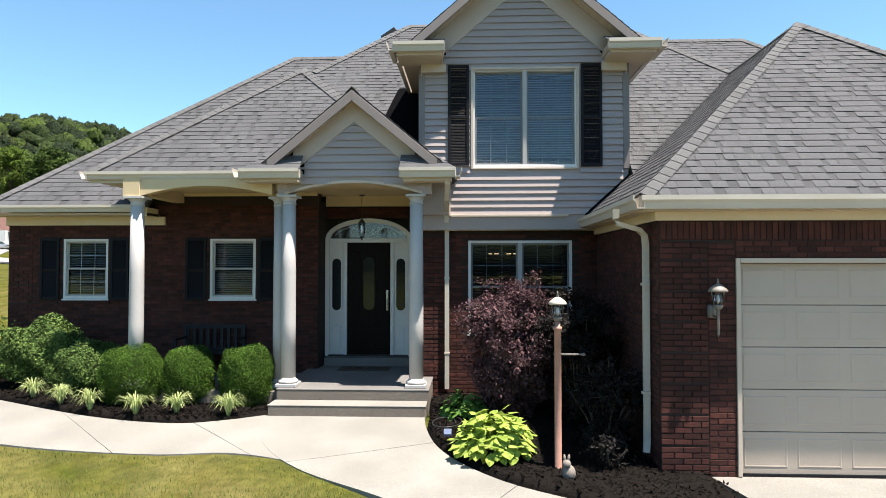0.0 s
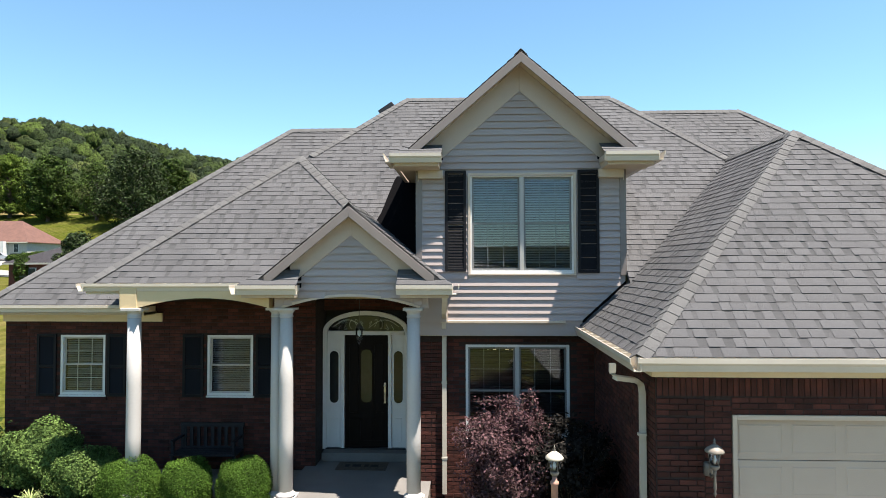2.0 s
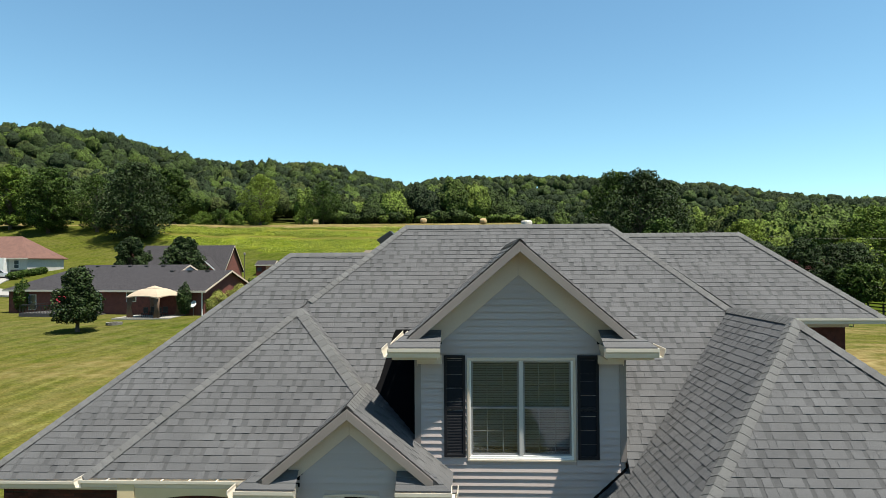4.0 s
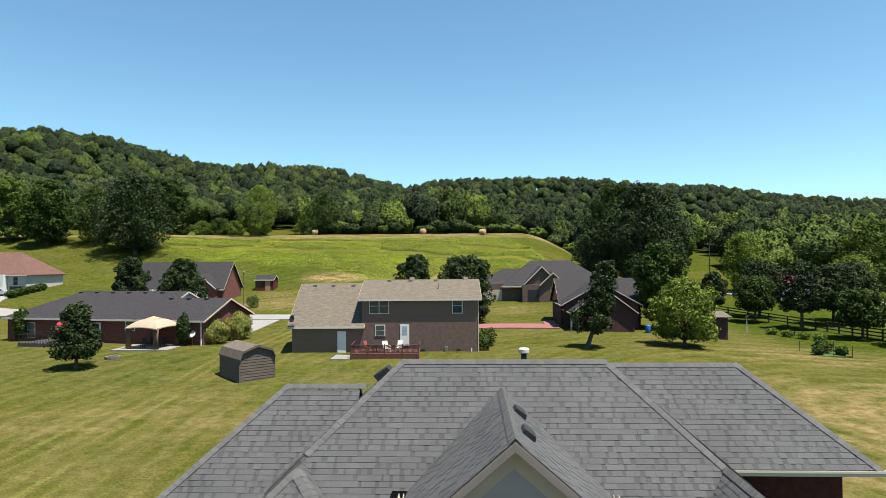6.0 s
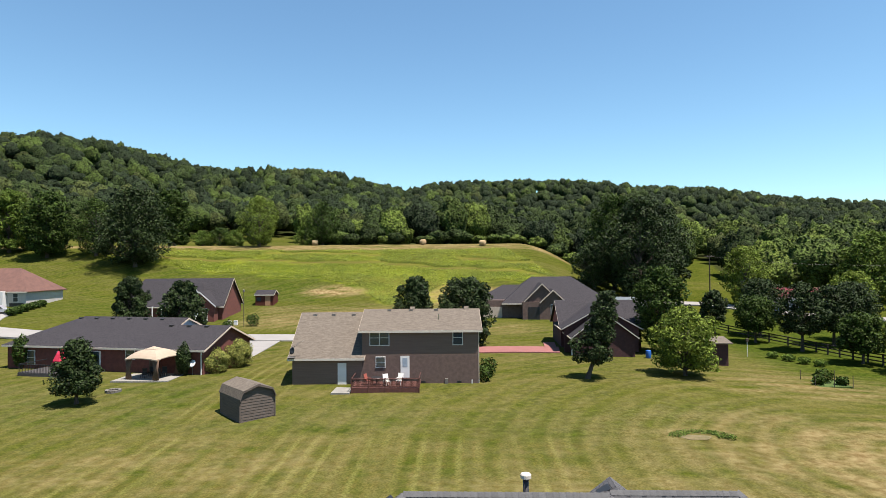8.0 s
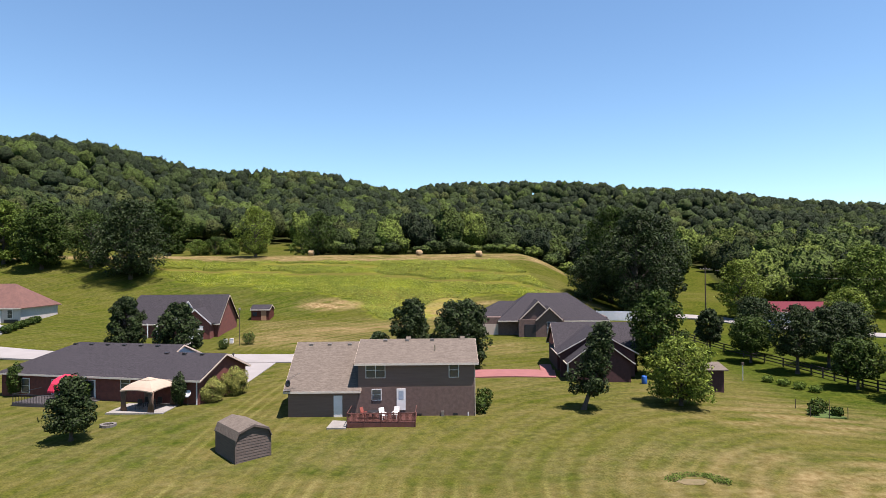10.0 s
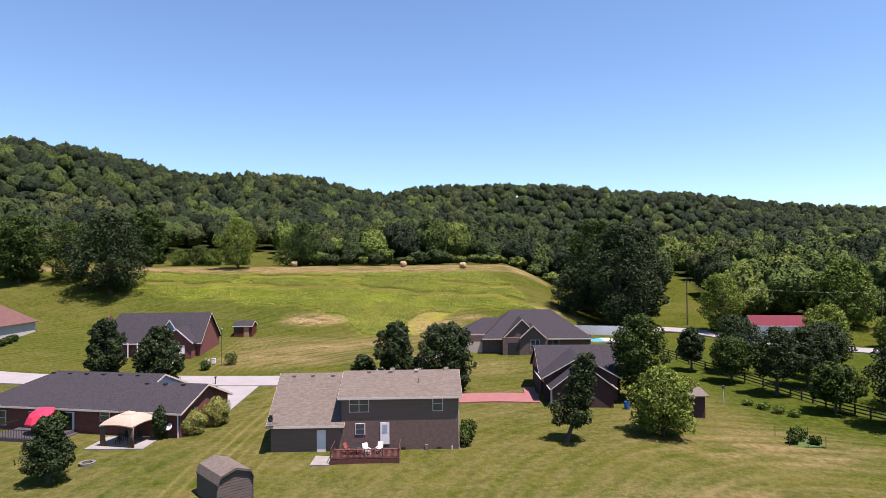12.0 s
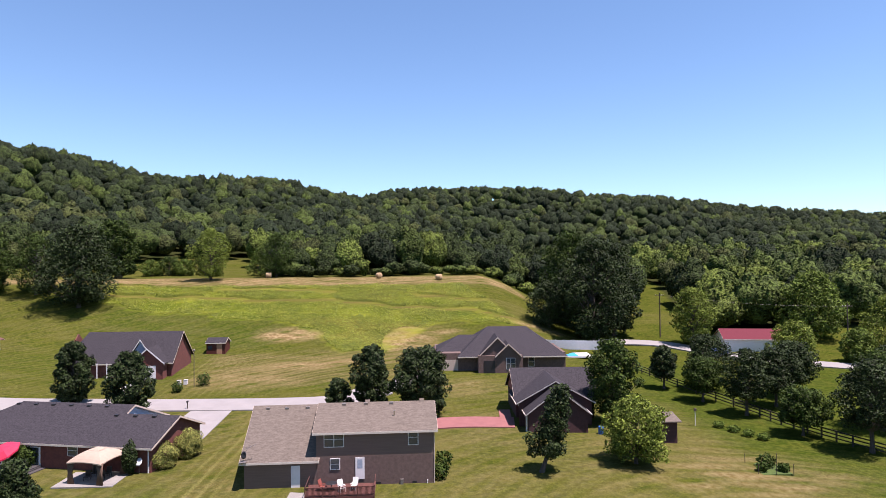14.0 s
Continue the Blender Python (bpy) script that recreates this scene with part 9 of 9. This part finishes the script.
part("gable", M().prism([(0, 3.3), (7, 3.3), (3.5, 4.95)], "x", 0, 0.1), WHITE, wb)
car(63.2, 134.6, 0.5, mat("blue_car_paint", (0.03, 0.08, 0.35), rough=0.3, metal=0.3), "blue car parked by the white garage building")


# ---- roads and drives ----
def road(name, keys, width, material, label, lift=0.06, cat="road"):
    c = curve_pts(keys, 50)
    L_, R_ = [], []
    for i, p in enumerate(c):
        q0, q1 = c[max(i - 1, 0)], c[min(i + 1, len(c) - 1)]
        d = math.hypot(q1[0] - q0[0], q1[1] - q0[1]) or 1
        nx, ny = -(q1[1] - q0[1]) / d, (q1[0] - q0[0]) / d
        L_.append((p[0] + nx * width / 2, p[1] + ny * width / 2))
        R_.append((p[0] - nx * width / 2, p[1] - ny * width / 2))
    m = M()
    w = 5
    pts = []
    for a, b in zip(L_, R_):
        for j in range(w):
            f = j / (w - 1)
            x, y = a[0] * (1 - f) + b[0] * f, a[1] * (1 - f) + b[1] * f
            pts.append((x, y, max(gz(x, y), gz(*a), gz(*b)) * 0.5 + gz(x, y) * 0.5 + lift))
    n0 = len(pts)
    fs = [(i * w + j, i * w + j + 1, (i + 1) * w + j + 1, (i + 1) * w + j) for i in range(len(c) - 1) for j in range(w - 1)]
    low = [(x, y, z - 0.25) for x, y, z in pts]
    for e in (0, w - 1):
        fs += [(i * w + e, (i + 1) * w + e, (i + 1) * w + e + n0, i * w + e + n0) for i in range(len(c) - 1)]
    m.add(pts + low, fs)
    return tagged(part(name, m, material), label, cat, kind="structure")


road("road", [(-140, 101.5), (-95, 100.3), (-69, 98.8), (-40, 96.8), (-20, 96.6), (-12, 98.5), (-8, 103.5)], 7.0, ASPHALT, "pale concrete street between the houses")
road("driveway", [(-31.2, 97.5), (-31.1, 92), (-30.9, 86), (-30.6, 78)], 6.0, ASPHALT, "pale concrete drive beside the ranch house", 0.08, "driveway")
road("driveway", [(-7.5, 103), (-4, 108), (-1.5, 112), (1.5, 115)], 4.0, ASPHALT, "pale drive up to the hip-roofed house", 0.10, "driveway")
road("driveway", [(-47.5, 102), (-49.0, 106), (-49.2, 111.6)], 3.2, ASPHALT, "pale drive to the brick house", 0.10, "driveway")
road("driveway", [(1.0, 84.8), (6, 85.2), (12, 84.6)], 5.0, PINK, "red stamped-concrete drive to the outbuilding", 0.08, "driveway")
road("driveway", [(11.0, 84.5), (11.2, 88), (11.4, 91)], 1.6, PINK, "red stamped-concrete path", 0.10, "walkway")
road("driveway", [(-83, 104), (-84.5, 108), (-85.5, 113)], 4.5, ASPHALT, "pale drive to the red-roofed house", 0.10, "driveway")
road("road", [(40, 150), (56, 146), (68, 132), (86, 122), (110, 116), (160, 112)], 6.0, ASPHALT, "pale road past the white garage building")

# ---- plank fence ----
FENCE = mat("dark_creosote_plank", (0.045, 0.035, 0.03), (0.025, 0.02, 0.018), 3, 0.9)
fe = thing("plank_fence", "dark three-rail plank fence along the lawn edge", "fence")
fk = curve_pts([(39.5, 124), (41.9, 117), (46.9, 95), (49.4, 83.5), (53.2, 74), (58.5, 62), (66, 48)], 60)
fk = [fk[i] for i in range(0, len(fk), 2)]
for (x0, y0), (x1, y1) in zip(fk, fk[1:]):
    z0, z1 = gz(x0, y0), gz(x1, y1)
    part("post", M().box(x0 - 0.08, x0 + 0.08, y0 - 0.08, y0 + 0.08, z0 - 0.1, z0 + 1.4), FENCE, fe)
    for h in (0.35, 0.8, 1.22):
        part("rail", M().slab([(x0, y0, z0 + h), (x1, y1, z1 + h), (x1, y1, z1 + h + 0.15), (x0, y0, z0 + h + 0.15)], (0.05, 0, 0)), FENCE, fe)

# utility poles and wires
for x, y, h in ((57.6, 153.5, 11.0), (96, 141, 10)):
    up = thing("utility_pole", "grey wooden utility pole with a crossarm", "utility pole", "utility poles", at=(x, y, gz(x, y)))
    part("pole", M().tube([(0, 0, -0.3), (0, 0, h)], [0.17, 0.11], 8), BARK, up)
    part("crossarm", M().box(-1.2, 1.2, -0.06, 0.06, h - 0.7, h - 0.55), BARK, up)
    for k in (-1.1, -0.4, 0.4, 1.1):
        part("insulator", M().lathe([(0.05, 0), (0.06, 0.08), (0.03, 0.15)], k, 0, h - 0.55, 8), WHITE, up)
wz0, wz1 = gz(57.6, 153.5) + 10.4, gz(96, 141) + 9.4
wi = thing("power_line", "thin power lines between the poles", "power line")
for k in (-0.4, 0.5):
    part("wire", M().tube([(57.6 + (96 - 57.6) * t, 153.5 + (141 - 153.5) * t + k, wz0 + (wz1 - wz0) * t - 3.2 * t * (1 - t)) for t in np.linspace(0, 1, 12)], 0.006, 4), BLACK, wi)
sp = thing("bird_house_post", "white post with a feeder on the lawn", "post", at=(36.7, 85, gz(36.7, 85)))
part("pole", M().tube([(0, 0, 0), (0, 0, 2.0)], 0.05, 8), WHITE, sp)
part("box", M().box(-0.15, 0.15, -0.12, 0.12, 2.0, 2.4), BARK, sp)
pen = thing("garden_pen", "small wire-fenced garden plot on the lawn", "garden plot", at=(37.6, 68.6, gz(37.6, 68.6)))
for k, (x, y) in enumerate(((-1.9, -1.8), (1.8, -2.0), (2.0, 1.7), (-1.5, 1.9), (0, -1.9), (0.3, 1.8))):
    part("stake", M().tube([(x, y, -0.1), (x, y, 1.15)], 0.035, 6), BARK, pen)
part("plot_grass", M().box(-1.8, 1.8, -1.9, 1.8, -0.1, 0.05), mat("plot_grass_green", (0.055, 0.095, 0.012), (0.03, 0.055, 0.008), 3, 0.9, 0.8, 12), pen)
for i, (x, y, s_) in enumerate(((37.8, 69.2, 0.9), (36.6, 67.8, 0.6), (38.9, 67.7, 0.6))):
    shrub("garden_plant", "leafy plant in the fenced plot", x, y, gz(x, y), (s_, s_, s_ * 0.8), LEAF_TREE, 420, 0.12, 340 + i, 0.2, "plant", "plot plants")
for i, (x, y) in enumerate(((39.7, 84.5), (40.8, 82.6), (41.8, 80.8), (43.0, 79.2))):
    shrub("round_shrub", "low grey-green shrub along the fence", x, y, gz(x, y), (0.75, 0.7, 0.42), LEAF_MAPLE, 620, 0.09, 350 + i, 0.2, group="fence shrubs")
for i, (x, y, s_) in enumerate(((1.6, 64.5, 0.8), (2.0, 67.5, 0.9), (-58, 128, 0.7), (-66, 120, 0.6), (-37.5, 108, 1.0), (-40.5, 104.5, 0.8))):
    shrub("round_shrub", "small garden shrub on the grass", x, y, gz(x, y), (s_, s_, s_), LEAF_TREE, 420, 0.13, 370 + i, 0.25, group="garden shrubs")
lpst = thing("yard_lamp", "tall thin yard lamp post on the grass", "lamp post", at=(-38.7, 107.0, gz(-38.7, 107)))
part("pole", M().tube([(0, 0, 0), (0, 0, 6.0)], 0.06, 8), BARK, lpst)
part("lamp_head", M().lathe([(0.1, 6.0), (0.2, 6.1), (0.2, 6.35), (0.05, 6.45)], n=10), PEWTER, lpst)

# ---- loose roof and wall pieces, last ----
for pts, fs in SPARE:
    c = sum((Vector(p) for p in pts), Vector()) / len(pts)
    ob = part("shingle", M().add([Vector(p) - c for p in pts], fs), SHINGLE_ONE, HOUSE_ROOF)
    ob.location = c
bmesh_one = {}


def brick_piece(w):
    key = round(w, 3)
    if key not in bmesh_one:
        o_ = 0.012
        hgt = BH - BJ
        m_ = M().add([(0, 0, 0), (w, 0, 0), (w, 0, hgt), (0, 0, hgt), (0.003, -o_, 0.003), (w - 0.003, -o_, 0.003), (w - 0.003, -o_, hgt - 0.003), (0.003, -o_, hgt - 0.003)],
                     [(4, 5, 6, 7), (0, 1, 5, 4), (1, 2, 6, 5), (2, 3, 7, 6), (3, 0, 4, 7)])
        bmesh_one[key] = m_.mesh("brick", BRICK_ONE)
    return bmesh_one[key]


z, k = 0.03, 0
while z < 2.66:
    for c in range(5):
        zz = z + c * BH
        if zz > 2.66:
            break
        edges = [2.19, 2.342, 2.545, 2.74] if (c + k) % 2 else [2.19, 2.443, 2.646, 2.74]
        for a, b in zip(edges, edges[1:]):
            ob = new("brick", brick_piece(b - a - BJ))
            ob.parent = wall_g
            ob.location = (a, 7.41 + rng.uniform(-0.002, 0.002), zz)
    z += 5.3 * BH
    k += 1

# bare spot with weeds on the lawn
hole = thing("dirt_patch", "bare sandy patch ringed by dark weeds", "ground patch", kind="structure", at=(16.6, 47.0, gz(16.6, 47.0)))
hm = M()
ring = [(1.1 * math.cos(a) * (1 + 0.18 * math.sin(3 * a)), 0.75 * math.sin(a) * (1 + 0.2 * math.cos(2 * a))) for a in np.linspace(0, 6.283, 25)[:-1]]
hm.add([(x, y, 0.03) for x, y in ring] + [(x * 0.6, y * 0.6, 0.09) for x, y in ring] + [(0, 0, 0.11)], [(i, (i + 1) % 24, 24 + (i + 1) % 24, 24 + i) for i in range(24)] + [(24 + i, 24 + (i + 1) % 24, 48) for i in range(24)])
part("bare_soil", hm, mat("sandy_soil", (0.15, 0.115, 0.055), (0.085, 0.075, 0.028), 2, 0.95, 0.6, 25), hole, smooth=True)
rw = np.random.default_rng(91)
a = rw.uniform(-0.5, 3.3, 1500)
d = rw.uniform(0.75, 1.6, 1500)
cw = np.stack([1.5 * d * np.cos(a) + 0.5, 1.1 * d * np.sin(a) + 0.2, rw.uniform(0.01, 0.16, 1500)], 1)
quads("weed_growth", leaf_quads(cw, np.tile([0, -0.4, 1.0], (1500, 1)), 0.075, rw, 0.4, 0.8), LEAF_MAPLE, hole, "stuff")

# dish, mailboxes and utility boxes
sd = thing("satellite_dish", "grey satellite dish on a post beside the ranch house", "satellite dish", at=(-30.0, 67.4, gz(-30, 67.4)))
part("pole", M().tube([(0, 0, -0.1), (0, 0, 1.2)], 0.03, 8), PEWTER, sd)
ob = part("reflector", M().lathe([(0.02, 0.0), (0.25, 0.03), (0.42, 0.09), (0.43, 0.10), (0.25, 0.045), (0.02, 0.012)], n=18), WHITE, sd, "pale round reflector", smooth=True)
ob.location, ob.rotation_euler = (0, 0, 1.25), (radians(62), 0, radians(-15))
rd = thing("satellite_dish", "black satellite dish and thin aerial on a roof corner", "satellite dish", at=(-17.41, 62.30, 4.91))
part("mast", M().tube([(0, 0, -0.12), (0, 0, 0.75), (0.35, 0, 0.95)], 0.03, 8), PEWTER, rd)
part("aerial", M().tube([(-0.1, 0, 0.9), (1.0, 0.1, 1.35)], 0.02, 6).tube([(0.5, -0.25, 1.15), (0.5, 0.3, 1.15)], 0.015, 5).tube([(0.85, -0.2, 1.29), (0.85, 0.3, 1.29)], 0.015, 5), PEWTER, rd)
ob = part("reflector", M().lathe([(0.02, 0.0), (0.22, 0.03), (0.36, 0.09), (0.37, 0.10), (0.22, 0.045), (0.02, 0.012)], n=18), BLACK, rd, "black round reflector", smooth=True)
ob.location, ob.rotation_euler = (-0.1, -0.12, 0.35), (radians(75), 0, radians(-35))
for x, y in ((-35.0, 94.2), (-58.5, 95.2)):
    mb = thing("mailbox", "dark mailbox on a post by the street", "mailbox", "mailboxes", at=(x, y, gz(x, y)))
    part("post", M().box(-0.05, 0.05, -0.05, 0.05, -0.1, 1.05), BARK, mb)
    part("box", M().box(-0.1, 0.1, -0.25, 0.25, 1.05, 1.28), BLACK, mb, bevel=0.04)
for x, y in ((-41.8, 108.6), (-40.8, 108.9)):
    ub = thing("utility_box", "pale utility box on the grass by the street", "utility box", "utility boxes", at=(x, y, gz(x, y)))
    part("cabinet", M().box(-0.3, 0.3, -0.25, 0.25, -0.05, 0.75), WHITE, ub, bevel=0.03)
    part("lid", M().box(-0.33, 0.33, -0.28, 0.28, 0.752, 0.81), GREYW, ub, bevel=0.02)
